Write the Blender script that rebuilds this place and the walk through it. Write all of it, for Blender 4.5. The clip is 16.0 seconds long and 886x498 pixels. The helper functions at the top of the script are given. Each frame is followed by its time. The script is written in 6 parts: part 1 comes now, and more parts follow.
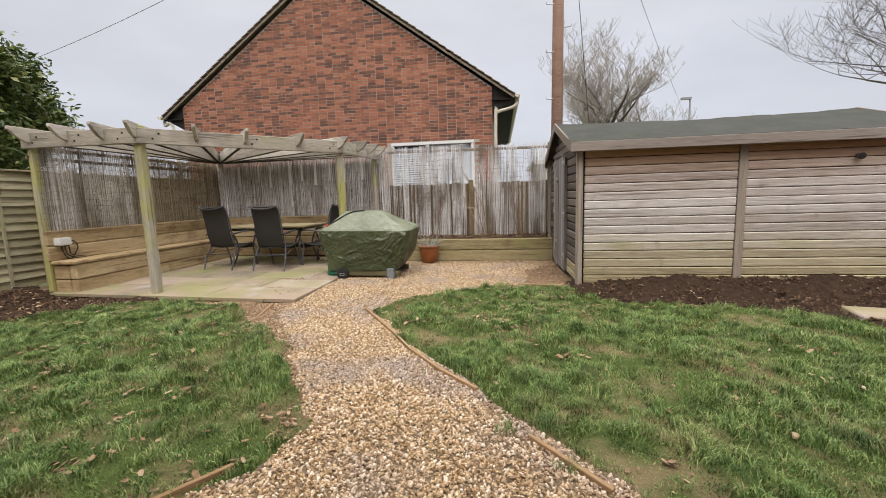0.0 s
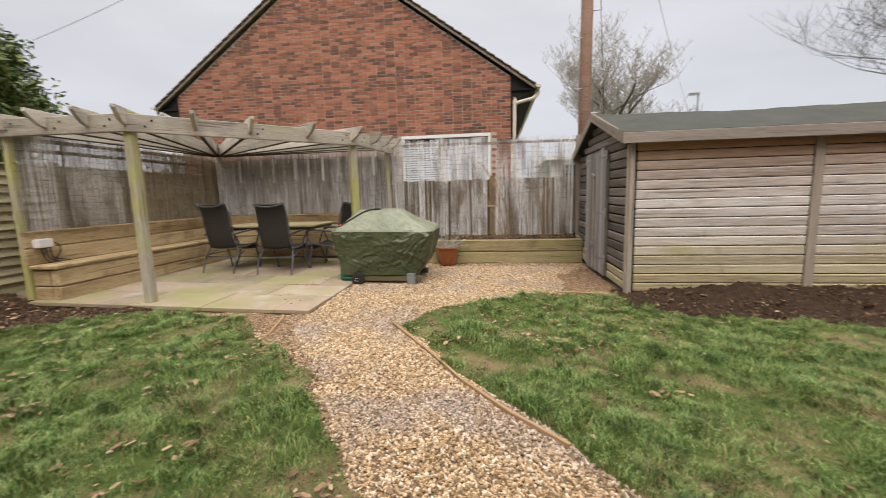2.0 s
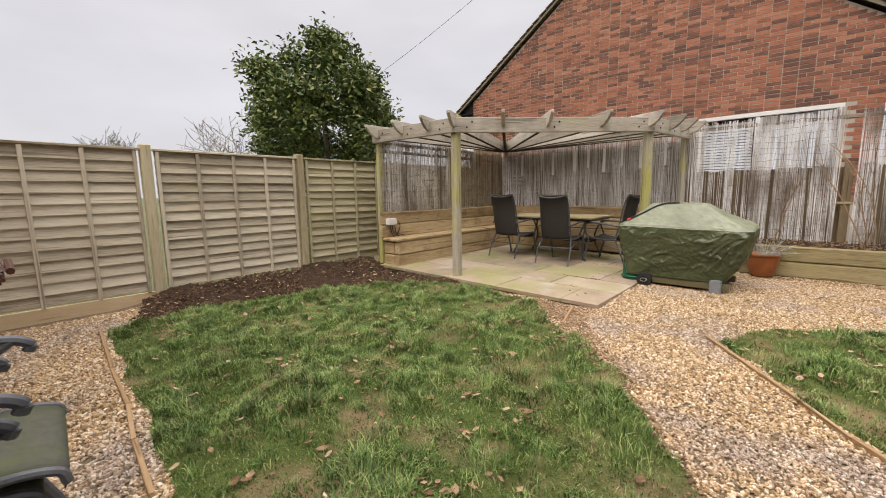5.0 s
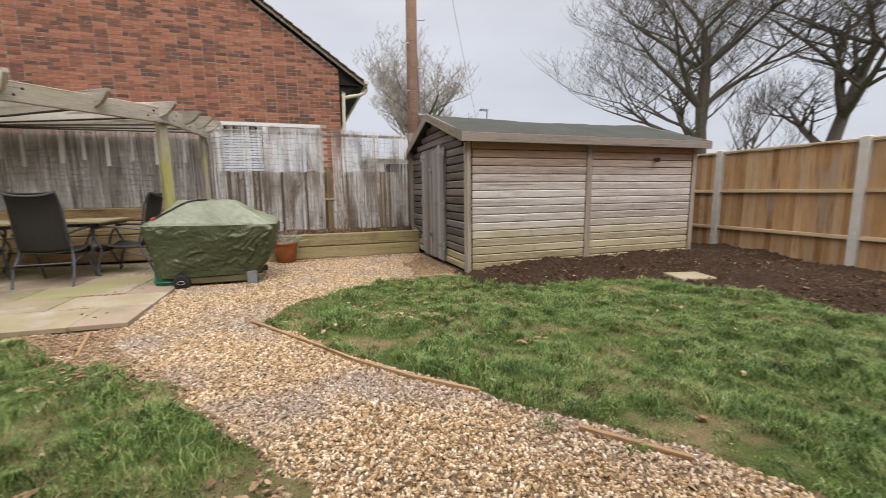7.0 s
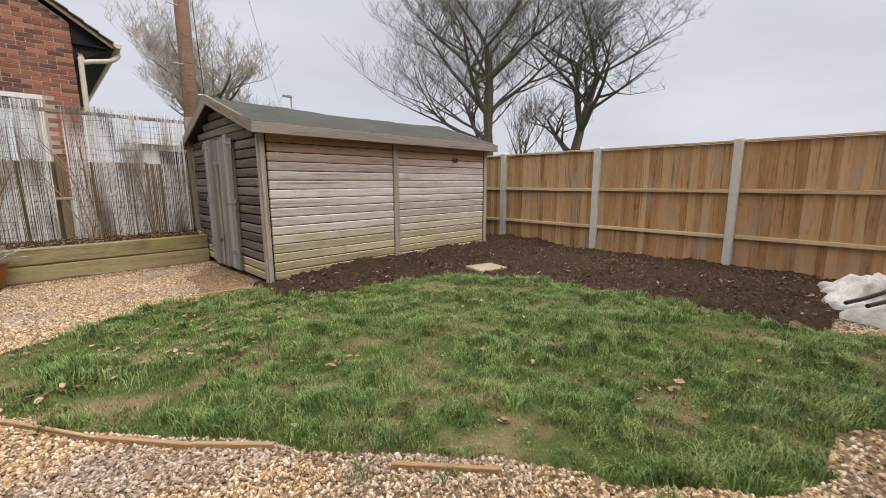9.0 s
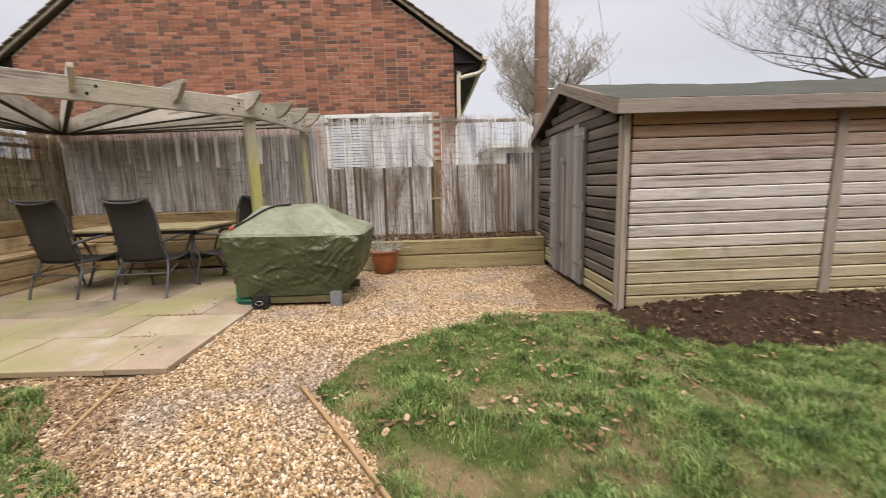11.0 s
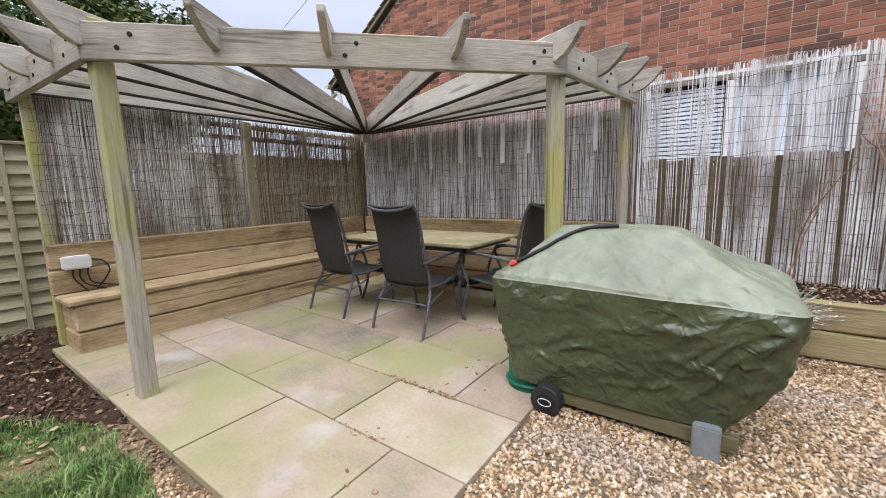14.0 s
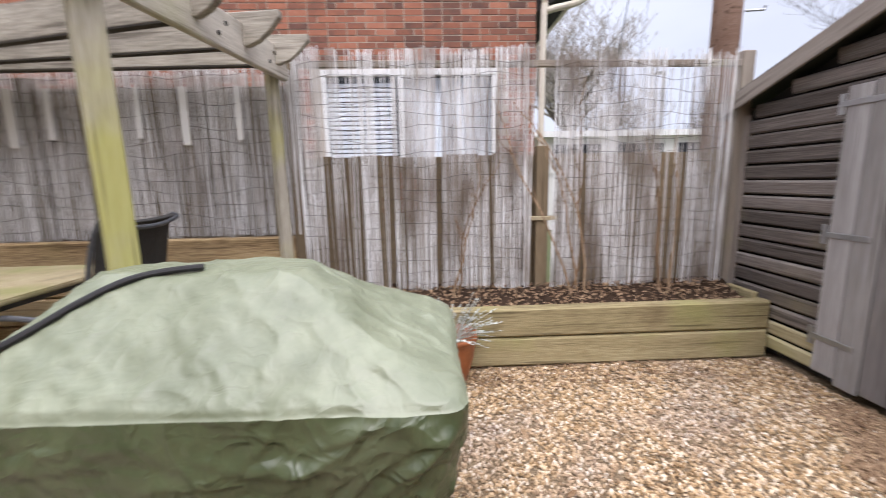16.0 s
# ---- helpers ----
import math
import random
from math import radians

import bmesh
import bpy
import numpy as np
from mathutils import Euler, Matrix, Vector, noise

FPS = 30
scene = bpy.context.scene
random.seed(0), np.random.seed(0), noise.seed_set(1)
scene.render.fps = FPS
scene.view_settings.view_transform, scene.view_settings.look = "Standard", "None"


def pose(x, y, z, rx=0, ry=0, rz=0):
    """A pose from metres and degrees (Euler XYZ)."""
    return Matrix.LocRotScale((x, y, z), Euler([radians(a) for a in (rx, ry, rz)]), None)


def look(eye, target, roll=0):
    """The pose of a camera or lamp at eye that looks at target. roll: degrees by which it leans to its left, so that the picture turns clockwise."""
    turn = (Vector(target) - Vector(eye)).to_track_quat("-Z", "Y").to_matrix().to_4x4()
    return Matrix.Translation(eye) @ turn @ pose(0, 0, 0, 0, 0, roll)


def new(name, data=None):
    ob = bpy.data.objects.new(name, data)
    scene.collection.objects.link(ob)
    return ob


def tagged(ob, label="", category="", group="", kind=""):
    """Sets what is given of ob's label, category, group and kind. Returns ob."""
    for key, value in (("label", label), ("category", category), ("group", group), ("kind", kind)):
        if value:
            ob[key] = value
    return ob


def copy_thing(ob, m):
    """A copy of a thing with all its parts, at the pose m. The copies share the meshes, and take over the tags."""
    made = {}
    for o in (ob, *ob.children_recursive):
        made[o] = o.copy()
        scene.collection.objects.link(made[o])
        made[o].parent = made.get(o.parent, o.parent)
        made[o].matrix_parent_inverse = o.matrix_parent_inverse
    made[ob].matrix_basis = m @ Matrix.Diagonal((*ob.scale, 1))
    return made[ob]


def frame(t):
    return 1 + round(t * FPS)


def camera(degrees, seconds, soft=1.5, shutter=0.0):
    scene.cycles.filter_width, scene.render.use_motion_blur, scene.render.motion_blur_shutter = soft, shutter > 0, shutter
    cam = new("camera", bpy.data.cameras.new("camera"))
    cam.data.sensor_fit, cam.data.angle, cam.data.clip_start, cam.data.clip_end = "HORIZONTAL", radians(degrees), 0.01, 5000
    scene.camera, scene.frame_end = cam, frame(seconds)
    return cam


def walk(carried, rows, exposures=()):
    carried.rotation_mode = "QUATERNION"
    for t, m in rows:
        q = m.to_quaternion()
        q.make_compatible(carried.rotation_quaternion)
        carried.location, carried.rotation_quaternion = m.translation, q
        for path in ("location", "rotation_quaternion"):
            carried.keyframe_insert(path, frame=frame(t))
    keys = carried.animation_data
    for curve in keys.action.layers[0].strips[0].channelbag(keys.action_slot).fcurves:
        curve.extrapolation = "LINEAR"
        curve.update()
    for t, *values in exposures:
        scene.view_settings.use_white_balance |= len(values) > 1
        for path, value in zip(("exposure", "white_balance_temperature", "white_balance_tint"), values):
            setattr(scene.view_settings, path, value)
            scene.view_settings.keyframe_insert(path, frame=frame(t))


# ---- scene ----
cam = camera(95.7, 16.0, soft=0.92, shutter=0.2)
PATH = [
    (0, (0.178, -0.469, 1.132), (-0.105, 1.495, 0.879), -1.7),
    (0.5, (0.169, -0.342, 1.142), (-0.009, 1.633, 0.883), -1.6),
    (1, (0.015, -0.144, 1.125), (-0.047, 1.836, 0.852), -1.6),
    (1.5, (-0.146, -0.007, 1.136), (-0.169, 1.974, 0.864), -1.6),
    (2, (-0.3, 0.04, 1.152), (-0.562, 2.004, 0.882), -1.5),
    (2.5, (-0.352, -0.125, 1.144), (-1.311, 1.611, 0.887), -1.3),
    (3, (-0.361, -0.212, 1.145), (-1.742, 1.213, 0.896), -1.1),
    (3.2, (-0.335, -0.191, 1.144), (-1.806, 1.142, 0.896), -1.2),
    (5.3, (-0.793, -0.036, 1.129), (-2.019, 1.517, 0.84), -0.7),
    (5.5, (-0.756, -0.005, 1.148), (-1.812, 1.667, 0.848), -1.0),
    (6, (-0.847, -0.004, 1.125), (-1.314, 1.919, 0.831), -0.9),
    (6.5, (-0.818, -0.045, 1.136), (-0.717, 1.929, 0.834), -1.0),
    (7, (-0.777, -0.023, 1.032), (-0.138, 1.851, 0.75), -0.7),
    (7.5, (-0.761, -0.034, 1.071), (0.297, 1.637, 0.771), -0.1),
    (8, (-0.752, -0.031, 1.115), (0.601, 1.409, 0.802), -0.1),
    (8.2, (-0.736, -0.025, 1.109), (0.686, 1.345, 0.793), -0.2),
    (10.3, (-0.286, 0.869, 1.115), (0.53, 2.664, 0.777), -1.6),
    (10.5, (-0.328, 0.997, 1.103), (0.275, 2.875, 0.773), -1.8),
    (11, (-0.444, 1.311, 1.131), (-0.397, 3.285, 0.812), -1.8),
    (11.5, (-0.496, 1.658, 1.139), (-0.842, 3.603, 0.825), -1.9),
    (12, (-0.657, 1.985, 1.153), (-1.296, 3.855, 0.847), -1.9),
    (12.5, (-0.926, 2.284, 1.155), (-1.742, 4.086, 0.86), -1.5),
    (13, (-1.104, 2.583, 1.154), (-2.047, 4.323, 0.863), -1.5),
    (13.5, (-1.253, 2.894, 1.168), (-2.315, 4.563, 0.874), -1.5),
    (14, (-1.406, 3.162, 1.193), (-2.553, 4.774, 0.9), -1.5),
    (14.5, (-1.44, 3.441, 1.197), (-2.615, 5.031, 0.898), -1.7),
    (15, (-1.377, 3.757, 1.211), (-2.502, 5.383, 0.909), -1.9),
    (15.5, (-1.279, 4.101, 1.138), (-2.045, 5.93, 0.872), -1.8),
    (16, (-1.203, 4.259, 1.216), (-1.13, 6.229, 0.881), -1.2),
]
walk(cam, [(t, look(eye, target, roll)) for t, eye, target, roll in PATH],
     exposures=[(0, 0.15, 6750, 13), (1.5, 0.13, 6700, 12), (2.5, 0.24, 7200, 15), (5.5, 0.22, 7050, 15), (6.5, 0.18, 6800, 13), (8, 0.09, 6650, 13), (10.5, 0.22, 7000, 15), (12, 0.23, 6700, 14), (14, 0.36, 6000, 15), (15, 0.44, 5850, 18), (15.5, 0.54, 5950, 18), (16, 0.55, 6200, 18)])

# ---- daylight: an overcast winter sky and a weak, wide sun ----
world = bpy.data.worlds.new("overcast_sky")
scene.world = world
world.use_nodes = True
wt = world.node_tree
wt.nodes.clear()
w_out = wt.nodes.new("ShaderNodeOutputWorld")
w_bg = wt.nodes.new("ShaderNodeBackground")
w_sky = wt.nodes.new("ShaderNodeTexSky")
w_sky.sky_type = "NISHITA"
w_sky.sun_disc = False
w_sky.sun_elevation, w_sky.sun_rotation = radians(38), radians(200)
w_sky.air_density, w_sky.dust_density = 1.0, 4.0
w_co = wt.nodes.new("ShaderNodeTexCoord")
w_sep = wt.nodes.new("ShaderNodeSeparateXYZ")
w_ramp = wt.nodes.new("ShaderNodeValToRGB")
w_ramp.color_ramp.elements[0].position, w_ramp.color_ramp.elements[0].color = 0.0, (0.56, 0.605, 0.685, 1)
w_ramp.color_ramp.elements[1].position, w_ramp.color_ramp.elements[1].color = 1.0, (2.7, 2.7, 2.75, 1)
w_mid = w_ramp.color_ramp.elements.new(0.45)
w_mid.color = (0.60, 0.632, 0.69, 1)
w_noise = wt.nodes.new("ShaderNodeTexNoise")
w_noise.inputs["Scale"].default_value, w_noise.inputs["Detail"].default_value = 2.2, 4.0
w_map = wt.nodes.new("ShaderNodeMapping")
w_map.inputs["Scale"].default_value = (1.0, 1.0, 3.0)
w_nr = wt.nodes.new("ShaderNodeMapRange")
w_nr.inputs["From Min"].default_value, w_nr.inputs["From Max"].default_value = 0.3, 0.7
w_nr.inputs["To Min"].default_value, w_nr.inputs["To Max"].default_value = 0.90, 1.08
w_mul = wt.nodes.new("ShaderNodeMix")
w_mul.data_type, w_mul.blend_type = "RGBA", "MULTIPLY"
w_mul.inputs[0].default_value = 1.0
w_mix = wt.nodes.new("ShaderNodeMix")
w_mix.data_type = "RGBA"
w_mix.inputs[0].default_value = 0.012
wt.links.new(w_co.outputs["Generated"], w_sep.inputs[0])
wt.links.new(w_sep.outputs["Z"], w_ramp.inputs[0])
wt.links.new(w_co.outputs["Generated"], w_map.inputs[0])
wt.links.new(w_map.outputs[0], w_noise.inputs["Vector"])
wt.links.new(w_noise.outputs[0], w_nr.inputs[0])
wt.links.new(w_ramp.outputs[0], w_mul.inputs[6])
wt.links.new(w_nr.outputs[0], w_mul.inputs[7])
wt.links.new(w_mul.outputs[2], w_mix.inputs[6])
wt.links.new(w_sky.outputs[0], w_mix.inputs[7])
wt.links.new(w_mix.outputs[2], w_bg.inputs[0])
w_bg.inputs[1].default_value = 1.0
wt.links.new(w_bg.outputs[0], w_out.inputs[0])
sun = new("sun", bpy.data.lights.new("sun", "SUN"))
sun.data.energy, sun.data.angle, sun.data.color = 1.5, radians(35), (1.0, 0.96, 0.90)
sun.matrix_world = look((2, -8, 12), (0, 0, 0))


# ---- materials ----
def mat(name, cols, scale=8.0, rough=0.8, bump=0.3, metal=0.0, stretch=1.0, rand="object", vary=0.35, stain=None, stain_scale=1.5,
        stain_at=0.55, fine=60.0, coords="Object", trans=0.0, bump_dist=0.01, spread=None, stain_mix=0.85, spec=0.35, grain=0.35, stain_z=1.0, stain2=None):
    """cols: 2 to 5 base colours mixed by grain and, per piece, by chance. stretch: the grain's length along local x."""
    m = bpy.data.materials.new(name)
    m.use_nodes = True
    nt = m.node_tree
    b = nt.nodes["Principled BSDF"]
    N = nt.nodes.new
    L = nt.links.new
    if coords == "World":
        vec = N("ShaderNodeNewGeometry").outputs["Position"]
    else:
        vec = N("ShaderNodeTexCoord").outputs[coords]
    if rand == "object":
        rnd = N("ShaderNodeObjectInfo").outputs["Random"]
    else:
        rnd = N("ShaderNodeNewGeometry").outputs["Random Per Island"]
    off = N("ShaderNodeVectorMath")
    off.operation = "MULTIPLY_ADD"
    comb = N("ShaderNodeCombineXYZ")
    for k in range(3):
        L(rnd, comb.inputs[k])
    off.inputs[1].default_value = (37.0, 53.0, 71.0) if coords != "World" else (0, 0, 0)
    L(comb.outputs[0], off.inputs[0])
    L(vec, off.inputs[2])
    mp = N("ShaderNodeMapping")
    mp.inputs["Scale"].default_value = (1.0 / stretch, 1.0, 1.0)
    L(off.outputs[0], mp.inputs[0])
    n1 = N("ShaderNodeTexNoise")
    n1.inputs["Scale"].default_value, n1.inputs["Detail"].default_value, n1.inputs["Roughness"].default_value = scale, 6.0, 0.65
    L(mp.outputs[0], n1.inputs["Vector"])
    n2 = N("ShaderNodeTexNoise")
    n2.inputs["Scale"].default_value, n2.inputs["Detail"].default_value = fine, 3.0
    L(mp.outputs[0], n2.inputs["Vector"])
    add = N("ShaderNodeMath")
    add.operation = "MULTIPLY_ADD"
    L(n2.outputs[0], add.inputs[0])
    if stretch > 2:
        grain, n2.inputs["Scale"].default_value, n2.inputs["Detail"].default_value = 0.6, 130.0, 4.0
    add.inputs[1].default_value = grain
    L(n1.outputs[0], add.inputs[2])
    add2 = N("ShaderNodeMath")
    add2.operation = "MULTIPLY_ADD"
    L(rnd, add2.inputs[0])
    add2.inputs[1].default_value = vary
    L(add.outputs[0], add2.inputs[2])
    mr = N("ShaderNodeMapRange")
    mean = 0.5 + 0.5 * grain
    lo = mean - 0.20 if spread is None else spread[0]
    hi = (mean + 0.20 + vary) if spread is None else spread[1]
    mr.inputs["From Min"].default_value, mr.inputs["From Max"].default_value = lo, hi
    L(add2.outputs[0], mr.inputs[0])
    ramp = N("ShaderNodeValToRGB")
    e = ramp.color_ramp.elements
    while len(e) < len(cols):
        e.new(0.5)
    for k, c in enumerate(cols):
        e[k].position = k / (len(cols) - 1)
        e[k].color = (*c, 1)
    L(mr.outputs[0], ramp.inputs[0])
    col = ramp.outputs[0]
    for tone, sc, at, amount, zz in ((stain, stain_scale, stain_at, stain_mix, stain_z), stain2 or (None, 1, 1, 1, 1)):
        if tone is None:
            continue
        ms = N("ShaderNodeMapping")
        ms.inputs["Scale"].default_value = (1.0, 1.0, zz)
        ms.inputs["Location"].default_value = (sc * 3.1, sc * 1.7, 0)
        L(off.outputs[0], ms.inputs[0])
        n3 = N("ShaderNodeTexNoise")
        n3.inputs["Scale"].default_value, n3.inputs["Detail"].default_value = sc, 5.0
        L(ms.outputs[0], n3.inputs["Vector"])
        m3 = N("ShaderNodeMapRange")
        m3.inputs["From Min"].default_value, m3.inputs["From Max"].default_value = at, at + 0.18
        m3.inputs["To Max"].default_value = amount
        L(n3.outputs[0], m3.inputs[0])
        mx = N("ShaderNodeMix")
        mx.data_type = "RGBA"
        L(m3.outputs[0], mx.inputs[0])
        L(col, mx.inputs[6])
        mx.inputs[7].default_value = (*tone, 1)
        col = mx.outputs[2]
    if stretch > 2:
        mk = N("ShaderNodeMapping")
        mk.inputs["Scale"].default_value = (0.5 / stretch, 1.0, 1.0)
        L(off.outputs[0], mk.inputs[0])
        nk = N("ShaderNodeTexNoise")
        nk.inputs["Scale"].default_value, nk.inputs["Detail"].default_value = 38.0, 2.0
        L(mk.outputs[0], nk.inputs["Vector"])
        rk = N("ShaderNodeMapRange")
        rk.inputs["From Min"].default_value, rk.inputs["From Max"].default_value = 0.60, 0.70
        rk.inputs["To Max"].default_value = 0.6
        L(nk.outputs[0], rk.inputs[0])
        mc = N("ShaderNodeMix")
        mc.data_type, mc.blend_type = "RGBA", "MULTIPLY"
        L(rk.outputs[0], mc.inputs[0])
        L(col, mc.inputs[6])
        mc.inputs[7].default_value = (0.22, 0.19, 0.16, 1)
        col = mc.outputs[2]
    L(col, b.inputs["Base Color"])
    b.inputs["Metallic"].default_value = metal
    rr = N("ShaderNodeMapRange")
    rr.inputs["To Min"].default_value, rr.inputs["To Max"].default_value = max(0.05, rough - 0.12), min(1.0, rough + 0.12)
    L(n1.outputs[0], rr.inputs[0])
    L(rr.outputs[0], b.inputs["Roughness"])
    b.inputs["Specular IOR Level"].default_value = spec
    if bump:
        bp = N("ShaderNodeBump")
        bp.inputs["Strength"].default_value, bp.inputs["Distance"].default_value = bump, bump_dist
        L(add.outputs[0], bp.inputs["Height"])
        L(bp.outputs[0], b.inputs["Normal"])
    if trans:
        b.inputs["Transmission Weight"].default_value = trans
    return m


M_pergola = mat("weathered_pergola_timber", [(0.17, 0.15, 0.12), (0.35, 0.32, 0.265), (0.52, 0.48, 0.41), (0.66, 0.63, 0.57)], 7, 0.85, 0.35, stretch=12, vary=0.5, stain=(0.30, 0.30, 0.12), stain_scale=1.6, stain_at=0.60, stain_mix=0.55, stain2=((0.17, 0.15, 0.13), 2.6, 0.52, 0.6, 1.0))
M_post = mat("algae_green_post_timber", [(0.20, 0.18, 0.14), (0.40, 0.37, 0.30), (0.56, 0.53, 0.46)], 9, 0.85, 0.4, stretch=12, stain=(0.40, 0.39, 0.09), stain_scale=1.4, stain_at=0.36, stain_mix=0.72)
M_sleeper = mat("sleeper_timber", [(0.13, 0.083, 0.04), (0.33, 0.237, 0.125), (0.50, 0.385, 0.225), (0.62, 0.51, 0.33)], 6, 0.85, 0.45, stretch=12, stain=(0.27, 0.24, 0.09), stain_scale=1.3, stain_at=0.60, stain_mix=0.55, stain2=((0.17, 0.105, 0.052), 3.5, 0.56, 0.65, 1.0))
# near-black colour that stands in for the shade under the rafters
M_undershade = mat("rafter_underside_shade", [(0.014, 0.012, 0.010), (0.034, 0.029, 0.023), (0.07, 0.06, 0.045)], 9, 0.9, 0.2, stretch=12)
M_bedsleeper = mat("damp_greenish_sleeper", [(0.15, 0.12, 0.055), (0.35, 0.295, 0.16), (0.52, 0.455, 0.28)], 6, 0.85, 0.45, stretch=12, stain=(0.31, 0.32, 0.11), stain_scale=1.5, stain_at=0.50, stain_mix=0.6, stain2=((0.16, 0.115, 0.06), 3.2, 0.60, 0.6, 1.0))
M_lap = mat("grey_lap_fence_timber", [(0.20, 0.165, 0.11), (0.50, 0.445, 0.34), (0.68, 0.625, 0.50)], 7, 0.88, 0.35, stretch=16, stain=(0.42, 0.39, 0.21), stain_scale=1.8, stain_at=0.60, stain_mix=0.5)
M_lapgreen = mat("algae_green_lap_timber", [(0.18, 0.155, 0.09), (0.42, 0.38, 0.245), (0.57, 0.525, 0.37)], 7, 0.88, 0.35, stretch=16, stain=(0.33, 0.33, 0.14), stain_scale=1.8, stain_at=0.54, stain_mix=0.55)
M_lappost = mat("fence_post_timber", [(0.26, 0.21, 0.13), (0.46, 0.40, 0.26), (0.60, 0.54, 0.38)], 8, 0.88, 0.35, stretch=12, stain=(0.40, 0.42, 0.12), stain_scale=2.0, stain_at=0.58, stain_mix=0.6)
M_board = mat("orange_brown_fence_board", [(0.24, 0.12, 0.045), (0.44, 0.25, 0.11), (0.56, 0.36, 0.18), (0.60, 0.44, 0.27)], 6, 0.82, 0.3, stretch=14, vary=0.5, stain=(0.42, 0.335, 0.25), stain_scale=1.4, stain_at=0.50, stain_mix=0.7, stain2=((0.20, 0.095, 0.035), 6.0, 0.64, 0.7, 1.0))
M_rail = mat("pale_fence_rail", [(0.40, 0.28, 0.14), (0.58, 0.44, 0.26), (0.66, 0.54, 0.36)], 6, 0.82, 0.3, stretch=14)
M_concrete = mat("concrete_post", [(0.42, 0.40, 0.34), (0.58, 0.56, 0.49), (0.66, 0.64, 0.57)], 12, 0.9, 0.25, fine=120)
M_shedgreen = mat("algae_stained_shiplap_board", [(0.25, 0.20, 0.11), (0.44, 0.385, 0.23), (0.57, 0.515, 0.335)], 5, 0.8, 0.35, stretch=22, vary=0.08, stain=(0.37, 0.35, 0.14), stain_scale=1.6, stain_at=0.52, stain_mix=0.55)
# weathered end cladding, its colour darkened further for that side's shade
M_shedend = mat("shaded_weathered_shiplap", [(0.05, 0.042, 0.038), (0.135, 0.115, 0.102), (0.30, 0.265, 0.24)], 6, 0.85, 0.4, stretch=18, stain=(0.26, 0.23, 0.15), stain_scale=1.6, stain_at=0.55, stain_mix=0.55)
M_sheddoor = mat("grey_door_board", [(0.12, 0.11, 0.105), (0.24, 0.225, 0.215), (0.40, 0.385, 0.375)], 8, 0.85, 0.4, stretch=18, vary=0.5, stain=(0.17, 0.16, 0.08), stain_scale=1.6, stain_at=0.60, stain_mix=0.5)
M_shedhole = mat("shadowed_shed_lining", [(0.012, 0.010, 0.009), (0.03, 0.026, 0.022)], 6, 0.95, 0.1)
M_trim = mat("shed_trim_timber", [(0.20, 0.165, 0.13), (0.34, 0.295, 0.245), (0.45, 0.40, 0.34)], 7, 0.82, 0.3, stretch=16, stain=(0.36, 0.34, 0.16), stain_scale=2, stain_at=0.6)
M_felt = mat("green_grey_roofing_felt", [(0.035, 0.038, 0.034), (0.058, 0.062, 0.055), (0.085, 0.088, 0.075)], 3, 0.95, 0.4, fine=220, stain=(0.05, 0.055, 0.03), stain_scale=1.1, spec=0.15)
M_fascia = mat("shed_fascia", [(0.15, 0.125, 0.105), (0.26, 0.225, 0.195), (0.36, 0.32, 0.28)], 6, 0.85, 0.3, stretch=16)
M_backfence = mat("dark_old_fence_board", [(0.10, 0.075, 0.045), (0.19, 0.145, 0.09), (0.28, 0.22, 0.14)], 6, 0.88, 0.3, stretch=14, vary=0.5)
M_cane = mat("bleached_reed_cane", [(0.22, 0.18, 0.14), (0.52, 0.485, 0.44), (0.74, 0.73, 0.72), (0.86, 0.87, 0.88)], 5, 0.7, 0.15, stretch=1, rand="island", vary=0.85, spread=(0.38, 1.20), coords="World", stain=(0.15, 0.10, 0.06), stain_scale=4.0, stain_at=0.48, stain_mix=0.82, stain_z=0.3, stain2=((0.12, 0.09, 0.06), 11.0, 0.60, 0.6, 0.5))
M_canesilver = mat("silver_reed_cane", [(0.16, 0.14, 0.115), (0.38, 0.36, 0.33), (0.60, 0.59, 0.58), (0.80, 0.80, 0.80)], 5, 0.7, 0.15, stretch=1, rand="island", vary=0.85, spread=(0.45, 1.25), coords="World", stain=(0.165, 0.12, 0.075), stain_scale=3.5, stain_at=0.54, stain_mix=0.55, stain_z=0.12)
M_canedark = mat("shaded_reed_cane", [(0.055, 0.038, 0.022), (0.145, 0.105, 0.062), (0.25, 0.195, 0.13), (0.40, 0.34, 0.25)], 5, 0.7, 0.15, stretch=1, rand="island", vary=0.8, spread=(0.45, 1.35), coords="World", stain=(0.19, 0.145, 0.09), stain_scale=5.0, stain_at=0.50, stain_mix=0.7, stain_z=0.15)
M_canegrey = mat("grey_reed_cane", [(0.075, 0.055, 0.036), (0.20, 0.165, 0.125), (0.49, 0.455, 0.41), (0.78, 0.77, 0.76)], 5, 0.7, 0.15, stretch=1, rand="island", vary=0.85, spread=(0.45, 1.28), coords="World", stain=(0.13, 0.092, 0.055), stain_scale=3.0, stain_at=0.44, stain_mix=0.78, stain_z=0.3)
M_wire = mat("black_netting", [(0.03, 0.026, 0.022), (0.075, 0.065, 0.055)], 20, 0.7, 0)
M_brick = mat("red_facing_brick", [(0.085, 0.050, 0.042), (0.165, 0.078, 0.056), (0.295, 0.118, 0.072), (0.375, 0.152, 0.092), (0.43, 0.205, 0.135)], 10, 0.9, 0.35, vary=1.0, spread=(0.50, 1.86), fine=90)
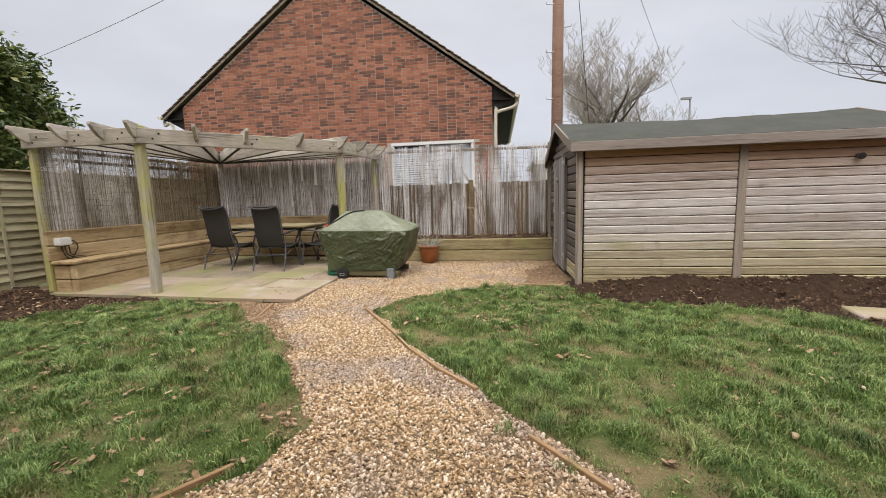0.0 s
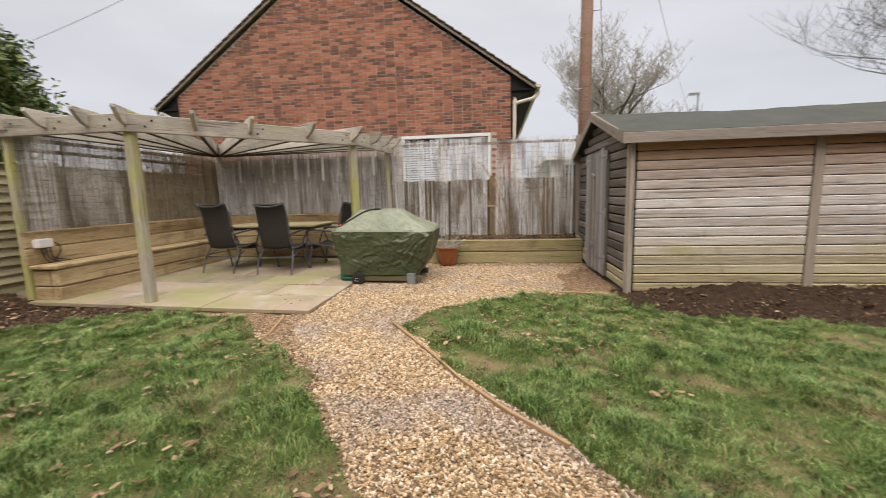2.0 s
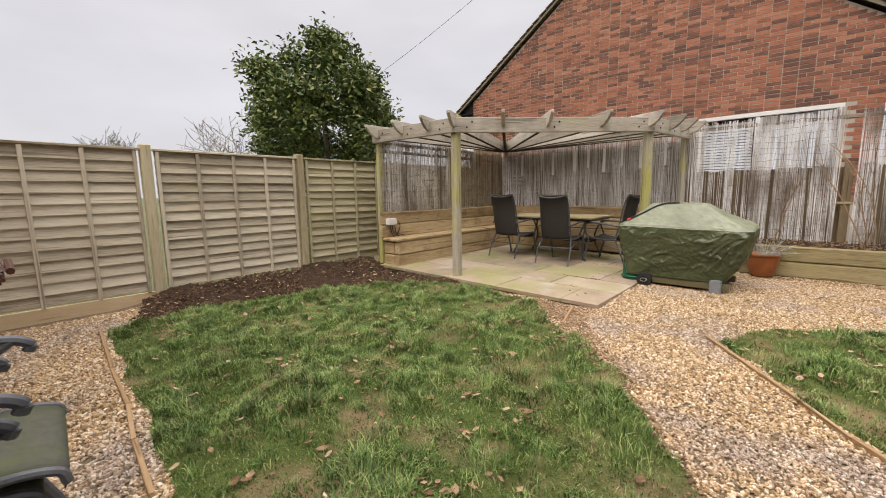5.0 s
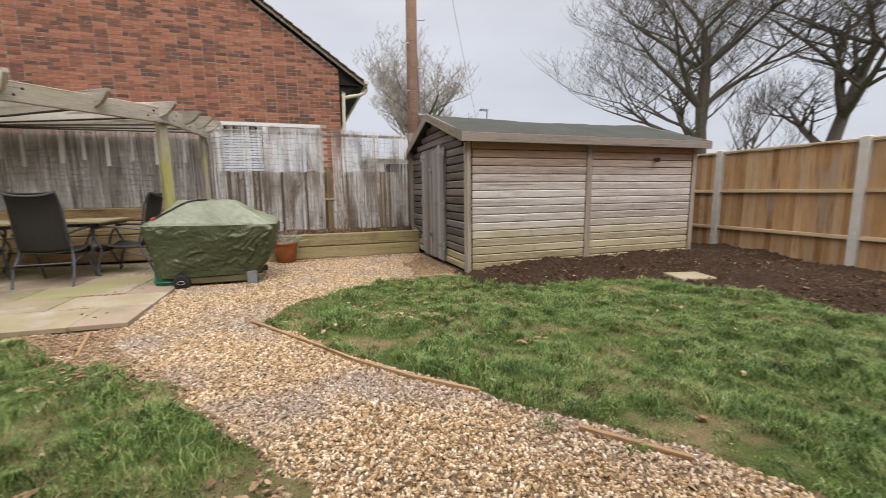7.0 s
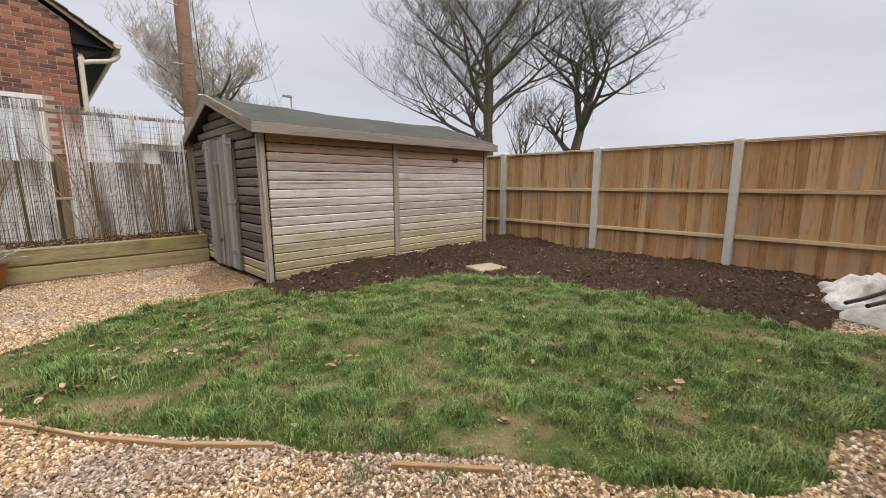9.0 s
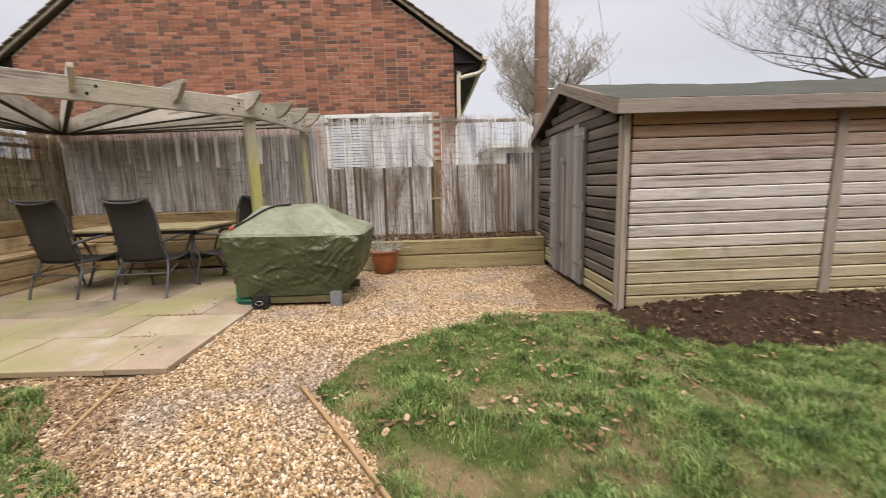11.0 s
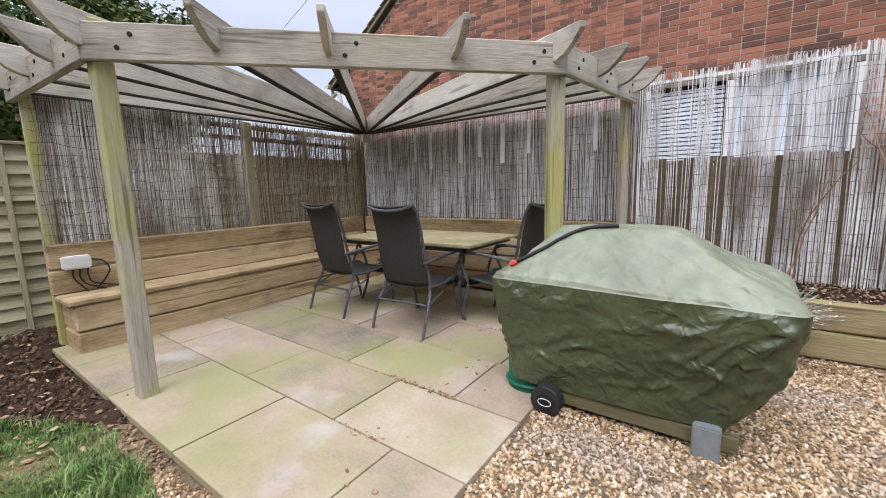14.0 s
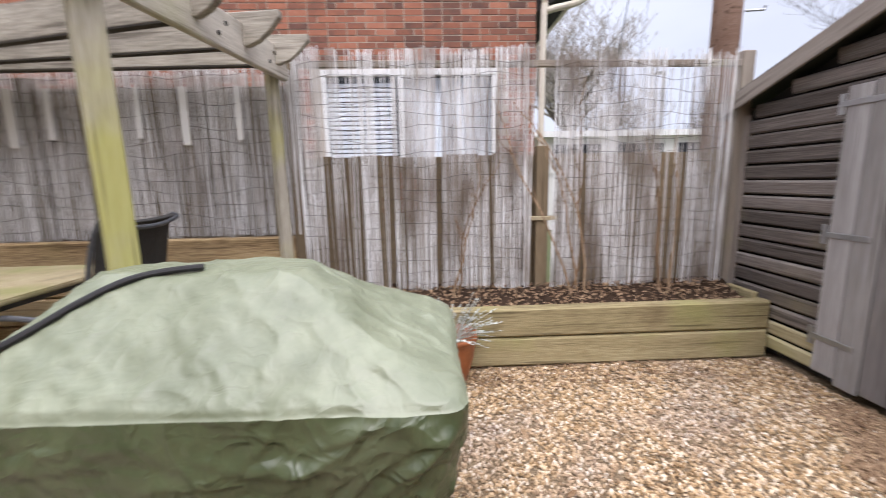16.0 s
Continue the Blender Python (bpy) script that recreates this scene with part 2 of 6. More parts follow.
M_brickj = mat("red_facing_brick_rest", [(0.085, 0.050, 0.042), (0.165, 0.078, 0.056), (0.295, 0.118, 0.072), (0.375, 0.152, 0.092), (0.43, 0.205, 0.135)], 10, 0.9, 0.35, rand="island", vary=1.0, spread=(0.50, 1.86), fine=90, coords="World")
M_mortar = mat("lime_mortar", [(0.38, 0.335, 0.275), (0.52, 0.47, 0.40)], 14, 0.95, 0.3, fine=150, coords="World")
M_rooftile = mat("mossy_verge_tile", [(0.14, 0.10, 0.075), (0.22, 0.17, 0.12), (0.30, 0.26, 0.19)], 6, 0.92, 0.4, stain=(0.26, 0.27, 0.14), stain_scale=4, rand="island")
M_verge = mat("weathered_verge_mortar", [(0.20, 0.17, 0.13), (0.32, 0.28, 0.22), (0.44, 0.40, 0.33)], 9, 0.92, 0.3, stain=(0.22, 0.22, 0.13), stain_scale=5, stain_at=0.56, coords="World")
M_soffit = mat("black_soffit", [(0.006, 0.0055, 0.0055), (0.016, 0.014, 0.013)], 8, 0.8, 0.1)
M_upvc = mat("white_window_frame", [(0.70, 0.71, 0.70), (0.80, 0.80, 0.79)], 5, 0.35, 0.02)
M_cream = mat("cream_plastic_pipe", [(0.55, 0.50, 0.40), (0.68, 0.63, 0.53)], 5, 0.45, 0.05, stain=(0.32, 0.30, 0.22), stain_scale=6, stain_at=0.6)
M_blind = mat("white_blind_slat", [(0.66, 0.67, 0.68), (0.78, 0.79, 0.80)], 4, 0.5, 0.02)
M_slab = mat("sandstone_slab", [(0.14, 0.12, 0.085), (0.24, 0.205, 0.15), (0.335, 0.26, 0.19), (0.38, 0.315, 0.235), (0.44, 0.385, 0.31)], 2.4, 0.85, 0.4, fine=60, vary=0.35, stain=(0.25, 0.26, 0.095), stain_scale=1.1, stain_at=0.45, stain_mix=0.68, coords="World", grain=0.40, stain2=((0.48, 0.46, 0.47), 1.9, 0.60, 0.6, 1.0))
M_joint = mat("patio_joint_grit", [(0.03, 0.025, 0.015), (0.085, 0.07, 0.042), (0.19, 0.16, 0.10)], 7, 0.95, 0.5, coords="World")
M_stone = mat("gravel_stone", [(0.07, 0.055, 0.045), (0.29, 0.19, 0.098), (0.47, 0.325, 0.175), (0.59, 0.44, 0.27), (0.74, 0.65, 0.52)], 40, 0.78, 0.15, rand="island", vary=1.0, spread=(0.42, 1.65), coords="World", stain=(0.34, 0.31, 0.32), stain_scale=1.3, stain_at=0.49, stain_mix=0.55)
M_gravelbed = mat("gravel_bed", [(0.05, 0.036, 0.022), (0.15, 0.105, 0.064), (0.33, 0.25, 0.155)], 55, 0.95, 0.9, fine=190, coords="World", bump_dist=0.02, stain=(0.15, 0.115, 0.08), stain_scale=0.9, stain_at=0.55)
M_soil = mat("dark_garden_soil", [(0.022, 0.014, 0.009), (0.066, 0.042, 0.028), (0.15, 0.102, 0.07)], 16, 0.97, 1.0, fine=90, coords="World", bump_dist=0.03, spec=0.1)
M_clod = mat("soil_clod", [(0.035, 0.022, 0.014), (0.105, 0.066, 0.042), (0.215, 0.145, 0.098)], 22, 0.97, 0.8, rand="island", vary=0.7, fine=90, coords="World", spec=0.1)
M_turf = mat("turf_thatch", [(0.04, 0.06, 0.016), (0.08, 0.11, 0.03), (0.15, 0.135, 0.06)], 14, 0.95, 1.0, fine=110, coords="World", bump_dist=0.03, stain=(0.25, 0.175, 0.105), stain_scale=2.3, stain_at=0.48, spec=0.1)
M_grass = mat("grass_blade", [(0.027, 0.066, 0.012), (0.074, 0.150, 0.032), (0.142, 0.24, 0.06), (0.26, 0.345, 0.115), (0.46, 0.39, 0.20)], 4.0, 0.55, 0, rand="island", vary=0.85, fine=12, coords="World", spread=(0.40, 1.68), spec=0.3, stain=(0.018, 0.052, 0.012), stain_scale=6.5, stain_at=0.47, stain_mix=0.68, stain2=((0.27, 0.22, 0.10), 3.1, 0.58, 0.5, 1.0))
M_leaf = mat("fallen_leaf", [(0.075, 0.042, 0.022), (0.17, 0.10, 0.053), (0.28, 0.185, 0.105), (0.42, 0.31, 0.20)], 30, 0.85, 0.4, rand="island", vary=0.8, spread=(0.5, 1.5), coords="World")
M_chip = mat("bark_chip", [(0.10, 0.06, 0.035), (0.24, 0.155, 0.09), (0.38, 0.27, 0.17)], 30, 0.9, 0.3, rand="island", vary=0.8, spread=(0.5, 1.5), coords="World")
M_edging = mat("path_edging_board", [(0.20, 0.125, 0.06), (0.34, 0.22, 0.115), (0.44, 0.31, 0.18)], 8, 0.88, 0.4, stretch=12)
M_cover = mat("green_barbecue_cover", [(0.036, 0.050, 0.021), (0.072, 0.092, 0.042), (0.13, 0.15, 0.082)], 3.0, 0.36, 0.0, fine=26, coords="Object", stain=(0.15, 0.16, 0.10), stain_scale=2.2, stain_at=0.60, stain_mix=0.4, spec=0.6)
# top colour carries skylight as well as fading, hence paler than the skirt
M_covertop = mat("skylit_faded_cover_top", [(0.13, 0.152, 0.095), (0.24, 0.265, 0.18), (0.38, 0.40, 0.305)], 3.4, 0.42, 0.0, fine=14, coords="Object", stain=(0.085, 0.10, 0.046), stain_scale=2.6, stain_at=0.52, stain_mix=0.6, spec=0.6)


def crumple_bump(material, layers):
    """Sharp-ridged small creases in stiff cloth."""
    nt = material.node_tree
    co = nt.nodes.new("ShaderNodeTexCoord")
    prev = None
    for scale, twist, depth in layers:
        n_ = nt.nodes.new("ShaderNodeTexNoise")
        n_.inputs["Scale"].default_value, n_.inputs["Detail"].default_value, n_.inputs["Distortion"].default_value = scale, 1.0, twist
        nt.links.new(co.outputs["Object"], n_.inputs["Vector"])
        s_ = nt.nodes.new("ShaderNodeMath")
        s_.operation = "SUBTRACT"
        s_.inputs[1].default_value = 0.5
        a_ = nt.nodes.new("ShaderNodeMath")
        a_.operation = "ABSOLUTE"
        p_ = nt.nodes.new("ShaderNodeMapRange")
        p_.inputs["From Max"].default_value, p_.inputs["To Min"].default_value, p_.inputs["To Max"].default_value = 0.16, 1.0, 0.0
        b_ = nt.nodes.new("ShaderNodeBump")
        b_.inputs["Strength"].default_value, b_.inputs["Distance"].default_value = 0.6, depth
        nt.links.new(n_.outputs[0], s_.inputs[0])
        nt.links.new(s_.outputs[0], a_.inputs[0])
        nt.links.new(a_.outputs[0], p_.inputs[0])
        nt.links.new(p_.outputs[0], b_.inputs["Height"])
        if prev is not None:
            nt.links.new(prev.outputs[0], b_.inputs["Normal"])
        prev = b_
    nt.links.new(prev.outputs[0], nt.nodes["Principled BSDF"].inputs["Normal"])


crumple_bump(M_cover, ((4.5, 0.7, 0.016), (10.0, 0.9, 0.008), (21.0, 0.8, 0.0016)))
crumple_bump(M_covertop, ((4.0, 0.8, 0.006), (9.0, 0.8, 0.0035), (20.0, 1.0, 0.0010)))
M_dkrail = mat("damp_base_timber", [(0.05, 0.045, 0.022), (0.11, 0.10, 0.05), (0.19, 0.165, 0.09)], 7, 0.85, 0.3, stretch=16)
M_black = mat("black_rubber", [(0.012, 0.012, 0.013), (0.03, 0.03, 0.032)], 12, 0.6, 0.1)
M_greenpl = mat("green_plastic", [(0.008, 0.10, 0.06), (0.015, 0.17, 0.10)], 10, 0.45, 0.05)
M_greybl = mat("grey_concrete_block", [(0.17, 0.19, 0.20), (0.27, 0.29, 0.30)], 14, 0.9, 0.2)
M_terra = mat("glazed_terracotta", [(0.22, 0.07, 0.025), (0.36, 0.125, 0.045), (0.44, 0.18, 0.08)], 6, 0.4, 0.1, stain=(0.42, 0.30, 0.20), stain_scale=5, stain_at=0.62)
M_silver = mat("silver_grey_foliage", [(0.22, 0.24, 0.20), (0.40, 0.42, 0.38), (0.56, 0.57, 0.52)], 20, 0.8, 0, rand="island", vary=0.6, coords="World")
M_frame = mat("grey_powder_coat", [(0.045, 0.048, 0.056), (0.085, 0.09, 0.10), (0.14, 0.146, 0.158)], 12, 0.42, 0.08, metal=0.3)
M_sling = mat("charcoal_sling_mesh", [(0.018, 0.0175, 0.017), (0.034, 0.033, 0.031), (0.055, 0.053, 0.049)], 60, 0.8, 0.3, fine=420)
M_slinglt = mat("grey_green_sling_mesh", [(0.06, 0.062, 0.055), (0.105, 0.105, 0.09), (0.16, 0.16, 0.135)], 30, 0.85, 0.4, fine=380, stain=(0.10, 0.115, 0.055), stain_scale=3, stain_at=0.55, spec=0.2)
M_table = mat("mossy_stone_tabletop", [(0.16, 0.125, 0.065), (0.29, 0.235, 0.135), (0.42, 0.36, 0.225)], 6, 0.8, 0.25, fine=60, stain=(0.24, 0.24, 0.09), stain_scale=2.5, stain_at=0.48, stain2=((0.10, 0.08, 0.045), 5.0, 0.60, 0.6, 1.0))
M_bin = mat("brown_bin_plastic", [(0.055, 0.018, 0.010), (0.088, 0.028, 0.014), (0.12, 0.04, 0.022)], 5, 0.42, 0.06)
M_binlid = mat("faded_brown_lid", [(0.08, 0.040, 0.034), (0.15, 0.085, 0.075)], 6, 0.28, 0.05)
M_bark = mat("tree_bark", [(0.055, 0.045, 0.035), (0.11, 0.095, 0.075), (0.17, 0.15, 0.12)], 7, 0.92, 0.5, coords="World")
M_twig = mat("pale_twig", [(0.22, 0.195, 0.168), (0.34, 0.31, 0.275), (0.45, 0.415, 0.375)], 7, 0.9, 0, coords="World")
M_evergreen = mat("glossy_evergreen_leaf", [(0.014, 0.032, 0.009), (0.042, 0.080, 0.020), (0.11, 0.155, 0.040), (0.32, 0.33, 0.11)], 4, 0.38, 0, rand="island", vary=0.6, coords="World", spread=(0.45, 1.4))
M_pole = mat("telegraph_pole_timber", [(0.16, 0.09, 0.06), (0.28, 0.17, 0.12), (0.38, 0.26, 0.20)], 6, 0.88, 0.4, stretch=14)
M_steel = mat("galvanised_steel", [(0.30, 0.31, 0.32), (0.46, 0.47, 0.48)], 14, 0.42, 0.05, metal=0.8)
M_tarp = mat("white_dust_sheet", [(0.30, 0.285, 0.25), (0.50, 0.485, 0.45), (0.66, 0.65, 0.62)], 5, 0.75, 0.5, fine=40, stain=(0.27, 0.215, 0.15), stain_scale=4, stain_at=0.52, bump_dist=0.03)
M_barrow = mat("blue_grey_tray", [(0.30, 0.36, 0.40), (0.42, 0.48, 0.52)], 6, 0.4, 0.05)
M_render = mat("pale_render", [(0.62, 0.62, 0.60), (0.74, 0.74, 0.72)], 5, 0.85, 0.1, coords="World")
M_field = mat("distant_grass", [(0.05, 0.07, 0.025), (0.09, 0.11, 0.045), (0.14, 0.14, 0.07)], 0.4, 0.95, 0.2, fine=6, coords="World")
M_fartile = mat("far_roof_tile", [(0.12, 0.075, 0.055), (0.20, 0.13, 0.10)], 4, 0.9, 0.3, coords="World")
M_boxwhite = mat("white_socket_box", [(0.62, 0.62, 0.60), (0.74, 0.74, 0.72)], 8, 0.5, 0.03)
M_red = mat("red_plastic_tag", [(0.42, 0.03, 0.02), (0.55, 0.06, 0.04)], 8, 0.5, 0)
M_glass = bpy.data.materials.new("window_glass")
M_glass.use_nodes = True
g_b = M_glass.node_tree.nodes["Principled BSDF"]
g_b.inputs["Base Color"].default_value, g_b.inputs["Roughness"].default_value = (0.9, 0.95, 1.0, 1), 0.03
g_b.inputs["Transmission Weight"].default_value, g_b.inputs["IOR"].default_value = 1.0, 1.45
M_darkin = mat("dark_interior", [(0.012, 0.014, 0.018), (0.03, 0.033, 0.04)], 3, 0.9, 0)


# ---- building helpers ----
def thing(name, at, label, category, group="", kind=""):
    ob = new(name)
    ob.location = at
    ob.empty_display_size = 0.2
    bpy.context.view_layer.update()
    return tagged(ob, label, category, group, kind)


def put(name, mesh, parent, m=None, label=""):
    ob = new(name, mesh)
    if parent is not None:
        ob.parent = parent
        ob.matrix_basis = (Matrix.Translation(-base_of(parent)) @ m) if m is not None else Matrix.Translation(-base_of(parent))
    elif m is not None:
        ob.matrix_basis = m
    if label:
        tagged(ob, label)
    return ob


def base_of(ob):
    p = Vector((0, 0, 0))
    while ob is not None:
        p += ob.location
        ob = ob.parent
    return p


def mesh_of(name, bm, material, smooth=False):
    me = bpy.data.meshes.new(name)
    bmesh.ops.recalc_face_normals(bm, faces=bm.faces[:])
    bm.to_mesh(me)
    bm.free()
    me.materials.append(material)
    if smooth:
        me.shade_smooth()
    else:
        me.shade_flat()
    return me


def part(name, bm, material, parent, label="", smooth=False):
    """Links a bmesh in world coordinates as one mesh under a thing."""
    return put(name, mesh_of(name, bm, material, smooth), parent, None, label)


CHAMFER = {}


def chamfer_box(l, w, h, b, material, warp=0.0):
    """A box centred on the origin, its length along x, with chamfered edges; alike ones share their mesh."""
    key = (round(l, 3), round(w, 3), round(h, 3), round(b, 4), material.name)
    if key in CHAMFER:
        return CHAMFER[key]
    bm = bmesh.new()
    bmesh.ops.create_cube(bm, size=1, matrix=Matrix.Diagonal((l, w, h, 1)))
    if b:
        bmesh.ops.bevel(bm, geom=bm.edges[:], offset=b, segments=1, affect="EDGES")
    CHAMFER[key] = mesh_of("board", bm, material)
    return CHAMFER[key]


def plank(parent, name, p0, p1, w, h, material, b=0.004, up=(0, 0, 1), label="", twist=0.0):
    """A board from p0 to p1: w across, h along up."""
    p0, p1 = Vector(p0), Vector(p1)
    x = (p1 - p0).normalized()
    y = Vector(up).cross(x).normalized()
    z = x.cross(y)
    m = Matrix((x, y, z)).transposed().to_4x4()
    m = Matrix.Translation((p0 + p1) / 2) @ m @ Matrix.Rotation(radians(twist), 4, "X")
    return put(name, chamfer_box((p1 - p0).length, w, h, b, material), parent, m, label)


def box(bm, x0, x1, y0, y1, z0, z1):
    m = Matrix.Translation(((x0 + x1) / 2, (y0 + y1) / 2, (z0 + z1) / 2)) @ Matrix.Diagonal((x1 - x0, y1 - y0, z1 - z0, 1))
    return bmesh.ops.create_cube(bm, size=1, matrix=m)["verts"]


def tube(bm, pts, r, n=8, r1=None, cap=True):
    """A round bar through the points, in a bmesh."""
    pts = [Vector(p) for p in pts]
    rings = []
    for i, p in enumerate(pts):
        d = (pts[min(i + 1, len(pts) - 1)] - pts[max(i - 1, 0)]).normalized()
        a = d.cross(Vector((0, 0, 1)))
        if a.length < 0.05:
            a = d.cross(Vector((0, 1, 0)))
        a.normalize()
        c = d.cross(a)
        rad = r if r1 is None else r + (r1 - r) * i / (len(pts) - 1)
        rings.append([bm.verts.new(p + rad * (math.cos(2 * math.pi * k / n) * a + math.sin(2 * math.pi * k / n) * c)) for k in range(n)])
    for r0, r2 in zip(rings, rings[1:]):
        for k in range(n):
            bm.faces.new((r0[k], r0[(k + 1) % n], r2[(k + 1) % n], r2[k]))
    if cap:
        bm.faces.new(rings[0][::-1])
        bm.faces.new(rings[-1])


def curve_pts(ctrl, n=6):
    """Catmull-Rom points through the controls."""
    c = [Vector(p) for p in ctrl]
    c = [2 * c[0] - c[1]] + c + [2 * c[-1] - c[-2]]
    out = []
    for i in range(1, len(c) - 2):
        for k in range(n):
            t = k / n
            out.append(0.5 * ((2 * c[i]) + (c[i + 1] - c[i - 1]) * t + (2 * c[i - 1] - 5 * c[i] + 4 * c[i + 1] - c[i + 2]) * t * t + (3 * c[i] - c[i - 1] - 3 * c[i + 1] + c[i + 2]) * t ** 3))
    out.append(c[-2])
    return out


def raw_mesh(name, verts, faces, material, smooth=False):
    me = bpy.data.meshes.new(name)
    verts = np.asarray(verts, dtype=np.float32)
    faces = np.asarray(faces, dtype=np.int32)
    k = faces.shape[1]
    me.vertices.add(len(verts))
    me.vertices.foreach_set("co", verts.ravel())
    me.loops.add(faces.size)
    me.loops.foreach_set("vertex_index", faces.ravel())
    me.polygons.add(len(faces))
    me.polygons.foreach_set("loop_start", np.arange(0, faces.size, k, dtype=np.int32))
    me.polygons.foreach_set("loop_total", np.full(len(faces), k, dtype=np.int32))
    me.update(calc_edges=True)
    me.materials.append(material)
    if smooth:
        me.shade_smooth()
    else:
        me.shade_flat()
    return me


def scatter(name, centres, sizes, material, flat=0.6, kind=0, rng=None):
    """Many small stones (kind 0, bedded, open below) or flat curled leaves (kind 1) in one mesh."""
    n = len(centres)
    if kind == 0:
        v = np.array([(-1, -0.7, -0.6), (1, -0.8, -0.6), (0.9, 0.8, -0.6), (-0.8, 0.9, -0.6), (-0.75, -0.6, 0.7), (0.6, -0.55, 0.75), (0.65, 0.6, 0.6), (-0.55, 0.65, 0.8)])
        f = np.array([(0, 1, 5), (0, 5, 4), (1, 2, 6), (1, 6, 5), (2, 3, 7), (2, 7, 6), (3, 0, 4), (3, 4, 7), (4, 5, 6), (4, 6, 7)])
    else:
        v = np.array([(-1, 0.1, 0.2), (-0.35, 0.75, 0.35), (0.5, 0.4, 0.1), (0.9, -0.1, 0.45), (0.35, -0.65, 0.15), (-0.5, -0.5, 0.5), (0, 0, -0.1)])
        f = np.array([(6, 0, 5), (6, 5, 4), (6, 4, 3), (6, 3, 2), (6, 2, 1), (6, 1, 0)])
    a = rng.uniform(0, 2 * np.pi, n)
    s = np.stack([sizes * rng.uniform(0.8, 1.3, n), sizes * rng.uniform(0.6, 1.0, n), sizes * flat * rng.uniform(0.7, 1.2, n)], 1)
    p = v[None] * s[:, None, :]
    if kind == 0:
        p *= rng.uniform(0.7, 1.15, (n, len(v), 3))
    tx, ty = rng.normal(0, 0.35 if kind == 0 else 0.2, n), rng.normal(0, 0.35 if kind == 0 else 0.2, n)
    p[:, :, 2] += p[:, :, 0] * tx[:, None] + p[:, :, 1] * ty[:, None]
    x = p[:, :, 0] * np.cos(a)[:, None] - p[:, :, 1] * np.sin(a)[:, None]
    y = p[:, :, 0] * np.sin(a)[:, None] + p[:, :, 1] * np.cos(a)[:, None]
    p = np.stack([x, y, p[:, :, 2]], 2) + centres[:, None, :]
    fs = f[None] + (np.arange(n) * len(v))[:, None, None]
    return raw_mesh(name, p.reshape(-1, 3), fs.reshape(-1, 3), material)


def inside(poly, x, y):
    """Which of the points lie in the polygon."""
    r = np.zeros(x.shape, bool)
    j = len(poly) - 1
    for i in range(len(poly)):
        (x0, y0), (x1, y1) = poly[i], poly[j]
        c = ((y0 > y) != (y1 > y)) & (x < (x1 - x0) * (y - y0) / (y1 - y0 + 1e-12) + x0)
        r ^= c
        j = i
    return r


# ---- the ground: gravel, two lawns, soil beds, and the land beyond ----
rng = np.random.default_rng(5)
LAWN_L = [(-5.2, 0.47), (-5.28, 1.27), (-5.08, 2.62), (-4.5, 3.5), (-3.88, 3.74), (-3.0, 3.70), (-2.6, 3.4), (-2.21, 3.0), (-1.54, 2.47), (-1.27, 2.01), (-1.05, 1.71),
          (-0.80, 1.39), (-0.92, 1.0), (-1.19, 0.75), (-1.6, 0.42), (-1.91, 0.26), (-2.59, 0.26), (-3.57, 0.36)]
LAWN_R = [(-1.17, 3.5), (-0.8, 2.96), (-0.45, 2.41), (0.09, 1.82), (0.37, 1.34), (0.67, 1.03), (0.82, 0.82), (1.1, 0.44), (1.26, 0.2), (1.5, 0.08), (1.9, 0.1), (2.3, -0.2),
          (2.9, -0.55), (3.5, -0.75), (3.9, -0.45), (3.6, 0.1), (3.51, 0.5), (3.58, 1.18), (3.45, 2.34), (3.3, 3.2), (3.1, 3.5), (2.2, 3.78), (1.41, 3.88), (1.08, 4.22), (0.93, 4.62), (0.5, 4.68), (0.15, 4.68), (-0.29, 4.50), (-0.59, 4.25), (-0.99, 3.90)]
SOIL_L = [(-6.06, 0.9), (-5.6, 0.8), (-5.25, 0.62), (-5.28, 1.27), (-5.08, 2.62), (-4.52, 3.45), (-3.9, 3.58), (-4.0, 3.84), (-5.1, 3.86), (-6.06, 3.95)]
SOIL_R = [(1.02, 4.75), (0.90, 4.35), (1.0, 4.05), (1.41, 3.73), (2.2, 3.75), (3.1, 3.5), (3.3, 3.2), (3.45, 2.34), (3.58, 1.18), (3.51, 0.5), (3.6, 0.2), (4.2, 0.05), (6.27, 0.1), (6.27, 7.1),
          (4.95, 7.1), (4.95, 4.75)]
PATIO = [(-5.6, 3.84), (-2.2, 3.80), (-2.2, 7.15), (-5.6, 7.15)]


def smooth(a, b, v):
    t = np.clip((v - a) / (b - a), 0, 1)
    return t * t * (3 - 2 * t)


def wob(x, y, f, s):
    g = np.random.default_rng(int(s * 100))
    r = 0.0
    for a, k, ph in zip(g.uniform(0, 6.283, 14), g.uniform(0.5, 2.4, 14), g.uniform(0, 6.283, 14)):
        r = r + np.sin((x * np.cos(a) + y * np.sin(a)) * f * k + ph) / (0.6 + k)
    return 0.55 * r


def ground_z(x, y):
    z = -0.03 + 0.006 * wob(x, y, 3.1, 0.4)
    z = z + 0.12 * smooth(-5.2, -6.0, x) * smooth(0.6, 1.4, y)
    z = z + 0.10 * smooth(3.9, 4.5, y) * smooth(1.0, 1.7, x) * smooth(7, 6.5, y) + 0.03 * smooth(3.6, 4.2, x) * smooth(0.0, 0.6, y) * smooth(4.3, 3.9, y) - 0.085 * smooth(4.4, 6.0, x) * smooth(-0.6, 0.3, y)
    return z


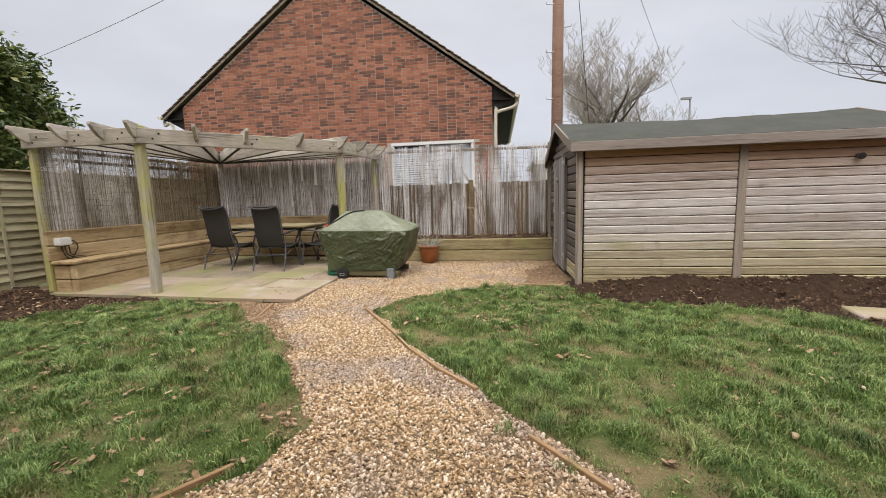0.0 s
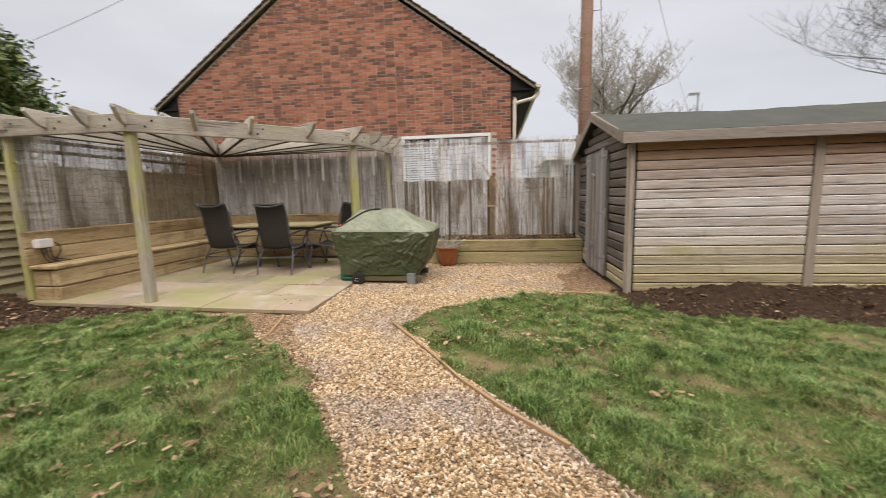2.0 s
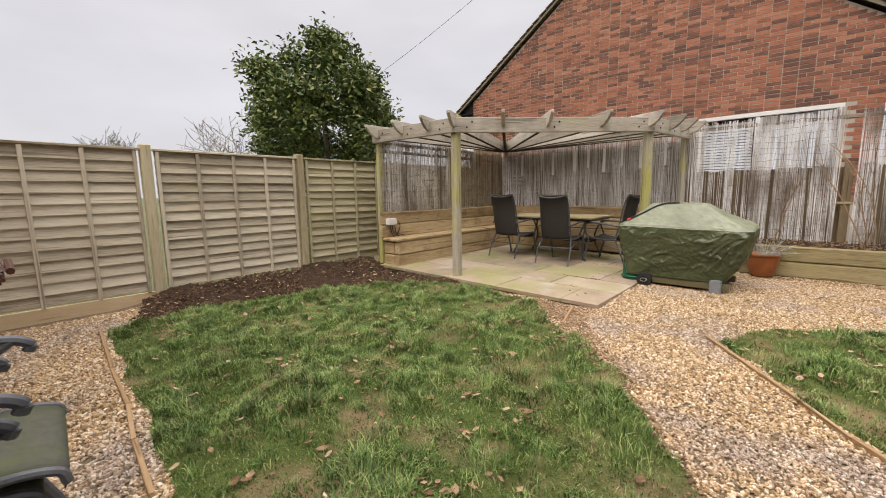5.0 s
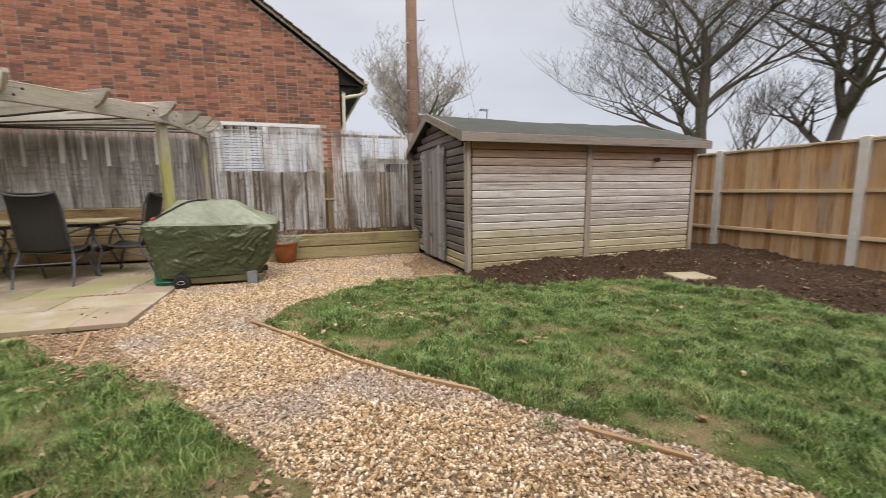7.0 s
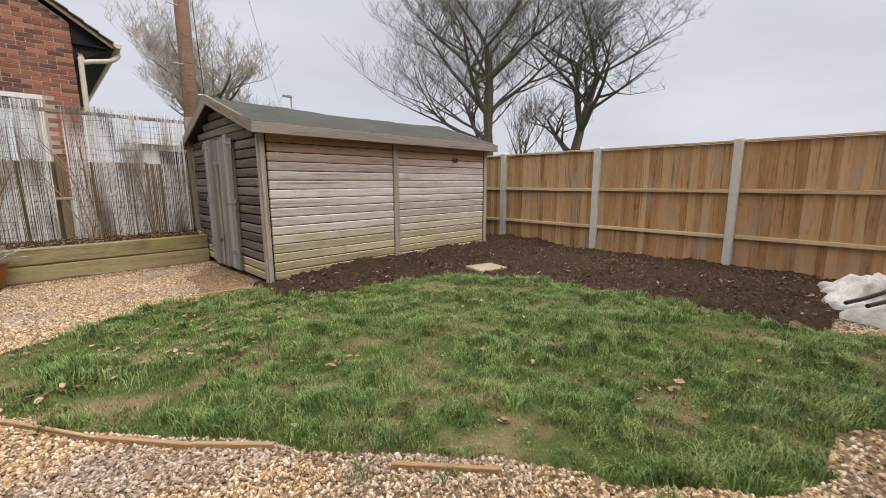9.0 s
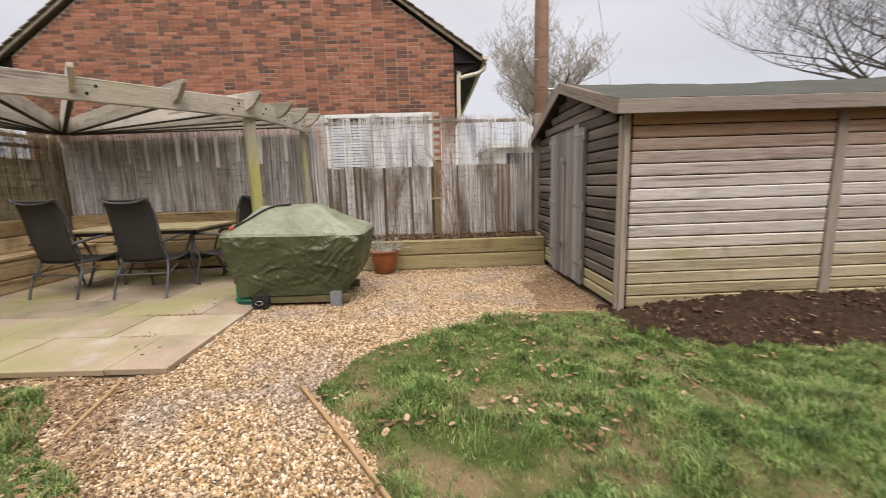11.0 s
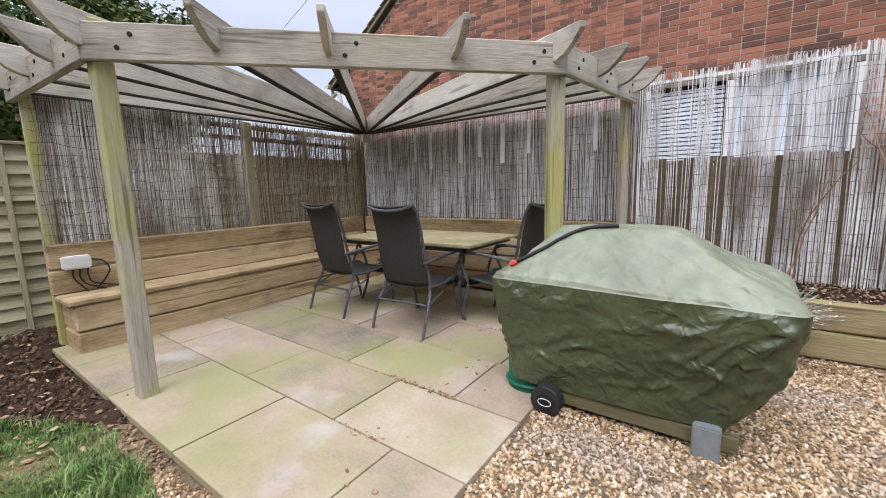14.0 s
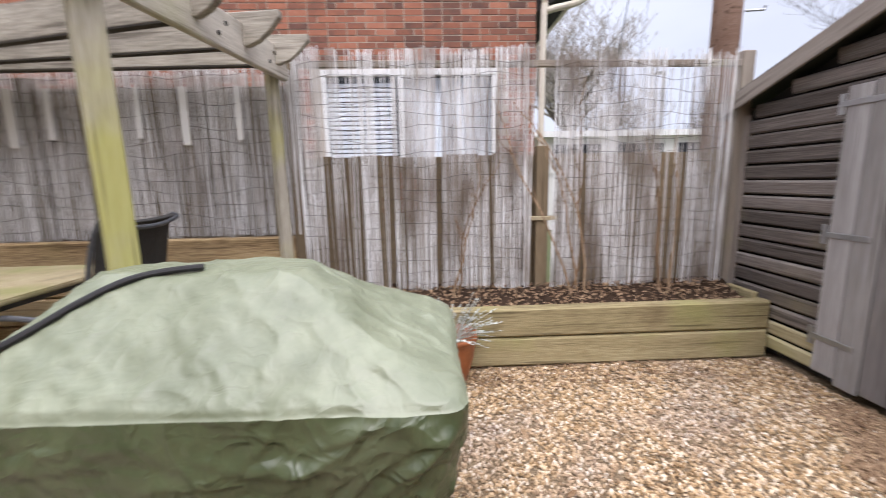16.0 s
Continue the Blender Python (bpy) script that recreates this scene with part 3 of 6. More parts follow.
GX, GY = np.meshgrid(np.arange(-6.06, 6.30, 0.04), np.arange(-2.2, 7.16, 0.04))
GZ = ground_z(GX, GY)
jx, jy = GX + 0.035 * wob(GX, GY, 9, 1.0), GY + 0.035 * wob(GY, GX, 9, 2.0)
region = np.zeros(GX.shape, int)
region[inside(SOIL_L, jx, jy) | inside(SOIL_R, jx, jy)] = 2
region[inside(LAWN_L, jx, jy) | inside(LAWN_R, jx, jy)] = 1
CX, CY = GX[:-1, :-1] + 0.02, GY[:-1, :-1] + 0.02
cx, cy = CX + 0.035 * wob(CX, CY, 9, 1.0), CY + 0.035 * wob(CY, CX, 9, 2.0)
cell = np.zeros(CX.shape, int)
cell[inside(SOIL_L, cx, cy) | inside(SOIL_R, cx, cy)] = 2
cell[inside(LAWN_L, cx, cy) | inside(LAWN_R, cx, cy)] = 1
lift = np.zeros(GX.shape)
lift[region == 2] = 0.03 + 0.020 * wob(GX, GY, 7, 3.0)[region == 2] + rng.normal(0, 0.012, (region == 2).sum())
lift[region == 1] = 0.006 + 0.006 * wob(GX, GY, 5, 2.0)[region == 1]
GZ = GZ + lift
ny, nx = GX.shape
ids = np.arange(nx * ny).reshape(ny, nx)
quads = np.stack([ids[:-1, :-1], ids[:-1, 1:], ids[1:, 1:], ids[1:, :-1]], 2)
patio_in = inside([(-5.5, 3.95), (-2.3, 3.9), (-2.3, 7.1), (-5.5, 7.1)], GX[:-1, :-1] + 0.03, GY[:-1, :-1] + 0.03)
shed_in = (GX[:-1, :-1] > 1.3) & (GX[:-1, :-1] < 4.7) & (GY[:-1, :-1] > 4.75) & (GY[:-1, :-1] < 7.0)
allv = np.stack([GX, GY, GZ], 2).reshape(-1, 3)
for code, nm, material, lab, cat in ((0, "gravel_bed", M_gravelbed, "golden gravel path and area between the lawns", "gravel"), (1, "lawn", M_turf, "patchy green lawn beside the gravel path", "lawn"),
                                     (2, "soil_bed", M_soil, "bare dark soil border along fence and shed", "soil")):
    q = quads[(cell == code) & ~patio_in & ~shed_in]
    used, inv = np.unique(q, return_inverse=True)
    tagged(put(nm, raw_mesh(nm, allv[used], inv.reshape(-1, 4), material, True), None), lab, cat, kind="structure")
bm = bmesh.new()
vs = [bm.verts.new((sx * 3000, sy * 3000, -0.12)) for sx, sy in ((-1, -1), (1, -1), (1, 1), (-1, 1))]
bm.faces.new(vs)
tagged(put("ground", mesh_of("ground", bm, M_field), None), "rough grassy land reaching the horizon", "ground", kind="structure")


def sample(poly_in, poly_out, box4, n):
    x, y = rng.uniform(box4[0], box4[1], n), rng.uniform(box4[2], box4[3], n)
    jx_, jy_ = x + 0.035 * wob(x, y, 9, 1.0), y + 0.035 * wob(y, x, 9, 2.0)
    k = np.zeros(n, bool)
    for p in poly_in:
        k |= inside(p, jx_, jy_)
    for p in poly_out:
        k &= ~inside(p, jx_, jy_)
    return x[k], y[k]


# loose stones of the gravel
def gravel(box4, n, s0, s1):
    whole = [(-6.06, -2.2), (6.25, -2.2), (6.25, 7.0), (-6.06, 7.0)]
    x, y = sample([whole], [LAWN_L, LAWN_R, SOIL_L, SOIL_R, PATIO], box4, n)
    k = ~((x > 1.1) & (y > 4.6)) & (y < 6.75)
    x, y = x[k], y[k]
    return np.stack([x, y, ground_z(x, y) + 0.004 + rng.uniform(-0.004, 0.008, len(x))], 1), rng.uniform(s0, s1, len(x))


gc, gs = [], []
for b4, n, s0, s1 in (((-2.6, 1.4, -0.2, 3.2), 96000, 0.0042, 0.0112), ((-3.4, 1.1, 3.2, 6.8), 84000, 0.0045, 0.0115), ((-5.9, -1.7, -0.5, 0.9), 34000, 0.006, 0.0125), ((0.9, 4.2, -1.0, 0.6), 15000, 0.007, 0.013)):
    c_, s_ = gravel(b4, n, s0, s1)
    gc.append(c_), gs.append(s_)
stones = scatter("gravel_stones", np.concatenate(gc), np.concatenate(gs), M_stone, 0.7, 0, rng)
tagged(put("gravel_stones", stones, None), "loose golden and grey gravel stones", "gravel", kind="stuff")

# grass blades in tufts
def blades(name, poly, box4, n, label):
    x, y = sample([poly], [], box4, n)
    bv = wob(x, y, 4.2, 0.8) + 0.5 * wob(x, y, 11.0, 2.2)
    bare = bv > np.quantile(bv, 0.87)
    if name == "grass":
        bare |= (y < 0.70 + 0.35 * wob(x, y, 3.1, 0.5)) & (x < -2.2) & (wob(x, y, 6.0, 1.4) > -0.35)
    if name == "grass":
        rim = wob(x, y, 5.0, 1.7) * 0.16
        for ex, ey in ((-1.05, 3.75), (-0.6, 4.15), (-0.9, 3.3), (0.3, 4.6), (-2.4, 3.35), (-1.7, 2.6), (-1.15, 1.9), (-0.95, 1.3), (-1.3, 0.85)):
            bare |= np.hypot(x - ex, y - ey) < 0.24 + rim
    keep = ~(bare & (rng.uniform(0, 1, len(x)) < 0.62))
    x, y = x[keep], y[keep]
    m = len(x)
    z = ground_z(x, y) + 0.008
    tuft = np.clip(0.42 + 0.42 * wob(x, y, 19.0, 1.1) + 0.34 * wob(x, y, 8.0, 0.4), 0, 1.5)
    h = (0.012 + 0.046 * tuft) * rng.uniform(0.5, 1.4, m)
    a = np.where(rng.uniform(0, 1, m) < 0.5, rng.uniform(0, 6.283, m), 2.6 * wob(x, y, 14.0, 0.3) + rng.normal(0, 0.7, m))
    lean = rng.uniform(0.35, 1.1, m) * h
    w = rng.uniform(0.0013, 0.0027, m)
    dx, dy = np.cos(a), np.sin(a)
    px, py = -dy * w, dx * w
    v = np.zeros((m, 5, 3))
    v[:, 0] = np.stack([x - px, y - py, z], 1)
    v[:, 1] = np.stack([x + px, y + py, z], 1)
    v[:, 2] = np.stack([x + dx * lean * 0.35 + px * 0.8, y + dy * lean * 0.35 + py * 0.8, z + h * 0.65], 1)
    v[:, 3] = np.stack([x + dx * lean * 0.35 - px * 0.8, y + dy * lean * 0.35 - py * 0.8, z + h * 0.65], 1)
    v[:, 4] = np.stack([x + dx * lean, y + dy * lean, z + h * 0.92], 1)
    f = np.array([(0, 1, 2), (0, 2, 3), (3, 2, 4)])[None] + (np.arange(m) * 5)[:, None, None]
    tagged(put(name, raw_mesh(name, v.reshape(-1, 3), f.reshape(-1, 3), M_grass), None), label, "grass", kind="stuff")


blades("grass", LAWN_L, (-5.4, -0.7, 0.2, 3.7), 190000, "short tufted winter grass of the lawn")
blades("grass", LAWN_R, (-1.3, 3.95, -0.8, 4.8), 290000, "short tufted winter grass of the lawn")

# clods on the soil, fallen leaves and chips
def on_ground(polys, outs, box4, n, up):
    x, y = sample(polys, outs, box4, n)
    return np.stack([x, y, ground_z(x, y) + up], 1)


cl = np.concatenate([on_ground([SOIL_L], [LAWN_L], (-6.05, -3.9, 0.6, 3.95), 6000, 0.042), on_ground([SOIL_R], [LAWN_R], (0.4, 6.2, 0, 4.6), 9000, 0.042)])
tagged(put("soil_clods", scatter("soil_clods", cl, rng.uniform(0.005, 0.018, len(cl)), M_clod, 0.7, 0, rng), None), "crumbly dark soil clods", "soil", kind="stuff")
lf = np.concatenate([on_ground([LAWN_L], [], (-5.2, -0.8, 0.2, 3.7), 170, 0.03), on_ground([LAWN_L], [], (-3.4, -0.8, 0.2, 1.8), 90, 0.03), on_ground([LAWN_R], [], (-1.2, 3.5, 0, 4.6), 60, 0.03),
                     on_ground([[(-4.6, 3.2), (-2.3, 3.2), (-2.3, 3.8), (-4.6, 3.9)]], [], (-4.6, -2.3, 3.2, 3.9), 130, 0.025), on_ground([SOIL_L], [], (-6, -4, 0.6, 3.9), 420, 0.055),
                     on_ground([SOIL_R], [], (0.4, 6, 0, 4.6), 320, 0.055),
                     on_ground([[(0.45, 4.8), (1.1, 4.4), (1.1, 6.7), (-1.2, 6.75), (-1.2, 6.6), (0.6, 6.3)]], [LAWN_R], (-1.2, 1.1, 4.3, 6.75), 420, 0.022),
                     on_ground([[(-2.1, 3.8), (-1.1, 3.7), (0.4, 4.9), (0.8, 6.7), (-2.1, 6.7)]], [LAWN_R], (-2.1, 0.8, 3.7, 6.7), 110, 0.018), on_ground([[(-1.3, 0.3), (1.0, 0.2), (-0.9, 3.2), (-2.0, 3.4)]], [LAWN_L, LAWN_R], (-2.1, 1.0, 0.2, 3.4), 60, 0.018)])
spots = on_ground([LAWN_L], [], (-5.0, -0.9, 0.25, 3.5), 34, 0.032)
spots = np.concatenate([spots, on_ground([LAWN_R], [], (-1.0, 2.4, 0.2, 4.0), 26, 0.032), on_ground([LAWN_R], [], (-1.2, 1.0, 3.1, 4.7), 34, 0.030), on_ground([LAWN_L], [], (-3.4, -0.9, 2.2, 3.75), 24, 0.030)])
lf = np.concatenate([lf] + [s_ + rng.normal(0, 1, (9, 3)) * (0.07, 0.05, 0.006) for s_ in spots])
tagged(put("fallen_leaves", scatter("fallen_leaves", lf, rng.uniform(0.008, 0.029, len(lf)), M_leaf, 0.35, 1, rng), None), "curled brown fallen leaves on the lawns", "leaves", kind="stuff")
edge = [(-2.75, 3.35), (-2.05, 2.75), (-1.5, 2.3), (-1.2, 1.9), (-0.95, 1.5), (-0.85, 1.25), (-1.15, 0.95), (-1.8, 0.4), (-1.0, 1.0), (-1.0, 1.7), (-1.6, 2.6), (-2.4, 3.72), (-2.9, 3.75)]
ch = np.concatenate([on_ground([[(-4.1, 3.5), (-2.9, 3.4), (-2.1, 2.95), (-2.25, 3.8), (-4.1, 3.85)]], [LAWN_L], (-4.1, -2.1, 2.9, 3.85), 7000, 0.012), on_ground([edge], [], (-2.9, -0.7, 0.3, 3.8), 15000, 0.016), on_ground([[(0.5, 4.3), (1.1, 4.2), (1.1, 6.8), (-1.2, 6.8), (-1.2, 6.5), (0.75, 6.45)]], [], (-1.2, 1.1, 4.2, 6.8), 6500, 0.012),
                     on_ground([[(0.5, 4.75), (1.1, 4.3), (1.1, 6.2), (0.85, 6.2), (0.6, 5.6)]], [LAWN_R], (0.4, 1.1, 4.3, 6.2), 14000, 0.014)])
tagged(put("bark_chips", scatter("bark_chips", ch, rng.uniform(0.004, 0.014, len(ch)), M_chip, 0.4, 0, rng), None), "brown bark chips and leaf litter", "chips", kind="stuff")

pb = np.concatenate([on_ground([LAWN_L], [], (-5.2, -0.8, 0.2, 3.6), 60, 0.03), on_ground([LAWN_R], [], (-1.2, 3.5, 0, 4.6), 70, 0.03), on_ground([SOIL_L], [], (-6, -4, 0.6, 3.9), 40, 0.05), on_ground([SOIL_R], [], (0.4, 6, 0, 4.6), 60, 0.05)])
tagged(put("pale_pebbles", scatter("pale_pebbles", pb, rng.uniform(0.005, 0.013, len(pb)), M_stone, 0.6, 0, rng), None), "stray pale pebbles on lawn and soil", "pebbles", kind="stuff")
for wx, wy in ((1.06, 0.30), (0.85, 0.55), (0.42, 1.15), (0.60, 0.62), (0.95, -0.05), (0.30, 0.80), (1.45, -0.12), (0.15, 1.42), (-0.9, 0.72), (1.9, -0.35)):
    blades("gravel_weed", [(wx - 0.05, wy - 0.05), (wx + 0.05, wy - 0.04), (wx + 0.04, wy + 0.05), (wx - 0.04, wy + 0.04)], (wx - 0.12, wx + 0.12, wy - 0.12, wy + 0.12), 420, "small green weed tuft in the gravel")

# timber edging of the path
def edging(pts, label):
    t = thing("path_edging", (*pts[0], -0.05), label, "edging", kind="structure")
    for (xa, ya), (xb, yb) in zip(pts, pts[1:]):
        plank(t, "edging_board", (xa, ya, ground_z(xa, ya) + 0.002), (xb, yb, ground_z(xb, yb) - 0.002), 0.022, 0.06, M_edging, 0.003, twist=random.uniform(-6, 6))


edging([(-1.24, 3.52), (-0.86, 2.98), (-0.51, 2.43), (-0.22, 2.06), (0.03, 1.80)], "low brown timber edging along the gravel path")
edging([(0.31, 1.34), (0.60, 1.02)], "short low timber edging board by the lawn")
edging([(-1.0, 1.02), (-1.24, 0.74), (-1.62, 0.40), (-1.95, 0.2)], "low brown timber edging at the lawn corner")
edging([(-2.42, 3.72), (-2.25, 3.12)], "short timber edging board at the patio")
edging([(0.40, 4.74), (0.96, 4.66)], "thin timber edging board at the lawn end")
edging([(-2.55, 0.20), (-3.05, 0.24), (-3.5, 0.30), (-4.2, 0.34), (-5.2, 0.42)], "low worn timber edging of the lawn")

# ---- patio of sandstone slabs ----
patio = thing("patio", (-3.9, 5.5, 0), "buff sandstone slab patio with mossy joints", "patio", kind="structure")
bm = bmesh.new()
box(bm, -5.6, -2.205, 3.815, 7.15, -0.10, -0.016)
part("joint_bed", bm, M_joint, patio)


def slab(x0, x1, y0, y1):
    g = 0.0045
    l, w = x1 - x0 - 2 * g, y1 - y0 - 2 * g
    z = -0.012 + 0.018 * (-2.2 - (x0 + x1) / 2) + random.uniform(-0.002, 0.002)
    put("slab", chamfer_box(l, w, 0.04, 0.003, M_slab), patio, pose((x0 + x1) / 2, (y0 + y1) / 2, z, random.uniform(-0.15, 0.15), 1.03, 0))


rows_y = [3.80, 4.40, 4.92, 5.47, 6.04, 6.60, 7.14]
cuts = [[-5.55, -5.0, -4.3, -3.43, -2.6, -2.2], [-5.55, -4.85, -3.88, -3.02, -2.2], [-5.55, -4.6, -3.5, -2.62, -2.2], [-5.55, -4.9, -4.0, -3.3, -2.6, -2.2], [-5.55, -4.7, -3.8, -2.9, -2.2], [-5.55, -4.9, -4.1, -3.2, -2.2]]
for r, c in enumerate(cuts):
    for xa, xb in zip(c, c[1:]):
        slab(xa, xb, rows_y[r], rows_y[r + 1])
tuf = np.array([(-2.95, 4.56, 0.012), (-4.2, 5.47, 0.034), (-3.15, 4.40, 0.014), (-4.25, 4.92, 0.030), (-4.35, 4.36, 0.030), (-4.75, 5.47, 0.042), (-3.9, 4.75, 0.024)])
mo = np.concatenate([np.stack([rng.normal(t[0], 0.06, 170), rng.normal(t[1], 0.028, 170), np.full(170, t[2])], 1) for t in tuf] +
                    [np.stack([rng.uniform(-4.3, -2.7, 420), 4.40 + rng.normal(0, 0.012, 420), np.full(420, 0.014)], 1), np.stack([rng.uniform(-5.0, -2.6, 520), 4.92 + rng.normal(0, 0.012, 520), np.full(520, 0.022)], 1), np.stack([-4.3 + rng.normal(0, 0.014, 120), rng.uniform(3.9, 4.4, 120), np.full(120, 0.022)], 1), np.stack([-3.02 + rng.normal(0, 0.012, 140), rng.uniform(4.4, 4.92, 140), np.full(140, 0.010)], 1), np.stack([rng.uniform(-5.1, -2.4, 160), rng.uniform(4.0, 6.4, 160), np.full(160, 0.02)], 1), np.stack([rng.uniform(-5.2, -5.05, 160), rng.uniform(4, 6.8, 160), np.full(160, 0.05)], 1), np.stack([rng.uniform(-5.2, -5.0, 60), rng.uniform(4, 6.8, 60), np.full(60, 0.05)], 1)])
tagged(put("patio_debris", scatter("patio_debris", mo, rng.uniform(0.003, 0.013, len(mo)), M_chip, 0.5, 0, rng), None), "dead moss and leaf litter in the joints", "debris", kind="stuff")

# ---- left lap fence ----
def lap_panel(x, y0, y1, z0, z1, nslat):
    f = thing("lap_fence_panel", (x, (y0 + y1) / 2, z0), "grey weathered overlap fence panel" if y0 < 2.5 else "algae-green weathered overlap fence panel", "fence panel", "lap fence panels")
    timber = M_lap if y0 < 2.5 else M_lapgreen
    hh = (z1 - z0 - 0.06) / nslat
    for i in range(nslat):
        z = z0 + 0.03 + hh * (i + 0.5)
        a = random.uniform(-0.006, 0.006)
        plank(f, "slat", (x + 0.004 * (i % 2), y0 + 0.03, z + a), (x + 0.004 * (i % 2), y1 - 0.03, z - a + random.uniform(-0.006, 0.006)), hh + 0.028, 0.012, timber, 0.003, up=(1, 0, 0.30), twist=random.uniform(-2, 2))
    for k in range(5):
        yy = y0 + 0.05 + (y1 - y0 - 0.1) * k / 4
        plank(f, "batten", (x + 0.033, yy, z0), (x + 0.033, yy, z1 - 0.03), 0.036, 0.02, timber, 0.003, up=(1, 0, 0))
    plank(f, "cap_rail", (x + 0.015, y0, z1 - 0.012), (x + 0.015, y1, z1 - 0.012), 0.07, 0.026, timber, 0.004)
    if y0 < 1.0:
        plank(f, "gravel_board", (x + 0.01, y0, z0 - 0.075), (x + 0.01, y1, z0 - 0.075), 0.03, 0.15, M_rail, 0.004)


LFX = -6.1
ly = [-2.65, -0.8, 1.08, 2.86, 4.72, 6.58, 8.42]
for ya, yb in zip(ly, ly[1:]):
    lap_panel(LFX, ya + 0.05, yb - 0.05, 0.10, 1.66, 14)
for yy in ly:
    p = thing("fence_post", (LFX, yy, -0.1), "square wooden fence post green with algae", "fence post", "lap fence posts")
    plank(p, "post", (LFX, yy, -0.1), (LFX, yy, 1.70), 0.1, 0.1, M_lappost, 0.006, up=(1, 0, 0))

# ---- right close-board fence with concrete posts ----
RFX = 6.31
ry = [-2.64, -0.66, 1.32, 3.30, 5.28, 7.26]
for yy in ry:
    p = thing("concrete_fence_post", (RFX, yy, -0.1), "pale slotted concrete fence post", "fence post", "concrete fence posts")
    plank(p, "post", (RFX - 0.03, yy, -0.1), (RFX - 0.03, yy, 1.70), 0.11, 0.10, M_concrete, 0.012, up=(1, 0, 0))
for ya, yb in zip(ry, ry[1:]):
    f = thing("closeboard_fence_panel", (RFX, (ya + yb) / 2, 0), "orange-brown close-board fence panel with rails", "fence panel", "close-board panels")
    y = ya + 0.07
    while y < yb - 0.08:
        w = min(0.098, yb - 0.06 - y)
        plank(f, "board", (RFX + 0.02 + random.uniform(-0.003, 0.003), y + w / 2, -0.11), (RFX + 0.02, y + w / 2, 1.64), w + 0.012, 0.012, M_board, 0.002, up=(1, 0.12, 0))
        y += w
    for z in (0.34, 0.98):
        plank(f, "rail", (RFX - 0.015, ya + 0.05, z), (RFX - 0.015, yb - 0.05, z + random.uniform(-0.01, 0.01)), 0.045, 0.055, M_rail, 0.005)
    plank(f, "cap_rail", (RFX, ya + 0.05, 1.66), (RFX, yb - 0.05, 1.66), 0.075, 0.03, M_rail, 0.004)

# ---- dark fence and reed screens at the back and the left of the patio ----
BY = 7.17
back = thing("back_fence", (-2.0, BY + 0.12, -0.1), "dark old board fence behind the reed screens", "fence")
x = -5.9
while x < 1.2:
    w = random.uniform(0.10, 0.14)
    tall = 1.86 if x < -2.15 else 1.40
    if not (-0.45 < x < -0.28):
        plank(back, "board", (x + w / 2, BY + 0.10, -0.1), (x + w / 2, BY + 0.10, tall + random.uniform(-0.01, 0.01)), w - 0.004, 0.016, M_backfence, 0.002, up=(0, 1, 0))
    x += w
for xx, top in ((-5.75, 1.95), (-3.9, 1.95), (-2.12, 2.05), (-0.36, 1.45), (1.10, 2.08)):
    plank(back, "post", (xx, BY + 0.05, -0.1), (xx, BY + 0.05, top), 0.09, 0.08, M_trim if xx > 0 else M_backfence, 0.005, up=(0, 1, 0))
plank(back, "rail", (-2.1, BY + 0.04, 2.02), (1.1, BY + 0.04, 2.00), 0.03, 0.045, M_trim, 0.004)
plank(back, "rail", (-0.45, BY + 0.02, 0.93), (-0.25, BY + 0.02, 0.93), 0.05, 0.03, M_lappost, 0.004)
plank(back, "rail", (-5.7, BY + 0.04, 1.86), (-2.1, BY + 0.04, 1.86), 0.03, 0.045, M_backfence, 0.004)


# added white strips stand in for bright gaps between the boards
for xx, w_, z0_ in ((-5.05, 0.04, 1.52), (-4.62, 0.03, 1.60), (-4.38, 0.035, 1.50), (-3.95, 0.05, 1.55), (-3.70, 0.035, 1.60), (-3.42, 0.04, 1.52), (-3.12, 0.03, 1.60), (-2.82, 0.045, 1.55), (-2.46, 0.03, 1.58)):
    plank(back, "pale_strip", (xx, BY - 0.034, z0_ - 0.06), (xx + 0.004, BY - 0.034, 1.87), w_ * 1.25, 0.004, M_upvc, 0.001, up=(0, 1, 0), label="pale strip standing in for a bright gap")


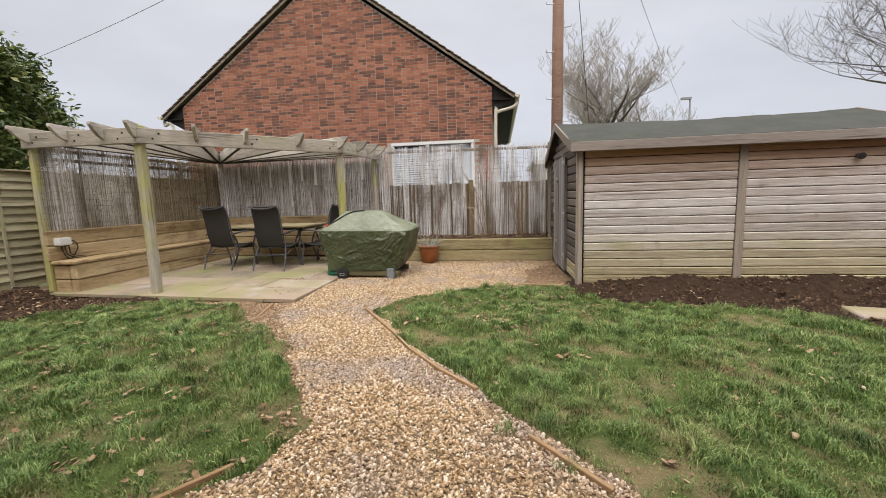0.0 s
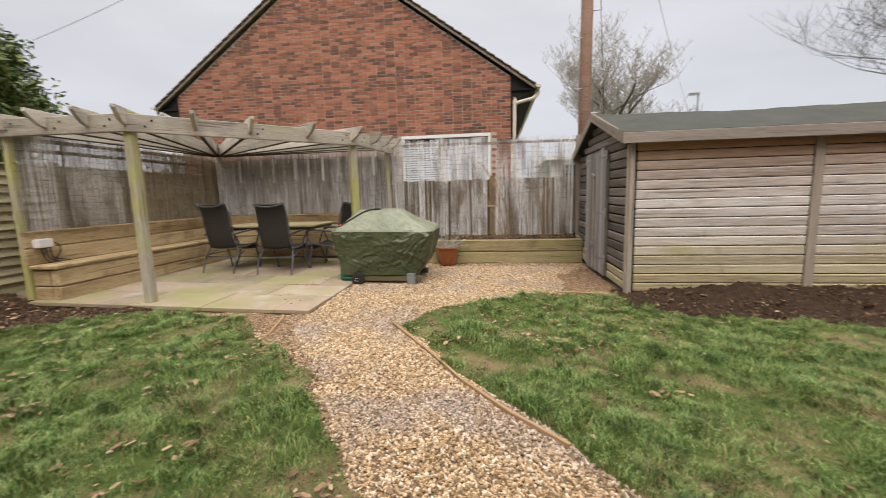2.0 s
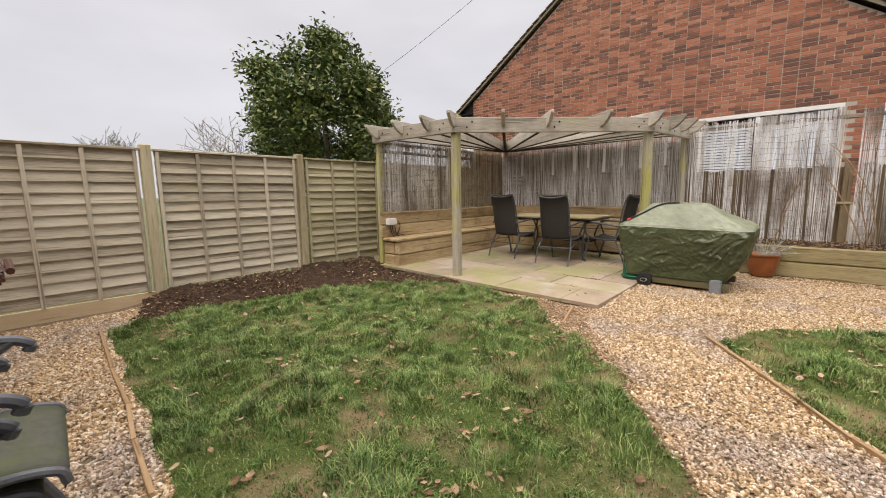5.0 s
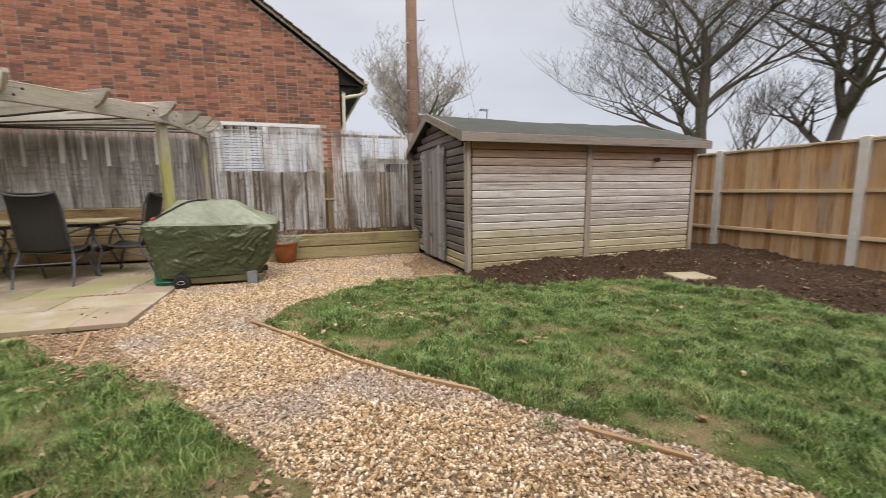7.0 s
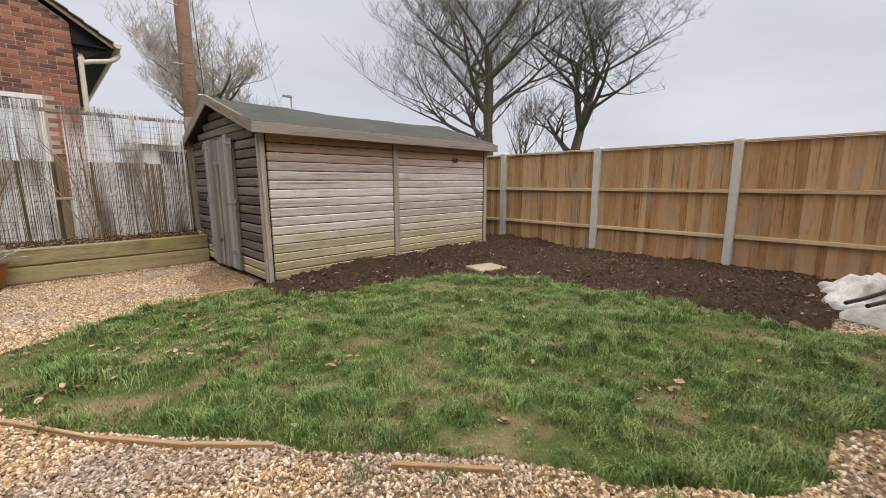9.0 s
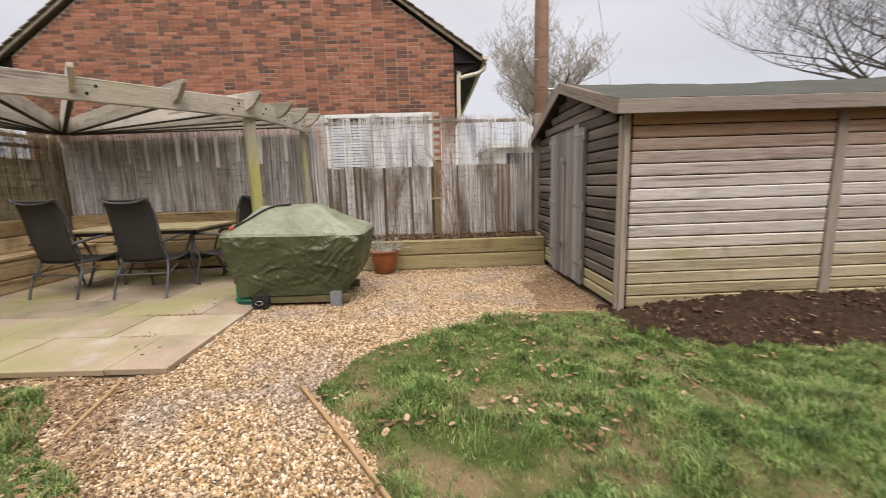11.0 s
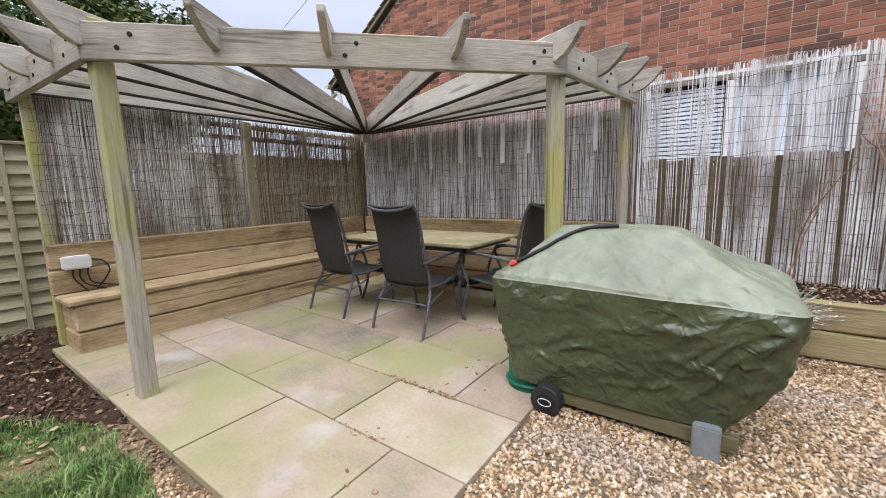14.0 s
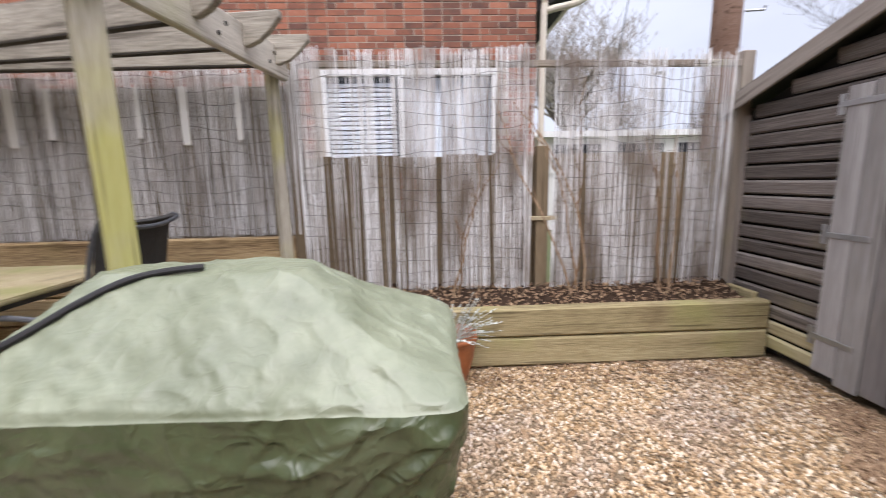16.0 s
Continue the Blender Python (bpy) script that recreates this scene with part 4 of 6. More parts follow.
def reed(name, p0, p1, z0, z1, step, material, thing_label, gap=0.05, ragged=0.03, bald=()):
    """A screen of upright canes between two ground points, with binding wires and black netting in front."""
    p0, p1 = np.array(p0), np.array(p1)
    length = np.linalg.norm(p1 - p0)
    d = (p1 - p0) / length
    nrm = np.array((d[1], -d[0]))
    t = thing(name, (*p0, z0), thing_label, "reed screen")
    n = int(length / step)
    s = (np.arange(n) + rng.uniform(-0.45, 0.45, n)) * step
    keep = (rng.uniform(0, 1, n) > gap) & (s > 0) & (s < length)
    for b0, b1 in bald:
        keep &= ~((s > b0) & (s < b1) & (rng.uniform(0, 1, n) < 0.76))
    s = s[keep]
    m = len(s)
    r = rng.uniform(0.0018, 0.0037, m)
    off = rng.normal(0, 0.0045, m) + 0.012 * np.sin(s * 5.3)
    leanx, leany = rng.normal(0, 0.014, m), rng.normal(0, 0.006, m)
    top = z1 + rng.uniform(-ragged, ragged, m) + 0.012 * np.sin(s * 9)
    bot = z0 + rng.uniform(-0.012, 0.012, m)
    v = np.zeros((m, 3, 4, 3))
    for j, tt in enumerate((0.0, 0.5, 1.0)):
        bend = math.sin(math.pi * tt) * rng.normal(0, 0.004, m)
        for k in range(4):
            a = math.pi / 2 * k
            u = s + leanx * (tt - 0.5) + bend + r * math.cos(a)
            w = off + leany * (tt - 0.5) + r * math.sin(a)
            v[:, j, k, 0] = p0[0] + d[0] * u + nrm[0] * w
            v[:, j, k, 1] = p0[1] + d[1] * u + nrm[1] * w
            v[:, j, k, 2] = bot + (top - bot) * tt
    f = []
    for j in range(2):
        for k in range(4):
            f.append((j * 4 + k, j * 4 + (k + 1) % 4, j * 4 + 4 + (k + 1) % 4, j * 4 + 4 + k))
    f = np.array(f)[None] + (np.arange(m) * 12)[:, None, None]
    ob = put("reed_mat", raw_mesh("reed_mat", v.reshape(-1, 3), f.reshape(-1, 4), material), t)
    ob["kind"] = "stuff"
    bm = bmesh.new()
    z = z0 + 0.06
    while z < z1 - 0.02:
        pts = [(*(p0 + d * u + nrm * (0.016 + 0.012 * math.sin(u * 5.3))), z + 0.016 * math.sin(u * 7 + z * 9) + 0.010 * math.sin(u * 17 + z * 31)) for u in np.arange(0.02, length, 0.12)]
        tube(bm, pts, 0.0015, 3, cap=False)
        z += 0.085
    u = 0.05
    while u < length - 0.03:
        pts = [(*(p0 + d * (u + 0.012 * math.sin(zz * 8 + u * 13)) + nrm * (0.017 + 0.012 * math.sin(u * 5.3))), zz) for zz in np.arange(z0 + 0.02, z1 - 0.01, 0.11)]
        tube(bm, pts, 0.0014, 3, cap=False)
        u += 0.085
    part("netting_wire", bm, M_wire, t)
    return t


reed("reed_screen", (-5.54, BY), (-2.10, BY), 0.86, 1.98, 0.0050, M_canesilver, "silvery reed screen below the pergola", 0.05)
reed("reed_screen", (-2.09, BY), (-0.44, BY), 0.42, 2.10, 0.0052, M_cane, "bleached silver reed screen above the raised bed", 0.06, 0.014, ((0.16, 0.43), (0.53, 0.65), (0.69, 0.74), (0.96, 1.00), (1.33, 1.38)))
reed("reed_screen", (-0.30, BY), (1.03, BY), 0.40, 2.07, 0.0060, M_cane, "thin bleached reed screen beside the shed", 0.16, 0.035, ((0.80, 1.02), (0.22, 0.27)))
reed("reed_screen", (-5.58, 3.86), (-5.58, 5.50), 0.86, 1.98, 0.0040, M_canegrey, "silver-brown reed screen above the sleeper bench", 0.07)
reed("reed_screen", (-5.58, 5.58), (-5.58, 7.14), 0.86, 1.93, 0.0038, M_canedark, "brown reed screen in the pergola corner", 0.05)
frame_l = thing("screen_frame", (-5.66, 5.5, 0.05), "wooden posts and rails holding the reed screen", "frame")
for yy in (5.55, 7.1):
    plank(frame_l, "post", (-5.64, yy, -0.05), (-5.64, yy, 1.95), 0.085, 0.085, M_lappost, 0.005, up=(1, 0, 0))
for zz in (1.78, 1.9):
    plank(frame_l, "rail", (-5.63, 3.84, zz), (-5.63, 7.1, zz), 0.025, 0.045, M_backfence, 0.004)

# ---- sleeper bench and back boards round the patio ----
bench = thing("sleeper_bench", (-5.4, 5.4, 0.03), "built-in bench of rough pale timber sleepers", "bench")
for i, z in enumerate((0.12, 0.32)):
    plank(bench, "sleeper", (-5.27, 3.90, z), (-5.27, 7.06, z), 0.10, 0.192, M_sleeper, 0.013)
    plank(bench, "end_sleeper", (-5.56, 3.945, z), (-5.33, 3.945, z), 0.09, 0.192, M_sleeper, 0.013)
plank(bench, "seat_board", (-5.38, 3.87, 0.445), (-5.38, 7.06, 0.445), 0.34, 0.045, M_sleeper, 0.010)
for z in (0.56, 0.76):
    plank(bench, "back_board", (-5.57, 3.86, z), (-5.57, 7.10, z), 0.05, 0.190, M_sleeper, 0.012)
backb = thing("back_sleeper_wall", (-3.8, 7.1, 0), "timber sleeper boards below the reed screen", "sleeper wall")
for z in (0.16, 0.36, 0.56, 0.76):
    plank(backb, "sleeper", (-5.5, 7.10, z), (-2.14, 7.10, z), 0.06, 0.190, M_sleeper, 0.012)

# ---- raised bed of sleepers by the shed ----
bed = thing("raised_bed", (0.0, 6.8, -0.05), "raised bed of two pale timber sleepers", "raised bed")
for z in (0.07, 0.275):
    plank(bed, "sleeper", (-2.1, 6.82, z), (1.105, 6.82, z), 0.09, 0.198, M_bedsleeper, 0.013)
plank(bed, "end_board", (1.06, 6.86, 0.30), (1.06, 7.12, 0.30), 0.04, 0.22, M_bedsleeper, 0.008)
bx, by_ = np.meshgrid(np.linspace(-2.12, 1.06, 60), np.linspace(6.86, 7.24, 10))
bz = 0.33 + 0.10 * (by_ - 6.86) / 0.38 + rng.normal(0, 0.012, bx.shape)
bi = np.arange(bx.size).reshape(bx.shape)
bq = np.stack([bi[:-1, :-1], bi[:-1, 1:], bi[1:, 1:], bi[1:, :-1]], 2).reshape(-1, 4)
put("soil", raw_mesh("soil", np.stack([bx, by_, bz], 2).reshape(-1, 3), bq, M_soil, True), bed)
cb = np.stack([rng.uniform(-2.1, 1.0, 1500), rng.uniform(6.88, 7.2, 1500), np.full(1500, 0.36)], 1)
cb[:, 2] += 0.10 * (cb[:, 1] - 6.88) / 0.38
tagged(put("bed_litter", scatter("bed_litter", cb, rng.uniform(0.004, 0.013, 1500), M_chip, 0.4, 0, rng), None), "dead leaf litter on the raised bed", "litter", kind="stuff")


def stems(name, base, n, h, spread, label):
    t = thing(name, base, label, "shrub")
    bm = bmesh.new()
    r_ = random.Random(int(base[0] * 100))
    for i in range(n):
        p = Vector(base) + Vector((r_.uniform(-0.05, 0.05), r_.uniform(-0.03, 0.03), 0))
        d = Vector((r_.uniform(-spread, spread), r_.uniform(-0.12, 0.05), 1))
        pts = [p]
        for k in range(6):
            d = (d + Vector((r_.uniform(-0.25, 0.25), r_.uniform(-0.1, 0.1), 0.05))).normalized()
            pts.append(pts[-1] + d * h / 6)
            if k > 1:
                e = (d + Vector((r_.uniform(-0.8, 0.8), r_.uniform(-0.3, 0.3), 0.2))).normalized()
                tube(bm, [pts[-1], pts[-1] + e * 0.09, pts[-1] + e * 0.16 + Vector((0, 0, 0.03))], 0.004, 4, 0.0015)
        tube(bm, pts, 0.009, 5, 0.003)
    part("stem", bm, M_chip, t)


stems("bare_shrub", (-0.12, 7.06, 0.36), 4, 1.35, 0.30, "bare thorny shrub stems against the reed")
stems("bare_shrub", (0.55, 7.08, 0.36), 3, 1.0, 0.25, "thin bare shrub stems against the reed")
stems("bare_shrub", (-1.0, 7.08, 0.36), 2, 0.9, 0.2, "thin bare shrub stems against the reed")

# ---- corner pergola ----
HUB = Vector((-5.42, 7.09, 1.95))
perg = thing("pergola", (-4.0, 5.5, 0), "weathered timber corner pergola with fanned rafters", "pergola")
PL, PR = Vector((-4.13, 3.95, 0)), Vector((-2.36, 5.80, 0))
PC, PD = Vector((-5.60, 3.90, 0)), Vector((-2.19, 7.06, 0))
ZB = 1.975


def upright(p, z1, s=0.095):
    plank(perg, "post", (p.x, p.y, -0.02), (p.x, p.y, z1), s, s, M_post, 0.007, up=(1, 0, 0) if abs(p.x + 2.4) > 1 else (0.7, -0.7, 0))


upright(PL, 2.10)
upright(PR, 2.10)
upright(PC, 2.0, 0.07)
upright(PD, 2.0, 0.07)
for a, b in ((PC, PL), (PL, PR), (PR, PD)):
    d = (b - a).normalized()
    nrm = Vector((d.y, -d.x, 0)) * 0.07
    a2, b2 = a + nrm - d * 0.04, b + nrm + d * 0.04
    plank(perg, "beam", (a2.x, a2.y, ZB), (b2.x, b2.y, ZB), 0.045, 0.185, M_pergola, 0.006)
    for p, o in ((a, 0.16), (b, -0.16), ((a + b) / 2, 0.0)):
        for dz in (-0.03, 0.035):
            q = p + d * (o + dz) + nrm * 1.33
            bm = bmesh.new()
            tube(bm, [(q.x, q.y, ZB + dz), (q.x + nrm.x * 0.06, q.y + nrm.y * 0.06, ZB + dz)], 0.012, 8)
            part("bolt", bm, M_soffit, perg)


def rafter(target, over=0.30):
    """One shaped rafter from the hub over the front beam, its tail cut on a curve."""
    d = Vector((target.x - HUB.x, target.y - HUB.y, 0))
    length = d.length + over
    bm = bmesh.new()
    prof = [(0.06, -0.085), (length - over * 0.62, -0.085), (length - over * 0.40, -0.06), (length - over * 0.2, -0.01), (length, 0.05), (length, 0.085), (0.06, 0.085)]
    lo = [bm.verts.new((u, -0.021, w)) for u, w in prof]
    hi = [bm.verts.new((u, 0.021, w)) for u, w in prof]
    bm.faces.new(lo)
    bm.faces.new(hi[::-1])
    for i in range(len(prof)):
        j = (i + 1) % len(prof)
        bm.faces.new((lo[i], hi[i], hi[j], lo[j]))
    bmesh.ops.bevel(bm, geom=bm.edges[:], offset=0.004, segments=1, affect="EDGES")
    ang = math.degrees(math.atan2(d.y, d.x))
    put("rafter", mesh_of("rafter", bm, M_pergola), perg, pose(HUB.x, HUB.y, 2.035, 0, 0, ang))
    # dark strip along the bottom edge paints in the rafter's shade
    put("underside", chamfer_box(length - over * 0.7 - 0.1, 0.043, 0.012, 0.002, M_undershade), perg, pose(HUB.x, HUB.y, 2.035, 0, 0, ang) @ pose((length - over * 0.7) / 2 + 0.05, 0, -0.089), "dark strip for the rafter's underside shade")


for a, b, fr in ((PC, PL, (0.06, 0.40, 0.72)), (PL, PR, (0.0, 0.24, 0.457, 0.725, 0.97)), (PR, PD, (0.36, 0.66, 0.92))):
    for q in fr:
        rafter(a.lerp(b, q))
bm = bmesh.new()
tube(bm, [(HUB.x, HUB.y, 1.84), (HUB.x, HUB.y, 2.13)], 0.06, 12)
part("hub_post", bm, M_pergola, perg)

# ---- shed ----
SX0, SX1, SY0, SY1 = 1.12, 4.86, 4.60, 7.20
SMID, SEAVE, SRIDGE = 5.93, 1.66, 2.15
shed = thing("shed", ((SX0 + SX1) / 2, SY0, 0), "weathered timber shiplap shed with a felt roof", "shed")
bm = bmesh.new()
pr = [(SY0 + 0.03, 0.0), (SY1 - 0.03, 0.0), (SY1 - 0.03, SEAVE), (SMID, SRIDGE - 0.03), (SY0 + 0.03, SEAVE)]
e0 = [bm.verts.new((SX0 + 0.03, y, z)) for y, z in pr]
e1 = [bm.verts.new((SX1 - 0.03, y, z)) for y, z in pr]
bm.faces.new(e0)
bm.faces.new(e1[::-1])
for i in range(5):
    bm.faces.new((e0[i], e1[i], e1[(i + 1) % 5], e0[(i + 1) % 5]))
part("carcass", bm, M_shedhole, shed)
# the front boards go from algae-green at the splash line over bleached grey to sheltered brown below the eaves
SHED_TONES = ((0.0, (0.23, 0.185, 0.10), (0.43, 0.375, 0.225), (0.56, 0.505, 0.33)), (0.22, (0.27, 0.225, 0.15), (0.48, 0.43, 0.31), (0.63, 0.585, 0.46)), (0.42, (0.31, 0.265, 0.23), (0.55, 0.515, 0.485), (0.79, 0.77, 0.755)),
              (0.62, (0.31, 0.26, 0.225), (0.54, 0.50, 0.47), (0.77, 0.745, 0.725)), (0.82, (0.29, 0.22, 0.185), (0.49, 0.425, 0.385), (0.66, 0.605, 0.565)), (0.92, (0.28, 0.185, 0.125), (0.43, 0.30, 0.215), (0.54, 0.42, 0.33)), (1.0, (0.25, 0.14, 0.075), (0.40, 0.24, 0.14), (0.50, 0.34, 0.22)))


def shed_tone(t):
    for (ta, *ca), (tb, *cb) in zip(SHED_TONES, SHED_TONES[1:]):
        if t <= tb:
            k = (t - ta) / (tb - ta)
            return [tuple(p + (q - p) * k for p, q in zip(x, y)) for x, y in zip(ca, cb)]


NB = 16
bh = (SEAVE - 0.04) / NB
for i in range(NB):
    z = 0.03 + bh * (i + 0.5)
    tone = (0.36, 0.34, 0.15) if i < 5 else (0.36, 0.27, 0.20) if i > 11 else (0.40, 0.345, 0.29)
    material = mat("weathered_shiplap_board", shed_tone(i / (NB - 1)), 5, 0.75, 0.35, stretch=22, vary=0.07, stain=tone, stain_scale=1.7, stain_at=0.53, stain_mix=0.6, stain2=((0.10, 0.085, 0.07), 5.0, 0.66, 0.6, 0.6))
    for xa, xb in ((SX0 + 0.07, 2.875), (2.965, SX1 - 0.07)):
        plank(shed, "board", (xa, SY0 + 0.010 + random.uniform(-0.002, 0.002), z), (xb, SY0 + 0.010, z + random.uniform(-0.002, 0.002)), 0.024, bh - 0.007, material, 0.008, up=(0, -0.06, 1))
NE = 20
for i in range(NE):
    ph = (SRIDGE - 0.06) / NE
    z = 0.03 + ph * (i + 0.5)
    half = 9.0 if z < SEAVE - 0.05 else max(0.04, (SRIDGE - 0.05 - z) / (SRIDGE - SEAVE) * 1.28)
    ya, yb = max(SY0 + 0.03, SMID - half), min(SY1 - 0.02, SMID + half)
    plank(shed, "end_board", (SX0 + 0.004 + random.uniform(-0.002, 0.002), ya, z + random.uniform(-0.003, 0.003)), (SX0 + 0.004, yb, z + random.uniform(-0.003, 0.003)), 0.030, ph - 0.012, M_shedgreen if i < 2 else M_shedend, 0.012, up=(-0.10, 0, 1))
for xx, yy, w in ((SX0 + 0.022, SY0 - 0.010, 0.052), (2.92, SY0 - 0.006, 0.09), (SX1 - 0.03, SY0 - 0.008, 0.075)):
    plank(shed, "trim", (xx, yy, 0.0), (xx, yy, SEAVE - 0.02), w, 0.024, M_trim, 0.004, up=(0, 1, 0))
plank(shed, "corner_trim", (SX0 - 0.008, SY1 - 0.03, 0.0), (SX0 - 0.008, SY1 - 0.03, SEAVE - 0.03), 0.07, 0.022, M_fascia, 0.004, up=(1, 0, 0))
plank(shed, "corner_trim", (SX0 - 0.012, SY0 + 0.022, 0.0), (SX0 - 0.012, SY0 + 0.022, SEAVE - 0.03), 0.05, 0.022, M_trim, 0.004, up=(1, 0, 0))
for side, yeave in ((0, SY0 - 0.13), (1, SY1 + 0.12)):
    zeave = SEAVE - 0.005
    bm = bmesh.new()
    nxs = 24
    grid = []
    for i in range(nxs + 1):
        x = SX0 - 0.12 + (SX1 + 0.16 - SX0 + 0.10) * i / nxs
        sag = -0.035 * math.sin(math.pi * i / nxs) - 0.006 * math.sin(i * 0.7)
        grid.append([bm.verts.new((x, yeave + (SMID - yeave) * t, zeave + 0.08 + (SRIDGE - zeave - 0.05) * t + sag * t + 0.004 * math.sin(i * 2.3 + t * 7))) for t in (0, 0.33, 0.66, 1.0)])
    for i in range(nxs):
        for j in range(3):
            bm.faces.new((grid[i][j], grid[i + 1][j], grid[i + 1][j + 1], grid[i][j + 1]))
    r_ = bmesh.ops.extrude_face_region(bm, geom=bm.faces[:])
    for v in r_["geom"]:
        if isinstance(v, bmesh.types.BMVert):
            v.co.z -= 0.03
    part("roof_felt", bm, M_felt, shed, smooth=False)
    plank(shed, "fascia", (SX0 - 0.12, yeave, zeave + 0.02), (SX1 + 0.14, yeave, zeave + 0.02), 0.022, 0.11, M_fascia, 0.004)
    plank(shed, "bargeboard", (SX0 - 0.11, yeave, zeave + 0.02), (SX0 - 0.11, SMID, SRIDGE - 0.01), 0.022, 0.11, M_trim if side == 0 else M_fascia, 0.004)
    plank(shed, "bargeboard", (SX1 + 0.13, yeave, zeave + 0.02), (SX1 + 0.13, SMID, SRIDGE - 0.01), 0.022, 0.11, M_fascia, 0.004)
dy0, dy1 = 5.33, 6.43
for k in range(2):
    a, b = dy0 + k * (dy1 - dy0) / 2, dy0 + (k + 1) * (dy1 - dy0) / 2
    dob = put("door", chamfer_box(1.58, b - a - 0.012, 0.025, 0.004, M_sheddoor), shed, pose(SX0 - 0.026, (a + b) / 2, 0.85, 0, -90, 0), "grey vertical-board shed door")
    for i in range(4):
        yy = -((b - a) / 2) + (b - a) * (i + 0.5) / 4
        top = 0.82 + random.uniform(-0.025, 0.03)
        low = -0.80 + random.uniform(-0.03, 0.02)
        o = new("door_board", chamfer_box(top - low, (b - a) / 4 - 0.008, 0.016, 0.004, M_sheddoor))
        o.parent = dob
        o.matrix_basis = Matrix.Translation(((top + low) / 2, yy, 0.020 + random.uniform(-0.002, 0.003)))
    for zz in (0.73, 0.02, -0.58):
        side_y = 0.5 * (b - a) if k else -0.5 * (b - a)
        o = new("hinge", chamfer_box(0.030, 0.24, 0.006, 0.001, M_steel))
        o.parent = dob
        o.matrix_basis = Matrix.Translation((zz, side_y * 0.62, 0.032))
        o = new("hinge_plate", chamfer_box(0.11, 0.035, 0.006, 0.001, M_steel))
        o.parent = dob
        o.matrix_basis = Matrix.Translation((zz, side_y * 1.06, 0.030))
ym = (dy0 + dy1) / 2
plank(shed, "cover_strip", (SX0 - 0.066, ym + 0.012, 0.06), (SX0 - 0.066, ym - 0.004, 1.34), 0.062, 0.018, M_trim, 0.004, up=(1, 0, 0))
plank(shed, "turn_button", (SX0 - 0.078, ym - 0.05, 1.33), (SX0 - 0.078, ym + 0.07, 1.37), 0.022, 0.045, M_fascia, 0.006)
for zz in (0.42,):
    bm = bmesh.new()
    box(bm, SX0 - 0.086, SX0 - 0.078, ym - 0.07, ym + 0.06, zz - 0.018, zz + 0.018)
    part("hasp", bm, M_steel, shed)
    bm = bmesh.new()
    box(bm, SX0 - 0.108, SX0 - 0.087, ym - 0.022, ym + 0.022, zz - 0.055, zz - 0.010)
    bmesh.ops.bevel(bm, geom=bm.edges[:], offset=0.004, segments=2, affect="EDGES")
    part("padlock", bm, M_steel, shed)
    bm = bmesh.new()
    tube(bm, curve_pts([(SX0 - 0.097, ym - 0.014, zz - 0.012), (SX0 - 0.097, ym - 0.014, zz + 0.014), (SX0 - 0.097, ym, zz + 0.026), (SX0 - 0.097, ym + 0.014, zz + 0.014), (SX0 - 0.097, ym + 0.014, zz - 0.012)], 4), 0.004, 6)
    part("shackle", bm, M_steel, shed)
lampo = thing("shed_lamp", (4.06, SY0 - 0.02, 1.45), "small dark brown outdoor wall lamp", "wall lamp")
bm = bmesh.new()
tube(bm, [(4.06, SY0 - 0.004, 1.46), (4.06, SY0 - 0.03, 1.457), (4.06, SY0 - 0.06, 1.45)], 0.026, 10, 0.036)
part("housing", bm, M_bark, lampo)
bm = bmesh.new()
tube(bm, [(4.06, SY0 - 0.06, 1.45), (4.06, SY0 - 0.070, 1.448)], 0.033, 10)
part("lens", bm, M_black, lampo)

# ---- brick house behind the fence ----
HY, HX0, HX1, HR, HE = 8.93, -7.65, 0.04, -3.805, 3.56
HTOP = 6.29
house = thing("house", (HR, HY + 4, 0), "red brick house gable behind the fence", "house")
bm = bmesh.new()
prof = [(HX0 + 0.01, -0.1), (HX1 - 0.01, -0.1), (HX1 - 0.01, HE), (HR, HTOP), (HX0 + 0.01, HE)]
f0 = [bm.verts.new((x, HY - 0.001, z)) for x, z in prof]
f1 = [bm.verts.new((x, HY + 8.0, z)) for x, z in prof]
wx0, wx1, wz0, wz1 = -2.34, -0.39, 1.37, 2.435
bm.faces.new(f0)
bm.faces.new(f1[::-1])
for i in range(5):
    bm.faces.new((f0[i], f1[i], f1[(i + 1) % 5], f0[(i + 1) % 5]))
house_wall = part("wall", bm, M_mortar, house)
bm = bmesh.new()
box(bm, wx0 + 0.01, wx1 - 0.01, HY - 0.03, HY + 0.30, wz0 + 0.01, wz1 - 0.01)
cut_me = mesh_of("cut", bm, M_mortar)
cut_ob = bpy.data.objects.new("cut", cut_me)
md = house_wall.modifiers.new("window", "BOOLEAN")
scene.collection.objects.link(cut_ob)
cut_ob.location = (0, 0, 0)
md.object, md.operation, md.solver = cut_ob, "DIFFERENCE", "EXACT"
bpy.context.view_layer.update()
done = bpy.data.meshes.new_from_object(house_wall.evaluated_get(bpy.context.evaluated_depsgraph_get()))
house_wall.modifiers.clear()
house_wall.data = done
bpy.data.objects.remove(cut_ob)
win = put("window", chamfer_box(wx1 - wx0, 0.07, 0.07, 0.006, M_upvc), house, pose((wx0 + wx1) / 2, HY + 0.03, wz1 - 0.035), "white framed window with a half-drawn blind")


def winpart(nm, l, w, h, x, y, z, material, ry=0, b=0.004):
    o = new(nm, chamfer_box(l, w, h, b, material))
    o.parent = win
    o.matrix_basis = Matrix.Translation((x - (wx0 + wx1) / 2, y - HY - 0.03, z - wz1 + 0.035)) @ pose(0, 0, 0, 0, ry, 0)
    return o


